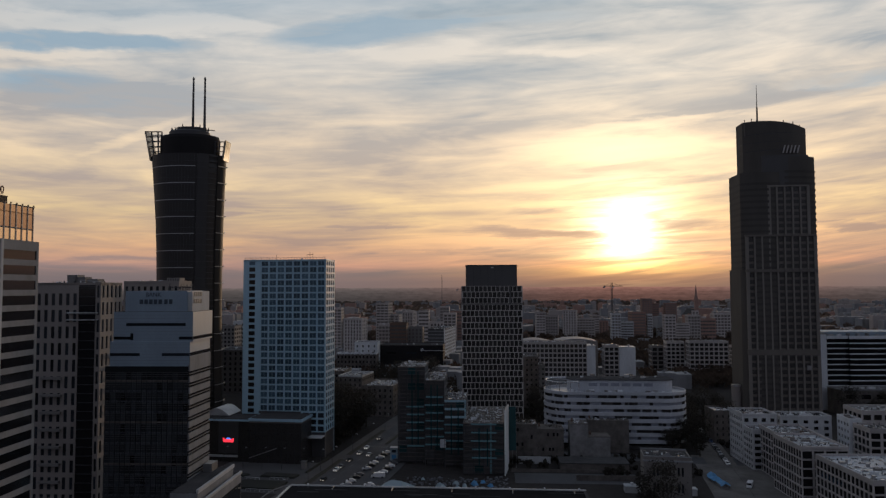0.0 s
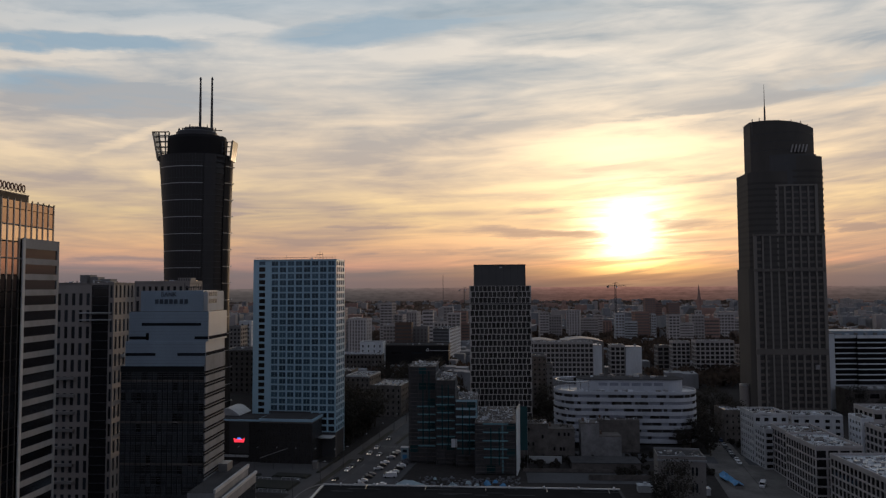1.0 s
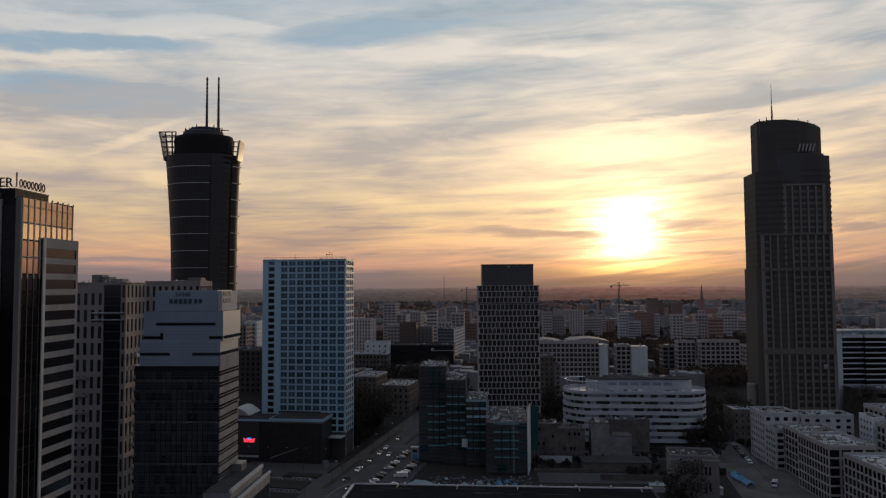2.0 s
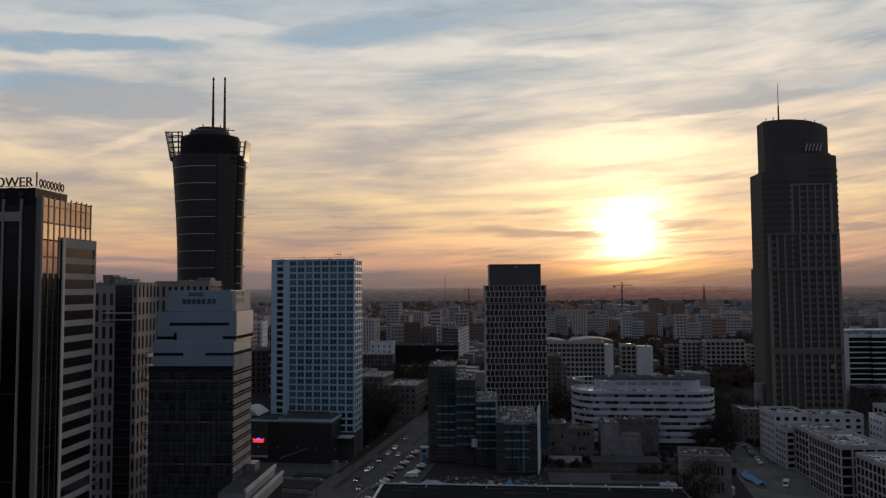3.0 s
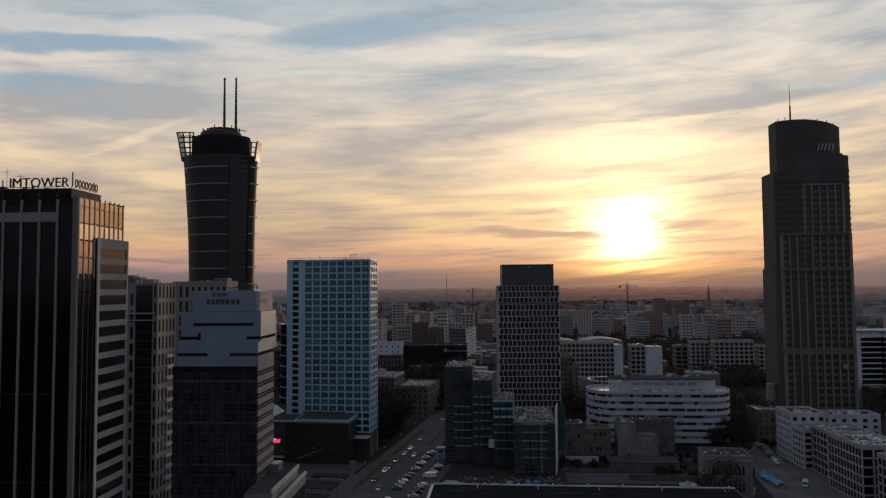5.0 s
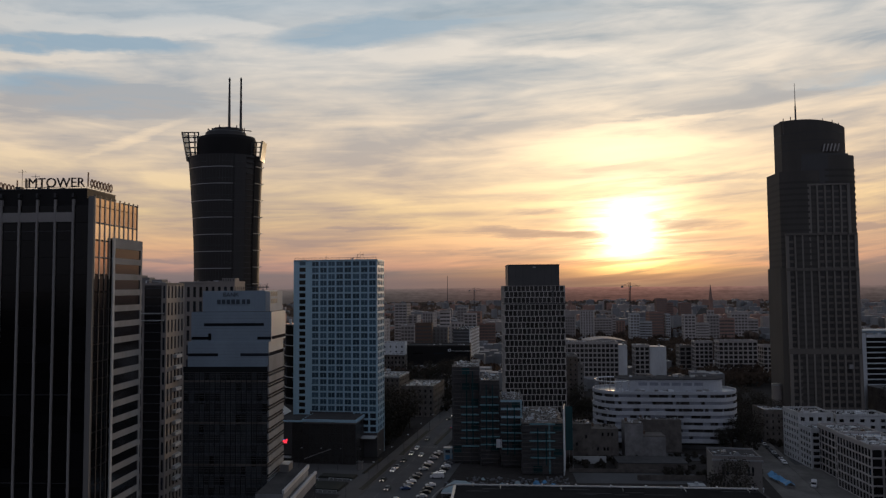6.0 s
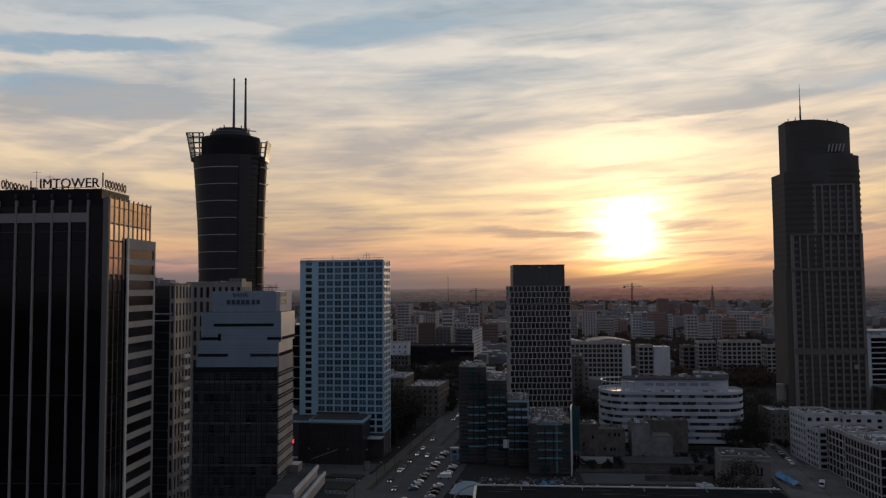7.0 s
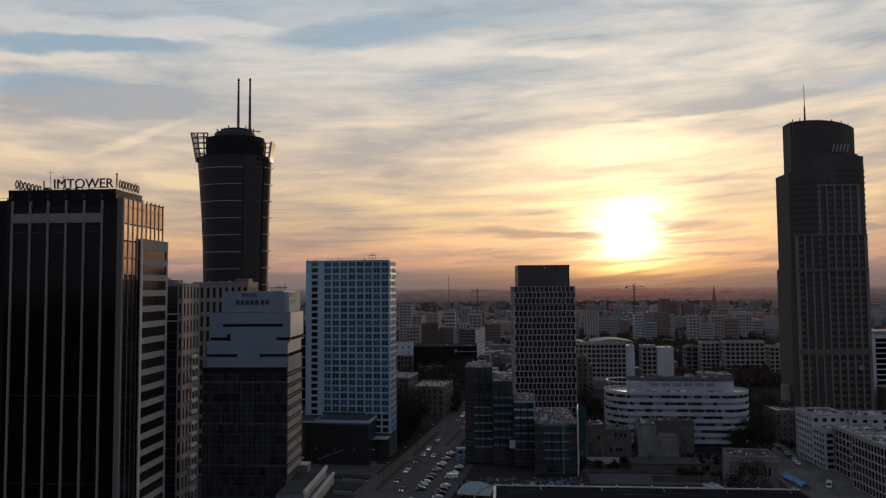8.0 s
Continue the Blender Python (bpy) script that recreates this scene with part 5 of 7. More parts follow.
# ---- unfinished block in netting ----
def site(x, y, w, d, h, label, boards, seed, edge="slab_teal", lower=0, upright=None):
    """A concrete frame: slabs, columns and dusky infill, with painted edge boards; boards: where they run along the front."""
    b = thing("unfinished_block", x, y, G, label, "building", "building site")
    fl = 3.6
    rows = int(h / fl)
    bays = max(2, round(w / 4.2))
    rnd = random.Random(seed)
    part("core", Mesh().box(0.9, w - 0.9, 0.9, d - 0.5, 0, h - 0.3), M["dark"], b)
    for r in range(rows + 1):
        z = h - r * fl
        part("slab", Mesh().box(0, w, 0, d, z - 0.4, z), M["slab_dark"] if r else M["sooty"], b)
        if lower <= r < rows - 1:
            u0, u1 = boards[0] * w + rnd.uniform(0, 0.6), boards[1] * w - rnd.uniform(0, 0.6)
            part("edge_board", Mesh().box(u0, u1, -1.14, -1.04, z - (0.95 if edge == "frame_blue" and r < 3 else 0.6), z + 0.05), M[edge] if r < lower + 3 else M["slab_teal"], b, "painted edge board")
    for k in range(bays + 1):
        x0 = k * (w - 0.5) / bays
        part("column", Mesh().box(x0, x0 + 0.5, 0.1, 0.6, 0, h - 0.4), M["slab_dark"], b)
    for r in range(rows):
        for k in range(bays):
            z = h - (r + 1) * fl + fl / 2 - 0.2
            cw = (w - 0.5) / bays
            q = rnd.random()
            pane(b, M["net"] if q < 0.16 else M["slab_dark"] if q < 0.55 else M["dark"], pose(k * cw + 0.25 + cw / 2, 0.62, z), cw - 0.56, fl - 0.46, "infill")
    for k in range(max(2, int(d / 5))):
        part("column", Mesh().box(w - 0.55, w - 0.05, 2 + k * 5, 2.5 + k * 5, 0, h - 0.4), M["concrete"], b)
    for r in range(1, min(rows, 5)):
        part("side_board", Mesh().box(w, w + 0.1, 1, d - 1, h - r * fl - 0.5, h - r * fl + 0.05), M["concrete"], b)
    if upright:
        part("corner_board", Mesh().box(upright * w - 0.4, upright * w + 0.4, -0.22, -0.12, h - 6 * fl if seed == 4 else h - 3 * fl, h), M[edge], b, "painted upright board")
    # scaffold tubes in front
    for k in range(int(w / 4.4) + 1):
        part("tube", Mesh().rod((k * 4.4, -1.0, 0), (k * 4.4, -1.0, h + 0.8), 0.07, 4), M["steel_dark"], b)
    for k in range(int(h / 3.6)):
        part("tube", Mesh().rod((0, -1.0, k * 3.6 + 1.6), (w, -1.0, k * 3.6 + 1.6), 0.06, 4), M["slab_dark"], b)
    for k in range(int(h / 1.8)):
        part("scaffold_deck", Mesh().box(0.2, w - 0.2, -1.0, -0.4, k * 1.8 + 1.5, k * 1.8 + 1.6), M["sooty"], b)
    for u in (0.3, 0.62):
        x0 = (boards[0] + (boards[1] - boards[0]) * u) * w
        part("net_strip", Mesh().box(x0, x0 + 0.5, -1.16, -1.08, h * 0.2, h - 2.0), M["net"], b, "teal netting strip")
    # planks, sheets and bundles left on the top slab
    for k in range(22):
        a, c, s = rnd.uniform(0.3, (w - 3.0) if seed < 4 else 5.6), rnd.uniform(0.4, d - 4), rnd.uniform(0.5, 1.5)
        lx, ly = rnd.choice(((2.8, 0.35), (0.35, 3.2), (1.4, 1.0), (0.9, 1.7), (2.2, 0.6)))
        part("stacked_material", Mesh().box(a, a + lx * s * 0.7, c, c + ly * s * 0.8, h, h + s * rnd.choice((0.15, 0.25, 0.6, 0.9))), rnd.choice((M["metal"], M["pale"], M["roof_pale"], M["white"], M["grey"], M["white"])), b)
    for k in range(7):
        part("guard_post", Mesh().box(0.1 + k * (w - 0.3) / 6, 0.2 + k * (w - 0.3) / 6, 0.1, 0.2, h, h + 1.2), M["metal"], b)
    part("guard_rail", Mesh().box(0.1, w - 0.1, 0.1, 0.17, h + 1.1, h + 1.2), M["metal"], b)
    part("guard_rail", Mesh().box(w - 0.17, w - 0.1, 0.1, d - 0.2, h + 1.1, h + 1.2), M["pale"], b)
    return b


M["slab_teal"] = material("teal_edge_board", (0.12, 0.25, 0.29), 0.7, streak=True)
M["slab_blue"] = material("painted_slab_edge", (0.13, 0.26, 0.30), 0.7, streak=True)
site(-21.3, 334, 12.7, 24, 44.6, "dark netted block under construction beside the car park", (0.3, 1.0), 1, lower=5)
site(-8.6, 330, 9.0, 24, 38.8, "netted concrete frame under construction with teal slabs", (0, 1.0), 2, lower=2)
site(0.4, 326, 10.0, 24, 30.5, "concrete frame under construction with pale blue slabs", (0, 0.98), 3, "frame_blue", 0, 0.95)
site(8.6, 313, 18.2, 42, 22.4, "low netted concrete frame under construction", (0.18, 0.8), 4, "slab_blue", 0, 0.66)
notice = thing("notice_board", -1.6, 325.6, G, "blank white notice board fixed to the scaffold", "board", z=9.0)
part("sheet", Mesh().prism([(0, 0), (2.6, 0), (2.6, 0.1), (0, 0.1)], 0, 3.8), M["white"], notice)
part("batten", Mesh().box(-0.1, 2.7, 0.1, 0.25, 1.7, 1.9), M["bark"], notice)
part("prop", Mesh().box(1.2, 1.4, 0.25, 5.2, -0.4, -0.2), M["steel_dark"], notice)
gable = thing("end_wall", 26.4, 311.2, STREET, "tall blank white end wall at the building site", "wall")
part("slab", Mesh().box(0, 0.35, 0, 14, 0, 28.4), M["white"], gable)
part("coping", Mesh().box(-0.05, 0.4, -0.05, 14.05, 28.4, 28.6), M["metal"], gable)
net = thing("scaffold_net", 29.6, 324, G, "teal netting hung on scaffold", "netting")
part("sheet", Mesh().box(0, 3.2, 0, 0.12, 8, 27.6), M["net"], net)
for k in range(3):
    part("tube", Mesh().rod((k * 1.6, 0.2, 0), (k * 1.6, 0.2, 28), 0.08, 5), M["metal"], net)


# ---- flats by the right-hand lane ----
def flats(x, y, rz, wide, deep, high, cols, rows, side_cols, wall, label, roof, seed, fu=0.6, fv=0.6, clutter=8):
    clutter += 10
    b = block("apartment_block", x, y, rz, wide, deep, high, cols, rows, wall, label, sides=("front", "left"), side_cols=side_cols, seed=seed, group="flats by the lane", fu=fu, fv=fv, clutter=clutter, roof=roof, glass=M["glass_black"])
    return b


LEAN = -3.0     # the turn of the flats nearest the lane
flats(138.2, 330.5, LEAN, 15.6, 17, 22.0, 4, 7, 6, M["pale"], "white rendered flats with small square windows", M["bitumen"], 7, 0.5, 0.58)
flats(137.8, 319.0, LEAN, 9.0, 11.4, 17.0, 2, 6, 4, M["pale"], "pale flats stepping down with wide dark loggias", M["bitumen"], 17, 0.62, 0.6, 0)
flats(139.6, 294.5, -4.0, 17, 26, 19.2, 4, 6, 8, M["frame_pale"], "grey unfinished flats in a frame of large openings", M["roof_grey"], 27, 0.84, 0.82, 10)
flats(133.6, 267.5, -2.0, 17.5, 25.0, 21.0, 4, 6, 11, M["frame_pale"], "grey framed flats with pale roof membrane", M["roof_pale"], 8, 0.82, 0.82, 12)
flats(135.8, 227.0, -1.0, 40, 36, 19.4, 10, 6, 14, M["frame_pale"], "grey framed flats with snow-pale flat roof", M["roof_pale"], 9, 0.8, 0.82, 26)
flats(156, 331, G, 23, 12, 21.0, 5, 7, 3, M["pale"], "white flats with dark windows behind the frames", M["bitumen"], 47, 0.45, 0.5, 4)
flats(180.6, 318, -5.0, 5.4, 12, 21.8, 1, 7, 4, M["white"], "narrow white stair tower with a column of windows", M["roof"], 57, 0.5, 0.5, -8)
flats(180, 302, -4.0, 44, 14, 20.5, 9, 6, 4, M["frame_pale"], "grey framed flats with dark setback storey", M["roof"], 37, 0.78, 0.74, 10)
flats(198, 338, -4.0, 44, 18, 21.8, 9, 6, 4, M["frame_pale"], "grey unfinished flats with a pale top edge", M["roof_grey"], 67, 0.74, 0.7, 6)
lane_house = block("old_tenement", 141.0, 372.0, LEAN, 15.0, 16, 16.2, 5, 5, M["sooty"], "dark sooty tenement with small windows beside the lane", sides=("front", "left"), side_cols=5, fu=0.3, fv=0.42, clutter=2, seed=41, roof=M["roof_pale"], glass=M["glass_smoky"])
rnd = random.Random(52)
# pipes, planks and sheeting left on the unfinished frames
for k in range(26):
    x, y, q = rnd.uniform(144, 155), rnd.uniform(297, 317), rnd.uniform(0.6, 1.8)
    ob = new("stacked_board", Mesh().box(-q, q, -0.2, 0.2, 0, rnd.uniform(0.1, 0.5)).box(-q * 0.8, q * 0.8, -0.12, 0.28, 0.5, 0.62).data("stacked_board", rnd.choice((M["brick"], M["sooty"], M["pale"]))))
    ob.matrix_basis = pose(x, y, 19.2, 0, 0, rnd.choice((-7, 83, 30)))
    tagged(ob, "stacked boards on the roof of unfinished flats", "boards", "boards on the flats")


# ---- banded office beyond the tall tower ----
def banded_office():
    b = thing("banded_office", 249.5, 470, 0, "office with white floor bands and dark ribbon windows", "building")
    part("end_wall", Mesh().box(0, 4.2, 0, 26, 0, 49.6), M["white"], b)
    part("end_coping", Mesh().box(-0.3, 4.5, -0.3, 26.3, 49.6, 50.3), M["concrete"], b)
    for seg, (x0, x1, y0) in enumerate(((4.22, 18.0, -0.5), (18.02, 44.0, -2.5), (44.02, 80, 0.5))):
        part("core", Mesh().box(x0, x1, y0 + 0.5, 26, 0, 47.6), M["glass_black"], b)
        for f in range(13):
            part("floor_band", Mesh().box(x0, x1, y0, y0 + 0.5, f * 3.5 + 1.4, f * 3.5 + 2.15), M["white"], b)
        part("parapet", Mesh().box(x0, x1, y0 - 0.1, y0 + 0.6, 46.6, 48.6), M["white"], b)
    part("attic", Mesh().box(5, 80, 4, 24, 47.6, 51.0), M["bank_panel"], b)
    rnd = random.Random(70)
    for k in range(10):
        x = 6 + k * 6.4
        part("roof_unit", Mesh().box(x, x + rnd.uniform(1, 4), 1, 3, 48.2, 49 + rnd.uniform(0, 1.6)), rnd.choice((M["white"], M["metal"], M["grey"])), b)
    return b


def podium():
    """The low wing at the banded office's foot."""
    b = thing("low_wing", 251, 448, 0, "low dark wing with cluttered pale roofs", "building")
    part("wall", Mesh().box(0, 90, 0, 18, 0, 15.5), M["sooty"], b)
    part("roof", Mesh().box(-0.3, 90.3, -0.3, 18.3, 15.5, 16.0), M["roof_grey"], b)
    rnd = random.Random(71)
    for k in range(18):
        x, y, q = rnd.uniform(1, 84), rnd.uniform(0.5, 13), rnd.uniform(0.6, 3)
        part("roof_unit", Mesh().box(x, x + q * 1.6, y, y + q, 16.0, 16.0 + q * 0.5), rnd.choice((M["white"], M["roof_pale"], M["pale"], M["grey"])), b)
    for k in range(9):
        part("window", Mesh().box(2 + k * 9.6, 8 + k * 9.6, -0.06, 0, 10.5, 13.2), M["glass_black"], b)


podium()


banded_office()


# ---- near roof below the camera ----
def near_roof():
    b = thing("near_roof", -23.6, 110.2, -4.6, "dark flat roof with pale metal edge and small lights", "building")
    L = 44.8
    part("wall", Mesh().box(0, L, -44, 0, 0, 51.2), M["dark"], b)
    part("roof", Mesh().box(0.4, L - 0.4, -43.6, -0.22, 51.2, 51.68), M["bitumen"], b)
    part("edge", Mesh().box(0, L, -0.22, 0.0, 51.2, 51.85), M["pale"], b, "pale metal roof edge")
    part("side_edge", Mesh().box(-0.02, 0.38, -44, -0.5, 51.2, 51.8), M["metal"], b)
    part("side_edge", Mesh().box(L - 0.38, L + 0.02, -44, -0.5, 51.2, 51.8), M["roof"], b)
    rnd = random.Random(2)
    for k in range(9):
        x = 3.0 + k * 5.1
        p = part("lamp_post", Mesh().rod((x, -0.7, 51.68), (x, -0.7, 52.2), 0.05, 5), M["metal"], b)
        part("lamp_head", Mesh().box(x - 0.12, x + 0.12, -0.82, -0.6, 52.0, 52.2), M["white"], p)
    for k in range(5):
        x = 7 + k * 9.0
        part("gutter_strut", Mesh().rod((x, -0.3, 51.9), (x, -2.0, 51.72), 0.05, 5), M["metal"], b)
    for k in range(10):
        x, y = rnd.uniform(1, L - 4), rnd.uniform(-5, -1.5)
        part("roof_seam", Mesh().box(x, x + rnd.uniform(2, 6), y, y + 0.12, 51.68, 51.74), M["roof"], b)
    pipe = Mesh()
    pts = [(0.2, -0.2, 51.8), (-0.8, -0.9, 51.75), (-1.8, -2.2, 51.6), (-2.6, -4.0, 51.3), (-3.2, -7.0, 50.9)]
    for p, q in zip(pts, pts[1:]):
        pipe.rod(p, q, 0.1, 7)
    part("corner_pipe", pipe, M["grey"], b)
    return b


near_roof()


# ---- old houses and walls between the street and the rounded office ----
def gatehouse():
    b = thing("old_hall", 74.4, 266.4, -10, "old stone hall with paired tall windows below its cornice", "building")
    W, D, H = 17.0, 13.0, 18.6
    part("core", Mesh().box(0.4, W - 0.4, 0.4, D - 0.4, 0, H - 0.6), M["dark"], b)
    us, holes = [0.0], set()
    for k in range(3):
        for j in range(2):
            u = 3.2 + k * 4.4 + j * 1.4
            us += [u, u + 0.8]
            holes |= {(len(us) - 2, 1), (len(us) - 2, 3)}
            for z in (13.4, 7.4):
                pane(b, M["glass"], pose(u + 0.4, 0.25, z), 0.8, 3.2)
    us.append(W)
    part("wall", grid_wall(us, [0, 5.8, 9.0, 11.8, 15.0, 17.0], holes, 0.36, pose(0, 0, 0)), M["old_stone"], b)
    part("cornice", Mesh().box(-0.4, W + 0.4, -0.4, 0.36, 17.0, 17.6), M["concrete"], b)
    part("attic", Mesh().box(0, W, 0.02, 0.36, 17.6, 18.8), M["old_stone"], b)
    part("coping", Mesh().box(-0.1, W + 0.1, -0.1, 0.45, 18.8, 19.0), M["concrete"], b)
    for s in ("left", "right"):
        part("wall", Mesh().box(0, D - 2 * SIDE, 0, 0.36, 0, H, face(s, W, D)), M["old_stone"], b)
    part("wall", Mesh().box(0, W, D - 0.36, D, 0, H), M["old_stone"], b)
    part("roof", Mesh().box(0.4, W - 0.4, 0.46, D - 0.4, H - 0.6, H - 0.3), M["roof"], b)
    part("ornament", Mesh().prism([(-1.6, 0), (1.6, 0), (0.9, 0.7), (0.4, 1.3), (-0.4, 1.3), (-0.9, 0.7)], 0, 0.4, pose(W / 2, 0.5, 19.0, 90, 0, 0)), M["concrete"], b, "small carved gable")
    part("parapet", Mesh().box(0, W, D - 0.3, D + 0.1, H, H + 0.5), M["concrete"], b)
    part("roof_light", Mesh().box(4, 6, 6, 9, H - 0.3, H + 0.4), M["grey"], b)
    return b


M["old_stone"] = material("old_sooty_stone", (0.17, 0.158, 0.15), 0.9, vary=0.4, streak=True)
gatehouse()


def blank_house(x, y, rz, tiers, mat, label, seed=1, wins=0):
    """A windowless old tenement side made of joined blocks: (x0, x1, depth, height)."""
    b = thing("old_tenement", x, y, rz, label, "building")
    rnd = random.Random(seed)
    for x0, x1, d, h in tiers:
        part("block", Mesh().box(x0, x1, 0, d, 0, h), mat, b)
        part("coping", Mesh().box(x0 - 0.1, x1 + 0.1, -0.1, d + 0.1, h, h + 0.3), M["sooty"], b)
        for k in range(wins):
            u, z = rnd.uniform(x0 + 1, x1 - 2), rnd.choice([h - 3.0, h - 6.4, h - 9.8])
            part("window", Mesh().box(u, u + 0.9, -0.05, 0.02, z, z + 1.5), M["glass_black"], b)
        part("chimney", Mesh().box(x0 + 1, x0 + 1.9, d / 2, d / 2 + 1.2, h, h + 1.8), M["brick"], b)
    return b


blank_house(59.3, 335.5, G, [(0, 8.4, 9, 17.4), (8.42, 18.6, 9.5, 11.4)], M["patchy"], "grey blank-sided tenement stepping down", 1)
blank_house(71.5, 354, G, [(0, 20, 10, 15.4)], M["sooty"], "brown blank-sided tenement with rough walls", 2)
blank_house(31.0, 338, G, [(0, 13, 12, 16.8), (13.02, 25.5, 12, 14.6)], M["sooty"], "dark grey tenement with a few small windows", 3, wins=7)
blank_house(64.0, 362, G, [(0, 14, 12, 20.0)], M["sooty"], "dark tenement behind the blank gable", 4, wins=3)
wall = new("yard_wall", Mesh().box(0, 15, 0, 0.5, 0, 3.0).box(-0.1, 15.1, -0.08, 0.58, 3.0, 3.2).data("yard_wall", M["pale"]))
wall.matrix_basis = pose(34.5, 332.6, 0, 0, 0, G)
tagged(wall, "weathered pale concrete yard wall", "wall")
for x, y, rz, L, h in ((30, 318, G, 44, 1.2), (56, 303, G, 28, 2.2)):
    ob = new("yard_wall", Mesh().box(0, L, 0, 0.4, 0, h).box(0, L, 0.1, 0.3, h, h + 0.2).data("yard_wall", M["sooty"]))
    ob.matrix_basis = pose(x, y, 0, 0, 0, rz)
    tagged(ob, "dark rendered yard wall", "wall")
shed = thing("long_shed", 52, 318.6, G, "low dark shed with flat felt roof", "shed")
part("wall", Mesh().box(0, 30, 0, 12, 0, 3.4), M["sooty"], shed)
part("roof", Mesh().box(-0.3, 30.3, -0.3, 12.3, 3.4, 3.7), M["roof"], shed)
for x, y, w_, d_, h in ((72, 285, 6, 4, 2.4), (80, 283, 5, 4, 2.6), (92, 281, 7, 3.5, 2.4)):
    s = thing("site_cabin", x, y, -6, "flat-roofed site cabin with pale roof", "cabin")
    part("wall", Mesh().box(0, w_, 0, d_, 0, h), M["brick"] if x == 84 else M["pale"], s)
    part("roof", Mesh().box(-0.2, w_ + 0.2, -0.2, d_ + 0.2, h, h + 0.25), M["roof_pale"], s)
    part("vent", Mesh().box(w_ * 0.4, w_ * 0.4 + 1.2, 2, 3, h + 0.25, h + 1.1), M["white"], s)
# tarpaulin shelter in the lane
tp = thing("tarpaulin_shelter", 113.6, 289, -3, "bright blue tarpaulin over a builder's shelter", "shelter")
ridge = Mesh()
for k in range(9):
    z = 2.4 + 0.5 * math.sin(k * 1.9)
    o = 0.7 * math.sin(k * 0.8)
    ridge.v += [(-2.0 + o, k * 2.3, 1.2 + 0.2 * math.sin(k * 2.7)), (0.4 * math.sin(k * 3.1) + o, k * 2.3, z), (2.0 + o, k * 2.3, 1.3)]
ridge.f = [q for k in range(8) for q in ((k * 3, k * 3 + 1, k * 3 + 4, k * 3 + 3), (k * 3 + 1, k * 3 + 2, k * 3 + 5, k * 3 + 4))]
part("sheet", ridge, M["tarp"], tp)
part("bench", Mesh().box(-1.4, 1.4, 0.2, 18.2, 0, 1.15), M["grey"], tp)
M["rubble"] = material("builders_rubble", (0.13, 0.135, 0.15), 0.85, vary=0.4, grain=0.8)
# heaps of building material round the site
rub = random.Random(61)
heap = Mesh()
for k in range(260):
    x, y = rub.uniform(-26, 28), rub.uniform(280, 309)
    q = rub.uniform(0.2, 0.85)
    heap.box(-q, q, -q * 0.6, q * 0.6, 0, q * rub.uniform(0.3, 1.2), pose(x, y, 0, 0, 0, rub.uniform(0, 180)))
tagged(new("building_material", heap.data("building_material", M["rubble"])), "scattered heaps of building material on the site", "building material", kind="stuff")
for k in range(14):
    x, y, q = rub.uniform(-22, 26), rub.uniform(284, 308), rub.uniform(0.9, 2.2)
    t = thing("covered_pallet", x, y, rub.uniform(0, 180), "pallet under crumpled %s sheeting" % ("blue" if k % 3 == 0 else "pale"), "pallet", "pallets on the site")
    n, sheet = 5, Mesh()
    for i in range(n):
        for j in range(n):
            edge = i in (0, n - 1) or j in (0, n - 1)
            sheet.v.append(((i / 2 - 1) * q, (j / 2 - 1) * q * 0.7, 0.25 if edge else q * rub.uniform(0.7, 1.1)))
    sheet.f = [(i * n + j, (i + 1) * n + j, (i + 1) * n + j + 1, i * n + j + 1) for i in range(n - 1) for j in range(n - 1)]
    part("sheet", sheet, M["tarp"] if k % 3 == 0 else M["tarp_pale"], t)
    part("pallet_base", Mesh().box(-q, q, -q * 0.7, q * 0.7, 0, 0.24), M["bark"], t)
pav = thing("pavilion_tent", -26.5, 277, STREET, "pale blue peaked tent roof over a site entrance", "tent")
part("roof", Mesh().add([(0, 0, 3.2), (13, 0, 3.2), (13, 11, 3.2), (0, 11, 3.2), (4.5, 5.5, 6.4), (8.5, 5.5, 6.4)], [(0, 1, 5, 4), (1, 2, 5), (2, 3, 4, 5), (3, 0, 4), (3, 2, 1, 0)]), M["tarp_pale"], pav)
for x, y in ((0.3, 0.3), (12.7, 0.3), (12.7, 10.7), (0.3, 10.7), (6.5, 0.3)):
    part("post", Mesh().rod((x, y, 0), (x, y, 3.2), 0.12, 6), M["metal"], pav)
part("valance", Mesh().box(0, 13, -0.05, 0.0, 2.6, 3.2), M["white"], pav)


# ---- houses along the main street and in the middle distance ----
def town_house(x, y, rz, w_, d, h, cols, rows, wall, label, roof=None, rim=None, sides=None, side_cols=3, fu=0.45, fv=0.5, seed=1, clutter=4, glass=None, name="town_house", bands=False):
    return block(name, x, y, rz, w_, d, h, cols, rows, wall, label, glass=glass, sides=sides, side_cols=side_cols, fu=fu, fv=fv, seed=seed, clutter=clutter, roof=roof, bands=bands, rim=rim)


town_house(-52.5, 456, STREET, 21, 34, 18.6, 6, 5, M["sooty"], "dark grey tenement along the main street", side_cols=9, glass=M["glass_smoky"], fu=0.36, seed=21, clutter=12, roof=M["roof_grey"])
town_house(-72, 488, STREET, 17, 26, 21, 5, 6, M["sooty"], "grey tenement with deep pale cornice", side_cols=6, glass=M["glass_smoky"], fu=0.4, seed=22, clutter=8, roof=M["roof_grey"], rim=M["pale"])
town_house(-96, 505, G, 26, 26, 22, 7, 6, M["sooty"], "grey tenement with broad felt roof", seed=23, clutter=10, roof=M["roof_grey"])
town_house(-96, 640, G, 36, 14, 22, 11, 5, M["sooty"], "low wing with a row of square windows", seed=24, clutter=6, roof=M["roof_grey"], glass=M["glass_black"], rim=M["white"])
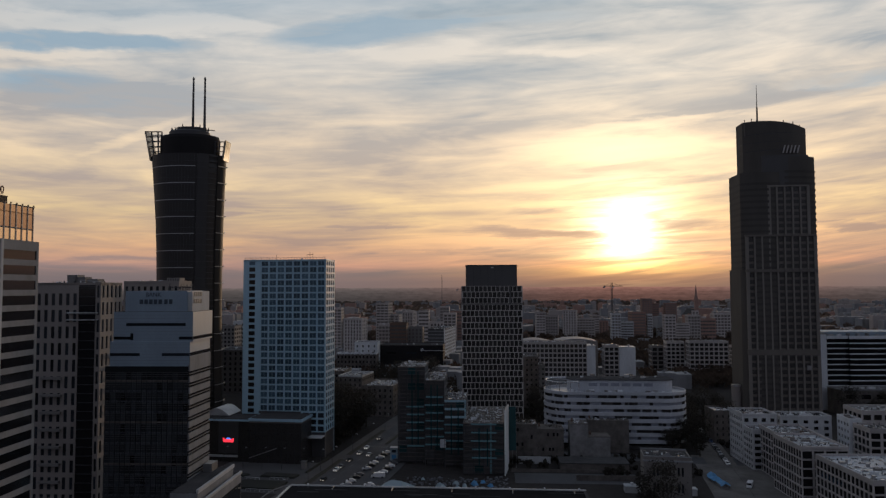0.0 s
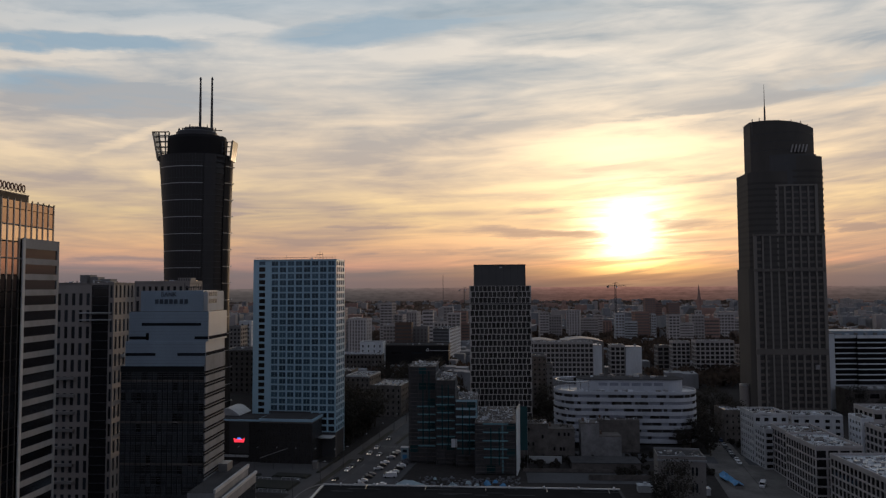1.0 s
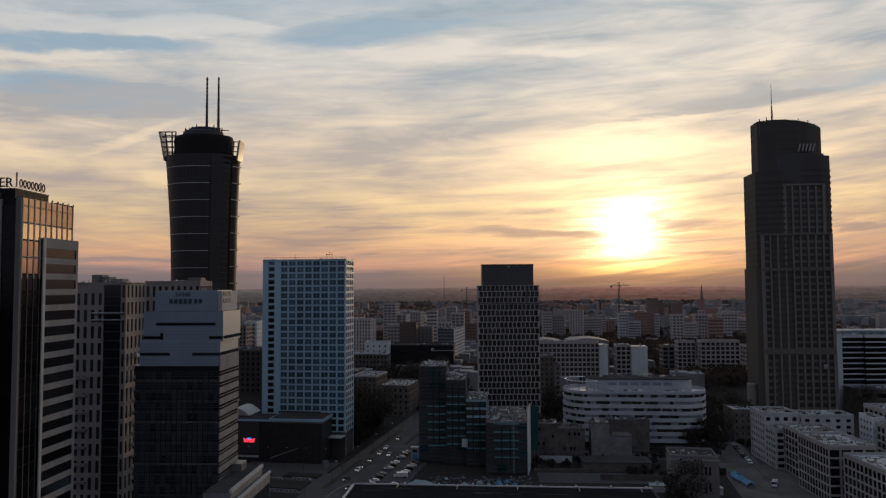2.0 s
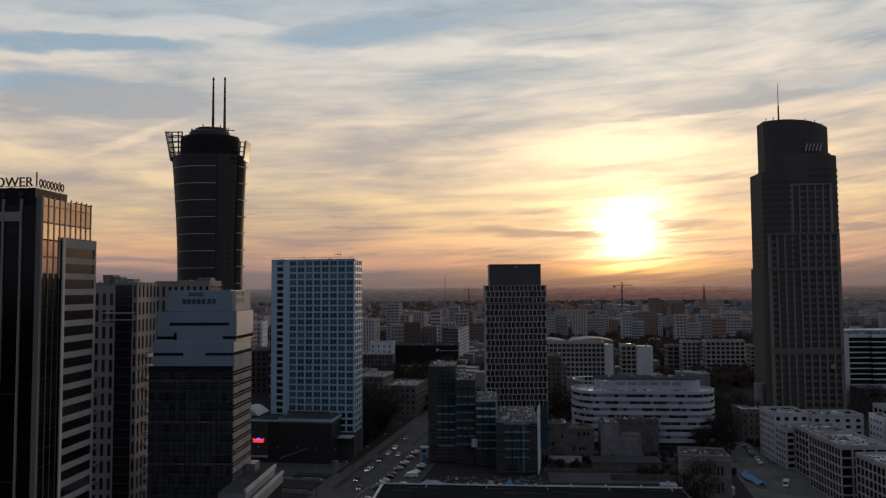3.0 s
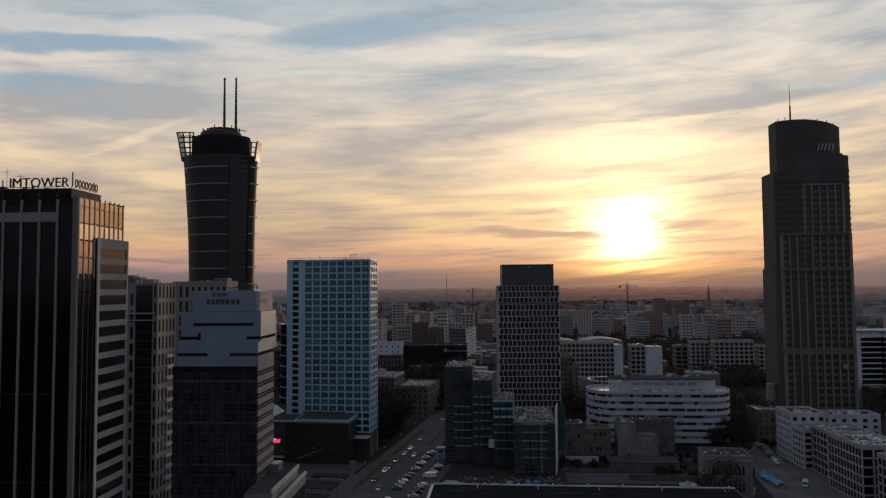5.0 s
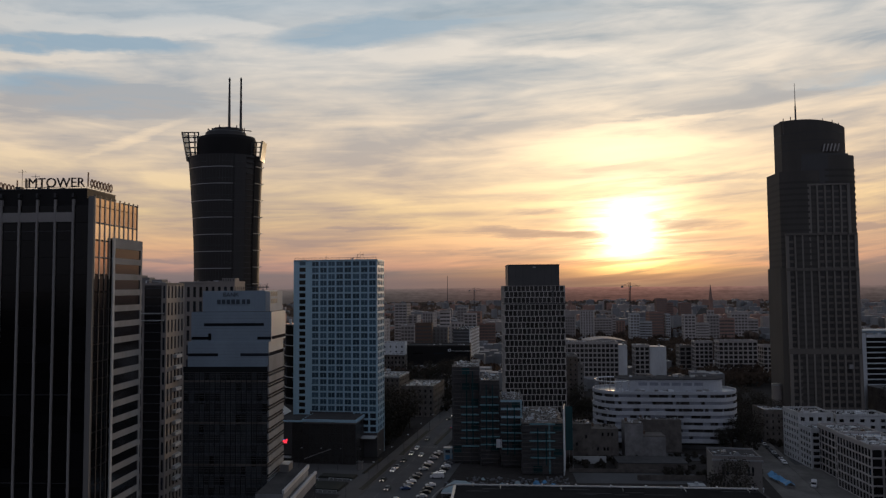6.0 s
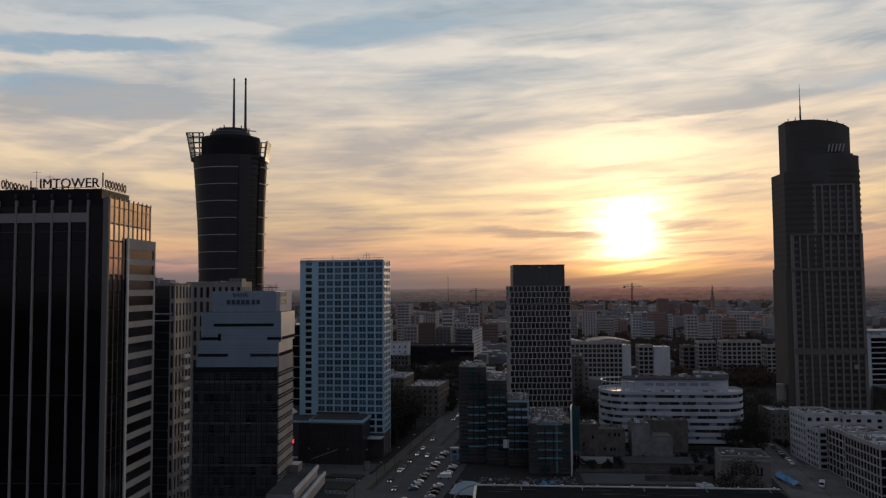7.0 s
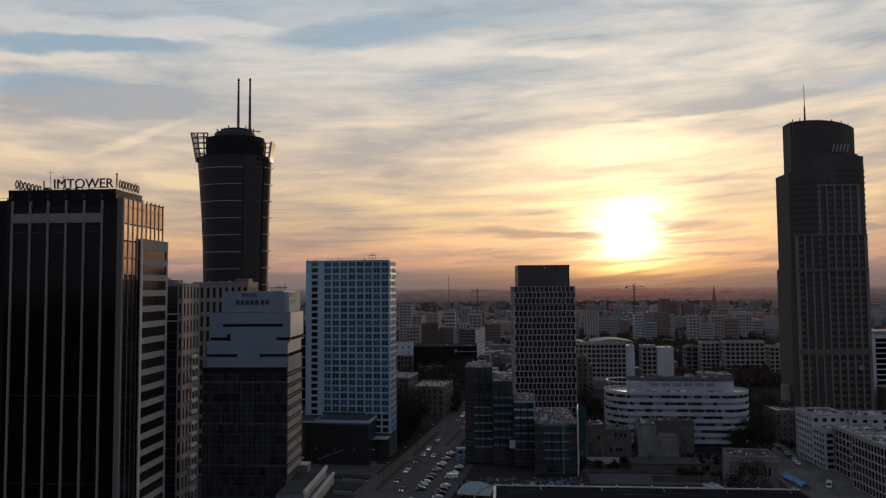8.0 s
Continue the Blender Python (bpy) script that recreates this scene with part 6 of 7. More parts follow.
town_house(-83, 664, G, 21.5, 18, 30, 4, 6, M["white"], "white-walled house with few windows", seed=25, fu=0.24, fv=0.45, clutter=10, roof=M["roof"])
town_house(-60, 678, G, 60, 26, 26.4, 3, 2, M["jet"], "dark low-lit hall with long flat roof", seed=26, fu=0.5, fv=0.1, clutter=8, rim=M["stone_dark"])
ring_sign = thing("ring_sign", -20.0, 671.8, G, "small pale ring sign on a dark hall", "sign", z=22.6)
rr = Mesh()
for k in range(14):
    a0, a1 = 2 * math.pi * k / 14, 2 * math.pi * (k + 1) / 14
    rr.rod((1.1 * math.cos(a0), 0, 1.1 * math.sin(a0)), (1.1 * math.cos(a1), 0, 1.1 * math.sin(a1)), 0.3, 5)
part("ring", rr, M["white"], ring_sign)
part("edge_strip", Mesh().box(2, 22, 0.1, 0.4, -0.9, -0.5), M["pale"], ring_sign)
for x, y, w_, d, h, cols, rows, wall, label in (
        (-54, 717, 17, 16, 45, 4, 12, M["brick"], "dark brown flats with small windows"),
        (-37, 730, 16, 16, 40, 4, 11, M["grey"], "grey flats with plain rows of windows"),
        (-94, 994, 31, 22, 59, 6, 15, M["hazed_wall"], "pale slab of flats with dark window rows"),
        (-30, 861, 30, 16, 53, 8, 12, M["hazed_wall"], "pale flats with square windows"),
        (-52, 900, 14, 16, 50, 4, 12, M["hazed_wall"], "pale narrow flats with dark windows"),
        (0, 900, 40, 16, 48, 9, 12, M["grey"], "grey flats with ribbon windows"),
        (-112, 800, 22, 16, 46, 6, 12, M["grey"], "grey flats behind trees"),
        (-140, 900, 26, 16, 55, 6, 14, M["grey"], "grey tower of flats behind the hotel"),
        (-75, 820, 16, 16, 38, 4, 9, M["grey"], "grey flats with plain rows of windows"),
        (-5, 1050, 34, 16, 52, 8, 12, M["hazed_wall"], "pale flats far off in the haze"),
        (66, 587, 52, 16, 35.5, 15, 9, M["frame_pale"], "pale flats with a dense grid of windows"),
        (137, 604, 12, 14, 31, 3, 8, M["frame_pale"], "pale flats with staggered windows"),
        (196, 668, 11, 14, 25, 2, 6, M["grey"], "small grey tenement among trees"),
        (206, 655, 16, 12, 30, 4, 8, M["frame_pale"], "grey tenement with ragged roof"),
        (222, 640, 34, 14, 31.5, 8, 8, M["frame_pale"], "grey flats with even windows"),
        (262, 640, 20, 14, 27, 5, 7, M["frame_pale"], "grey flats with plain rows of windows"),
        (143, 1090, 34, 14, 42, 9, 10, M["hazed_wall"], "pale slab of flats far off"),
        (182, 1080, 50, 14, 45, 12, 11, M["hazed_wall"], "long pale slab of flats far off"),
        (236, 1120, 26, 14, 36, 6, 9, M["hazed_wall"], "pale flats far off in the haze"),
        (240, 1010, 32, 14, 42, 8, 10, M["pale"], "white chequered flats far off"),
        (276, 1040, 22, 14, 43, 6, 10, M["brick"], "red-brown flats far off"),
        (300, 1040, 7, 14, 40, 2, 10, M["pale"], "narrow white gable of flats"),
        (365, 1300, 33, 16, 58, 8, 15, M["brick"], "tall brown flats far off"),
        (405, 1290, 20, 16, 50, 5, 12, M["brick"], "brown flats far off"),
        (432, 1230, 26, 16, 38, 6, 9, M["hazed_wall"], "broad pale flats far off"),
        (300, 960, 36, 14, 42, 9, 10, M["hazed_wall"], "pale flats standing among trees"),
        (345, 1000, 42, 14, 40, 10, 9, M["grey"], "grey flats standing among trees"),
        (420, 1100, 45, 18, 38, 9, 8, M["hazed_wall"], "pale low flats far off")):
    # beyond 780 m grey and brick walls swap to the haze-paled colours
    wall = {M["grey"]: M["hazed_wall"], M["brick"]: M["hazed_brick"]}.get(wall, wall) if y > 780 else wall
    if y > 780 and w_ > 24:
        s = (0.42, 0.58)[int(w_) % 2]
        town_house(x + w_ * s + 1.0, y + 9, G + (3, -8)[int(y / 10) % 2], w_ * (1 - s), d, h * (0.72, 0.86)[int(x) % 2], max(2, int(cols * (1 - s))), max(6, int(rows * 0.8)), M["hazed_brick"] if int(h) % 4 == 0 else wall, label, seed=int(abs(x) + y) + 1, clutter=3, name="block_of_flats", bands=True, glass=M["hazed_window"])
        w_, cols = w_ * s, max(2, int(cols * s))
    town_house(x, y, G + (0, 9, -12, 4, -7)[int(abs(x)) % 5] * (y > 780), w_, d, h, cols, rows, wall, label, seed=int(abs(x) + y), clutter=8 if y < 700 else 3, fu=0.76, fv=0.7, side_cols=3, name="block_of_flats", bands=y > 700, glass=M["hazed_window"] if y > 700 else M["glass_smoky"])
off = thing("striped_office", -15.6, 722, STREET, "dark office with pale floor edges and a white windowed side", "building")
part("core", Mesh().box(0, 16.6, 0.3, 60, 0, 38.8), M["dark"], off)
part("side_wall", Mesh().box(16.6, 17.2, 0, 60, 0, 39.6), M["white"], off)
part("roof", Mesh().box(-0.2, 16.6, 0, 60, 38.8, 39.4), M["roof"], off)
for f in range(11):
    z = 2.6 + f * 3.4
    part("floor_edge", Mesh().box(0, 16.5, -0.1, 0.3, z, z + 0.8), M["concrete"], off)
    part("ribbon_window", Mesh().box(17.2, 17.3, 1.5, 58.5, z + 1.1, z + 2.9), M["hazed_window"], off)
for k in range(11):
    part("pier", Mesh().box(17.3, 17.42, 1 + k * 5.7, 2.7 + k * 5.7, 0, 39.2), M["white"], off)
# blank white gables
for x, y, w_, d, h in ((118.2, 585, 7, 17, 33), (149.4, 603, 13.5, 14, 30)):
    g = thing("white_gable", x, y, G, "blank white gable of a block of flats", "building")
    part("wall", Mesh().box(0, w_, 0, d, 0, h), M["white"], g)
    part("coping", Mesh().box(-0.15, w_ + 0.15, -0.15, d + 0.15, h, h + 0.35), M["pale"], g)
    part("chimney", Mesh().box(w_ * 0.6, w_ * 0.6 + 1.4, 4, 6, h + 0.35, h + 2.2), M["concrete"], g)
# arched hall roofs beyond the flats
for x, y, w_, h in ((66, 628, 30, 32.6), (100, 628, 36, 33.4)):
    hall = thing("arched_hall", x, y, G, "hall with a pale arched roof", "hall")
    pr = [(w_ * i / 12, h + 2.4 * math.sin(math.pi * i / 12)) for i in range(13)]
    part("wall", Mesh().box(0, w_, 0, 30, 0, h), M["grey"], hall)
    part("roof", Mesh().loft([[(x_, y_, z_) for x_, z_ in pr] for y_ in (-0.4, 30.4)]), M["concrete"], hall)
# church tower
ch = thing("church", 461, 1290, 0, "dark brick church tower with a pointed spire", "church")
part("tower", Mesh().box(-2.8, 2.8, -2.8, 2.8, 0, 60), M["hazed_brick"], ch)
part("spire", Mesh().loft([[(-2.2, -2.2, 60), (2.2, -2.2, 60), (2.2, 2.2, 60), (-2.2, 2.2, 60)], [(-0.2, -0.2, 84), (0.2, -0.2, 84), (0.2, 0.2, 84), (-0.2, 0.2, 84)]]), M["hazed_brick"], ch)
part("nave", Mesh().box(-10, 10, 6, 50, 0, 26), M["hazed_brick"], ch)
part("nave_roof", Mesh().loft([[(-10.5, 6, 26), (10.5, 6, 26), (0, 6, 40)], [(-10.5, 50, 26), (10.5, 50, 26), (0, 50, 40)]]), M["roof"], ch)


def crane(x, y, h, jib, turn):
    c = thing("tower_crane", x, y, turn, "thin tower crane above the far town", "crane")
    tw = Mesh()
    for sx in (-0.9, 0.9):
        for sy in (-0.9, 0.9):
            tw.rod((sx, sy, 0), (sx, sy, h + 5), 0.22, 4)
    for k in range(int(h / 4)):
        tw.rod((-0.9, -0.9, k * 4), (0.9, -0.9, k * 4 + 4), 0.12, 4)
    part("tower", tw, M["steel_dark"], c)
    part("jib", Mesh().rod((-12, 0, h), (jib, 0, h), 0.35, 4), M["steel_dark"], c)
    part("tie", Mesh().rod((0, 0, h + 5), (jib * 0.8, 0, h + 0.4), 0.12, 4), M["steel_dark"], c)
    part("tie", Mesh().rod((0, 0, h + 5), (-11, 0, h + 0.4), 0.12, 4), M["steel_dark"], c)
    part("counterweight", Mesh().box(-12.5, -9.5, -0.9, 0.9, h - 2.4, h - 0.2), M["concrete"], c)
    part("cab", Mesh().box(0.8, 2.4, -0.8, 0.8, h - 2.4, h - 0.3), M["white"], c)


crane(246, 1031, 82, 16, 0)
crane(40, 1500, 76, 26, 20)
mast = thing("radio_mast", -5.4, 3600, 0, "thin guyed radio mast on the horizon", "mast")
part("shaft", Mesh().rod((0, 0, 0), (0, 0, 137), 1.3, 6, 1.0), M["steel_dark"], mast)
part("head", Mesh().rod((0, 0, 137), (0, 0, 143), 1.0, 6, 0.5), M["steel_dark"], mast)


# ---- litter on the flat roofs: pipes, vents, sheets and boxes past counting ----
def roof_litter(name, label, mat, seed, roofs):
    """roofs: x, y of the front left corner, turn, width, depth, height, how many."""
    rnd = random.Random(seed)
    m = Mesh()
    for x, y, rz, w_, d, z, count in roofs:
        base = pose(x, y, z, 0, 0, rz)
        for k in range(count):
            a, c, h = rnd.choice(((0.5, 0.5, 0.7), (2.2, 0.25, 0.2), (0.25, 2.4, 0.2), (1.0, 0.6, 0.4), (0.3, 0.3, 1.4), (1.5, 1.1, 0.12)))
            q = rnd.uniform(0.35, 1.0)
            u, v = rnd.uniform(0.4, max(0.5, w_ - a * q - 0.4)), rnd.uniform(0.4, max(0.5, d - c * q - 0.4))
            m.box(u, u + a * q, v, v + c * q, 0, h * q, base)
    return tagged(new(name, m.data(name, mat)), label, "roof litter", kind="stuff")


ROOFS = [(138.2, 330.5, LEAN, 15.6, 17, 22.0, 40), (139.6, 294.5, -4, 17, 26, 19.2, 90), (133.6, 267.5, -2, 17.5, 25, 21.0, 60), (135.8, 227, -1, 40, 36, 19.4, 150), (156, 331, G, 23, 12, 21.0, 40),
         (180, 302, -4, 44, 14, 20.5, 70), (198, 338, -4, 44, 18, 21.8, 60), (141, 372, LEAN, 15, 16, 16.2, 24), (-21.3, 334, G, 12.7, 24, 44.6, 45), (-8.6, 330, G, 9, 24, 38.8, 40), (0.4, 326, G, 10, 24, 30.5, 40),
         (8.6, 313, G, 18.2, 42, 22.4, 110), (-52.5, 456, STREET, 21, 34, 18.6, 70), (-72, 488, STREET, 17, 26, 21, 50), (-96, 505, G, 26, 26, 22, 70), (-83, 664, G, 21.5, 18, 30, 60), (-96, 640, G, 36, 14, 22, 50),
         (-157.3, 268.5, -3, 28, 16, 83.7, 60), (-143.4, 317.6, -3, 25, 14, 84.3, 50), (66, 587, G, 52, 16, 35.5, 90), (222, 640, G, 34, 14, 31.5, 50), (206, 655, G, 16, 12, 30, 30), (-15.6, 722, STREET, 16, 60, 39.4, 50),
         (59.3, 335.5, G, 8.4, 9, 17.7, 12), (71.5, 354, G, 20, 10, 15.7, 26), (31, 338, G, 13, 12, 17.1, 16), (74.8, 267, -10, 16.0, 11.5, 18.3, 14)]
roof_litter("roof_litter", "pale vents, pipes and sheets on flat roofs", M["white"], 81, ROOFS)
roof_litter("roof_litter", "dark vents, pipes and boxes on flat roofs", M["dark"], 82, ROOFS)
roof_litter("roof_litter", "grey metal vents and ducts on flat roofs", M["chrome"], 83, [(*r[:6], r[6] // 3) for r in ROOFS])


# ---- trees ----
def leaf_crown(rnd, rx, rz, z0, clumps, leaves, size):
    """A ragged crown of small leaf blades gathered in clumps, with gaps."""
    m = Mesh()
    for c in range(clumps):
        while True:
            p = Vector((rnd.uniform(-1, 1), rnd.uniform(-1, 1), rnd.uniform(-1, 1)))
            if 0.35 < p.length < 1.0:
                break
        ctr = Vector((p.x * rx, p.y * rx, z0 + rz + p.z * rz))
        for k in range(leaves):
            o = ctr + Vector((rnd.gauss(0, 0.45), rnd.gauss(0, 0.45), rnd.gauss(0, 0.4))) * (rx * 0.32)
            a = Vector((rnd.gauss(0, 1), rnd.gauss(0, 1), rnd.gauss(0, 1))).normalized() * size * rnd.uniform(0.6, 1.2)
            b = a.cross(Vector((rnd.gauss(0, 1), rnd.gauss(0, 1), rnd.gauss(0, 1)))).normalized() * size * 0.6
            m.add([o - a, o + b, o + a, o - b], [(0, 1, 2, 3)])
    return m


def make_tree(seed, h):
    rnd = random.Random(seed)
    t = new("tree")
    tagged(t, "dark half-bare autumn street tree", "tree", "street trees")
    trunk = Mesh().rod((0, 0, 0), (0.1, 0, h * 0.35), 0.3, 7, 0.22).rod((0.1, 0, h * 0.35), (0, 0.1, h * 0.8), 0.22, 6, 0.06)
    for k in range(5):
        a = k * 2.4
        z = h * (0.3 + 0.07 * k)
        r = h * rnd.uniform(0.2, 0.33)
        trunk.rod((0, 0, z), (r * math.cos(a), r * math.sin(a), z + h * 0.2), 0.12, 5, 0.03)
    part("trunk", trunk, M["bark"], t)
    part("crown", leaf_crown(rnd, h * 0.34, h * 0.36, h * 0.28, 60, 24, 0.4), M["leaf"], t)
    return t


protos = [make_tree(k, h) for k, h in ((1, 16.0), (2, 20.0), (3, 12.0))]
rnd = random.Random(77)
spots = [(-71, 395), (-66, 402), (-60, 396), (-75, 410), (-63, 412), (-56, 405), (-68, 388), (-80, 392), (-52, 398), (-84, 405), (-72, 420), (-60, 421), (-66, 378), (-70, 384), (-64, 390), (-74, 398), (-55, 388), (-50, 404), (-58, 414), (-86, 415), (-80, 420),
         (-58, 372), (-62, 380), (-48, 412), (-45, 420), (-90, 400), (-78, 430),
         (72, 254), (79, 256), (45, 342), (52, 344), (38, 345),
         (146, 396), (150, 404), (152, 386), (158, 396), (148, 376),
         (158, 420), (166, 428), (150, 428), (160, 440), (170, 446), (152, 448),
         (60, 450), (66, 456), (56, 440), (250, 440), (262, 436), (272, 442), (284, 438), (258, 428), (296, 440),
         (125, 352), (127, 362), (129, 372), (132, 385), (135, 398), (137, 410), (140, 425), (124, 344), (143, 440), (134, 404), (130, 379),
         (24, 356), (28, 362), (112, 352), (118, 356), (44, 466), (-30, 480), (-24, 500), (-14, 505), (-36, 505), (-4, 500), (4, 480), (8, 496),
         (-58, 530), (-50, 545), (-42, 538), (-34, 552), (-26, 540), (-46, 566), (-36, 572), (-22, 570), (-54, 585), (-30, 592), (-16, 556), (-62, 560), (-40, 604), (-10, 588)]
for k, (x, y) in enumerate(spots):
    m = pose(x + rnd.uniform(-1, 1), y + rnd.uniform(-1, 1), 0, 0, 0, rnd.uniform(0, 360))
    if k < 3:
        protos[k].matrix_basis = m
    else:
        copy_thing(protos[k % 3], m @ Matrix.Scale(1.45, 4) if x < -44 and y < 425 else m @ Matrix.Scale(1.25, 4) if y > 525 else m)


def woods(name, label, patches, seed, size, mat):
    """Far tree cover, too dense to count: many ragged crowns in one sheet."""
    rnd = random.Random(seed)
    m = Mesh()
    for x0, x1, y0, y1, count, h in patches:
        for k in range(count):
            x, y, hh = rnd.uniform(x0, x1), rnd.uniform(y0, y1), h * rnd.uniform(0.6, 1.15)
            r = hh * rnd.uniform(0.35, 0.6)
            for q in range(34):
                p = Vector((rnd.gauss(0, 0.5), rnd.gauss(0, 0.5), rnd.uniform(-1, 1)))
                o = Vector((x + p.x * r, y + p.y * r, hh * 0.52 + p.z * hh * 0.46 * (1 - min(1, p.xy.length) * 0.5)))
                a = Vector((rnd.gauss(0, 1), rnd.gauss(0, 1), rnd.gauss(0, 1))).normalized() * size * (0.6 + y0 / 900)
                b = a.cross(Vector((rnd.gauss(0, 1), rnd.gauss(0, 1), 0.2))).normalized() * size * 0.8 * (0.6 + y0 / 900)
                m.add([o - a, o + b, o + a, o - b], [(0, 1, 2, 3)])
    return tagged(new(name, m.data(name, mat)), label, "trees", kind="stuff")


woods("scrub", "dark low scrub in the yards", [(28, 70, 322, 348, 70, 3.0), (70, 112, 305, 345, 70, 3.0), (-18, 30, 366, 420, 60, 4.0), (143, 160, 360, 440, 50, 4.0), (30, 90, 425, 470, 80, 5), (-95, -48, 372, 425, 90, 5), (-60, -20, 470, 530, 60, 6), (240, 330, 395, 450, 110, 5)], 14, 0.8, M["leaf"])
woods("woods", "dark autumn woods among the flats", [(120, 330, 700, 950, 300, 16), (170, 260, 560, 640, 60, 13), (260, 420, 700, 900, 120, 15), (60, 130, 660, 900, 90, 15),
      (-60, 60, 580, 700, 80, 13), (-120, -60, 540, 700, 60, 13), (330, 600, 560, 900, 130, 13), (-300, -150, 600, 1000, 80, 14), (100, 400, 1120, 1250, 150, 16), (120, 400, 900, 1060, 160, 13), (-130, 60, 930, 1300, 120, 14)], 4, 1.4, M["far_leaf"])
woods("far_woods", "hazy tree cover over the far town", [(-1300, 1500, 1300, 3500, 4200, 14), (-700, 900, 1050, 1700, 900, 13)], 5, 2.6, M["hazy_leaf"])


# ---- the far town: low blocks past counting ----
def far_town():
    rnd = random.Random(9)
    for mat, name, label, count in ((M["hazed_wall"], "far_town", "far pale town blocks in haze", 520), (M["concrete"], "far_town", "far grey town blocks in haze", 700), (M["hazed_brick"], "far_town", "far brown roofs in haze", 360)):
        m = Mesh()
        for k in range(count):
            y = 1150 * (3500 / 1150) ** rnd.random()
            x = rnd.uniform(-0.62, 0.72) * y
            w_, d, h = rnd.uniform(10, 46), rnd.uniform(12, 18), rnd.choice((8, 10, 12, 14, 18, 24, 31))
            if h * 1.2 > 82 - 20 * y / 1250:
                h = 9
            p = pose(x, y, 0, 0, 0, rnd.choice((G, G, G + 90, 20)))
            m.box(-w_ / 2, w_ / 2, 0, d, 0, h, p)
            for f in range(1, int(h / 3)):
                m.box(-w_ / 2 + 1, w_ / 2 - 1, -0.35, 0, f * 3, f * 3 + 0.9, p)
            m.box(-w_ / 4, -w_ / 4 + 4, 3, 7, h, h + 2.2, p)
        tagged(new(name, m.data(name, mat)), label, "houses", kind="stuff")
    # low houses filling the nearer quarters
    m = Mesh()
    for k in range(260):
        y = rnd.uniform(560, 1150)
        x = rnd.choice((rnd.uniform(-0.55, -0.13), rnd.uniform(0.12, 0.72), rnd.uniform(-0.08, 0.1))) * y
        w_, d, h = rnd.uniform(10, 30), rnd.uniform(10, 16), rnd.uniform(6, 14)
        p = pose(x, y, 0, 0, 0, rnd.choice((G, STREET, 80)))
        m.box(-w_ / 2, w_ / 2, 0, d, 0, h, p)
        m.box(-w_ / 2 + 1, w_ / 2 - 1, -0.2, 0, h - 2.4, h - 1.2, p)
        m.box(-w_ / 4, -w_ / 4 + 2, 3, 5, h, h + 1.6, p)
    tagged(new("low_houses", m.data("low_houses", M["concrete"])), "low grey houses between the blocks", "houses", kind="stuff")


far_town()


# ---- cars ----
def car(mat, label, group, lights=False):
    c = new("car")
    tagged(c, label, "car", group)
    side = [(-2.1, 0.35), (-2.15, 0.8), (-1.9, 0.95), (-1.2, 1.02), (-0.55, 1.48), (0.9, 1.5), (1.6, 1.05), (2.1, 0.95), (2.15, 0.4)]
    rings = [[(x, y * (0.9 if z > 1.1 else 1.0), z) for x, z in side] for y in (-0.88, 0.88)]
    part("body", Mesh().loft(rings), mat, c)
    part("windscreen", Mesh().add([(-1.14, -0.74, 1.06), (-1.14, 0.74, 1.06), (-0.6, 0.7, 1.45), (-0.6, -0.7, 1.45), (-1.18, -0.74, 1.08), (-1.18, 0.74, 1.08), (-0.64, 0.7, 1.47), (-0.64, -0.7, 1.47)],
                                  [(4, 7, 6, 5), (0, 1, 2, 3), (0, 4, 5, 1), (2, 6, 7, 3)]), M["glass_black"], c)
    part("side_window", Mesh().box(-0.5, 1.1, -0.83, -0.8, 1.06, 1.4), M["glass_black"], c)
    part("side_window", Mesh().box(-0.5, 1.1, 0.8, 0.83, 1.06, 1.4), M["glass_black"], c)
    for x in (-1.35, 1.35):
        for y in (-0.8, 0.8):
            tyre = part("wheel", Mesh().rod((x, y - 0.1, 0.33), (x, y + 0.1, 0.33), 0.33, 12), M["tyre"], c)
    for y in (-0.62, 0.62):
        part("headlight", Mesh().box(-2.2, -2.1, y - 0.17, y + 0.17, 0.62, 0.82), M["lamp"] if lights else M["chrome"], c)
        part("tail_light", Mesh().box(2.1, 2.2, y - 0.17, y + 0.17, 0.7, 0.88), M["tail_glow"] if "away" in group else M["red"], c)
    return c


M["tail_glow"] = glow_material("lit_tail_light", (1.0, 0.03, 0.03), 1.5)
M["tyre"] = material("tyre_rubber", (0.02, 0.02, 0.02), 0.9)
paints = {}
for k, (nm, colr) in enumerate((("white", (0.7, 0.7, 0.72)), ("black", (0.02, 0.02, 0.022)), ("silver", (0.4, 0.41, 0.43)), ("grey", (0.12, 0.12, 0.13)), ("blue", (0.05, 0.09, 0.2)))):
    paints[nm] = material(nm + "_car_paint", colr, 0.3, 0.2, vary=0.04, bump=0.0)
SM = pose(SX, SY, 0.055, 0, 0, STREET)
made = {}


def put_car(nm, x, y, turn, group, lights=False):
    """A car in the street's own frame: x across, y along; turn 0 faces left, 90 towards the camera."""
    key = (nm, group, lights)
    m = SM @ pose(x, y, 0, 0, 0, turn)
    if key not in made:
        made[key] = car(paints[nm], {"cars in traffic": "%s car with its headlights on in the main street", "cars driving away": "%s car driving off with its tail lights on"}.get(group, "%s car parked in a row beside the road") % nm, group, lights)
        made[key].matrix_basis = m
    else:
        copy_thing(made[key], m)


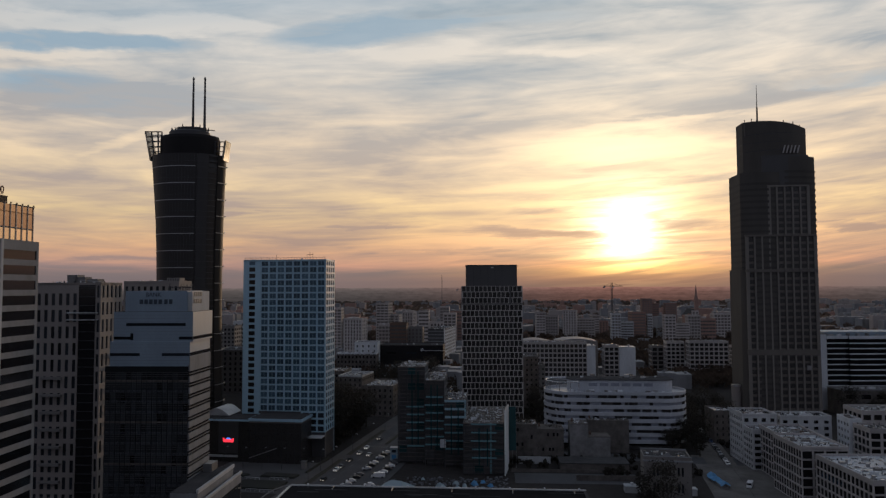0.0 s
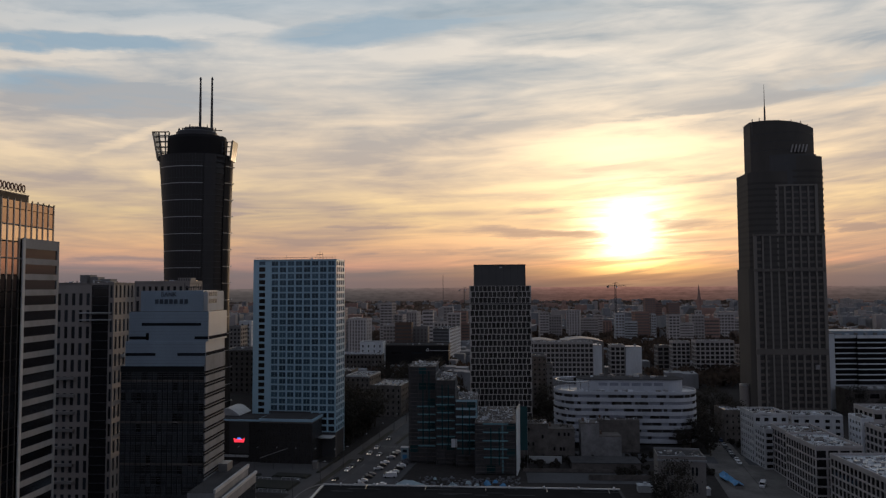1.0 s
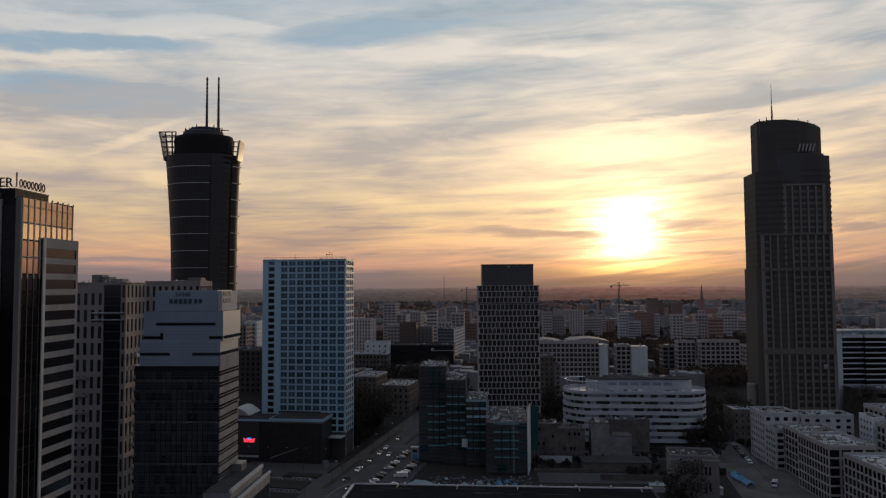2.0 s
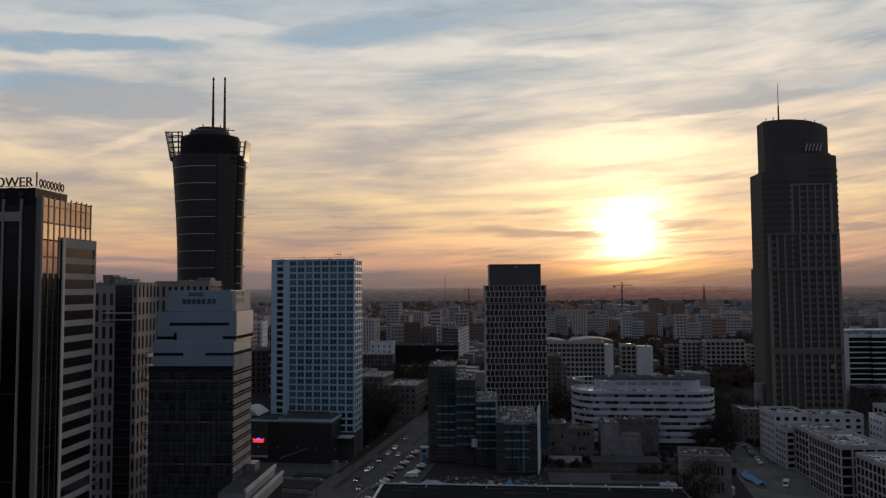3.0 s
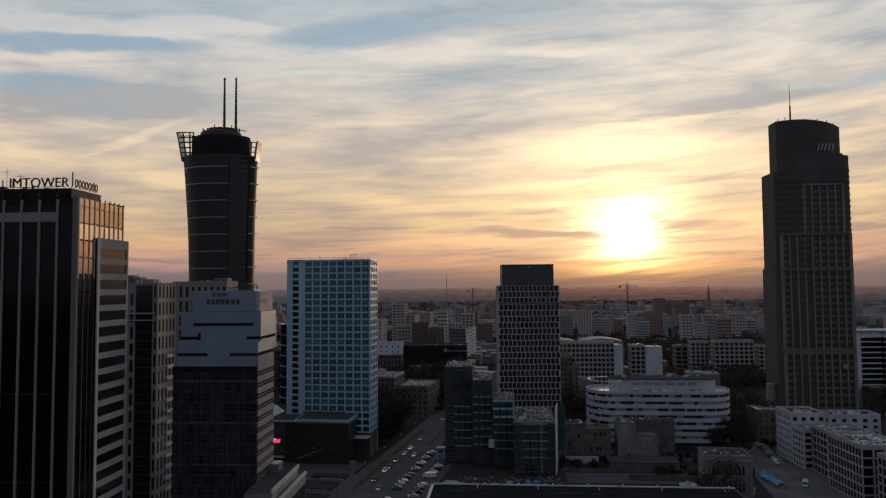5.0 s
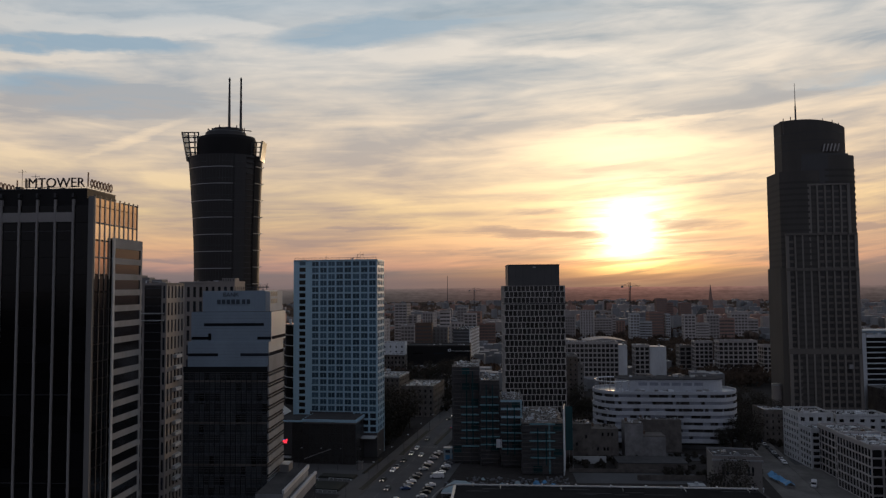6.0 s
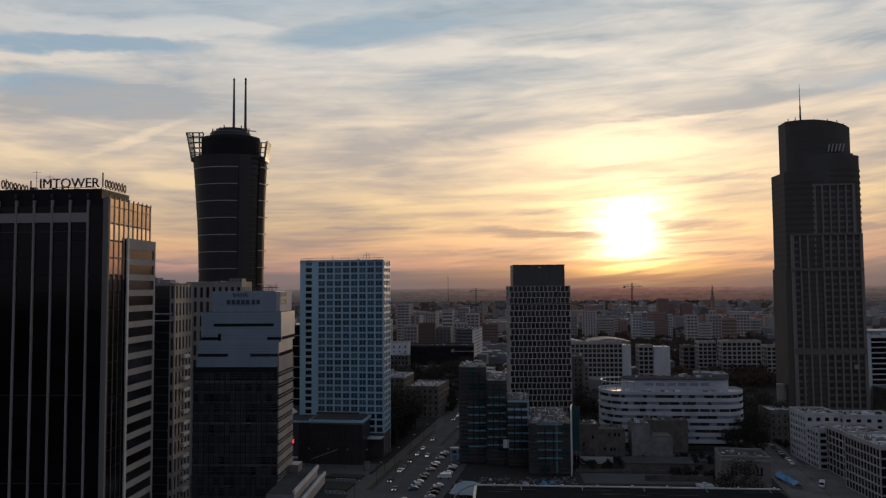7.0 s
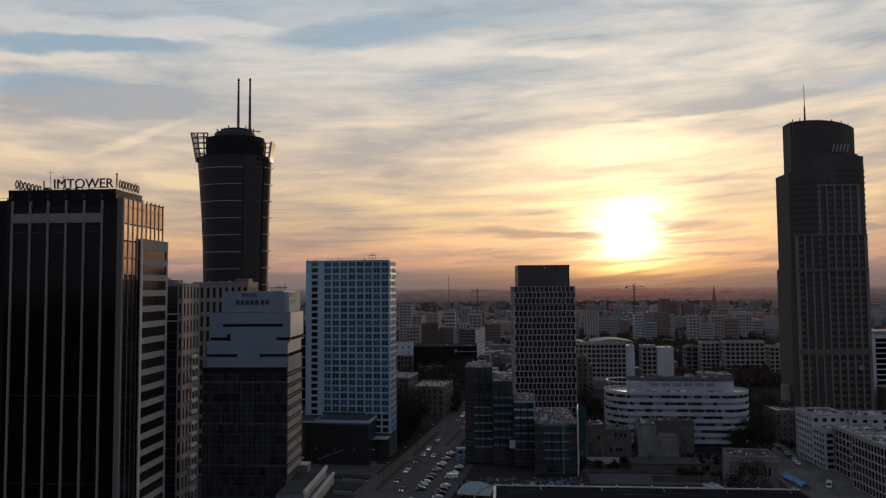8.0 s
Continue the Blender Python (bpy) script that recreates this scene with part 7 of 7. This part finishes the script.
names = ["white", "silver", "black", "white", "grey", "silver", "black", "white", "blue", "silver", "white", "black", "grey"]
rnd = random.Random(31)
for k in range(21):
    if k in (6, 7, 13, 17):
        continue
    put_car(names[k % 13], 15.6 + rnd.uniform(-0.2, 0.2), -28 + k * 5.2 + rnd.uniform(-0.3, 0.3), 24 + rnd.uniform(-4, 4), "parked cars")
for k in range(19):
    if k in (4, 9, 10):
        continue
    put_car(names[(k * 5 + 2) % 13], 24.8 + rnd.uniform(-0.2, 0.2), -22 + k * 5.2 + rnd.uniform(-0.3, 0.3), 14 + rnd.uniform(-4, 4), "parked cars")
for nm, x, y in (("black", 3.2, 24), ("grey", 8.6, 12), ("black", 3.0, 58), ("silver", 3.2, 72), ("white", 3.0, 84), ("grey", 3.1, 106), ("silver", 8.6, 70), ("black", 3.0, 165), ("white", 3.1, 178), ("silver", 3.0, 190), ("grey", 6.0, 200), ("white", 3.0, 215), ("silver", 6.0, 226), ("white", 3.2, 240), ("black", 3.0, 254), ("silver", 6.0, 262), ("grey", 3.0, 274), ("white", 6.0, 290), ("silver", 3.1, 306), ("black", 6.0, 182), ("white", 3.0, 40), ("grey", 3.1, 46)):
    put_car(nm, x, y, 90, "cars in traffic", True)
for nm, x, y in (("blue", 10.6, 140), ("silver", 9.0, 158), ("white", 9.2, 182), ("grey", 10.8, 196), ("grey", 10.6, 246), ("black", 9.0, 262), ("silver", 10.6, 280), ("white", 9.0, 300), ("black", 10.5, 210), ("white", 10.6, 228)):
    put_car(nm, x, y, -90, "cars driving away")

LANE = pose(107, 262, 0.055, 0, 0, STREET)
for k in range(16):
    nm = names[(k * 3) % 13]
    copy_thing(made[(nm, "parked cars", False)], LANE @ pose(8.9 + 0.15 * math.sin(k * 2.1), 70 + k * 6.3 + (4 if k > 6 else 0), 0, 0, 0, 90))


def van(m, label):
    v = thing("van", 0, 0, 0, label, "van")
    v.matrix_basis = m
    side = [(-2.9, 0.4), (-3.0, 1.0), (-2.3, 1.3), (-1.7, 2.2), (2.9, 2.3), (3.0, 0.4)]
    part("body", Mesh().loft([[(x_, y_, z_) for x_, z_ in side] for y_ in (-1.0, 1.0)]), paints["white"], v)
    part("windscreen", Mesh().box(-2.35, -1.75, -0.9, 0.9, 1.4, 2.1), M["glass_black"], v)
    for a in (-1.9, 1.9):
        for b in (-0.95, 0.95):
            part("wheel", Mesh().rod((a, b - 0.12, 0.38), (a, b + 0.12, 0.38), 0.38, 12), M["tyre"], v)


van(SM @ pose(24.6, 33, 0, 0, 0, 10), "white delivery van parked beside the car park")
van(pose(124.5, 292, 0.05, 0, 0, 60), "white delivery van in the builders' yard")
box = thing("site_container", 0, 0, 0, "blue and white site container at the car park's end", "container")
box.matrix_basis = SM @ pose(21.0, 64, 0, 0, 0, 6)
part("body", Mesh().box(0, 10, 0, 3, 0, 5.6), M["tarp_pale"], box)
for k in range(3):
    part("door", Mesh().box(0.8 + k * 3.1, 2.9 + k * 3.1, -0.06, 0.0, 0.5, 2.5), M["tarp"], box)
    part("window", Mesh().box(0.8 + k * 3.1, 2.9 + k * 3.1, -0.06, 0.0, 3.5, 4.8), M["glass"], box)
part("roof", Mesh().box(-0.2, 10.2, -0.2, 3.2, 5.6, 5.8), M["roof_pale"], box)


# ---- street lamps and poles ----
def lamp_post(x, y):
    p = new("street_lamp")
    p.matrix_basis = SM @ pose(x, y, 0)
    tagged(p, "slim grey street lamp with curved arm", "street lamp", "street lamps")
    part("pole", Mesh().rod((0, 0, 0), (0, 0, 9), 0.11, 6, 0.07), M["steel_dark"], p)
    part("arm", Mesh().rod((0, 0, 9), (1.8, 0, 9.4), 0.06, 5), M["steel_dark"], p)
    part("head", Mesh().box(1.6, 2.4, -0.16, 0.16, 9.3, 9.48), M["white"], p)
    return p


first = lamp_post(-1.2, -10)
for k in range(1, 12):
    copy_thing(first, SM @ pose(-1.2, -10 + k * 28, 0))
for k in range(6):
    copy_thing(first, pose(-100 + k * 9, 326 - k * 1.2, 0, 0, 0, 60))
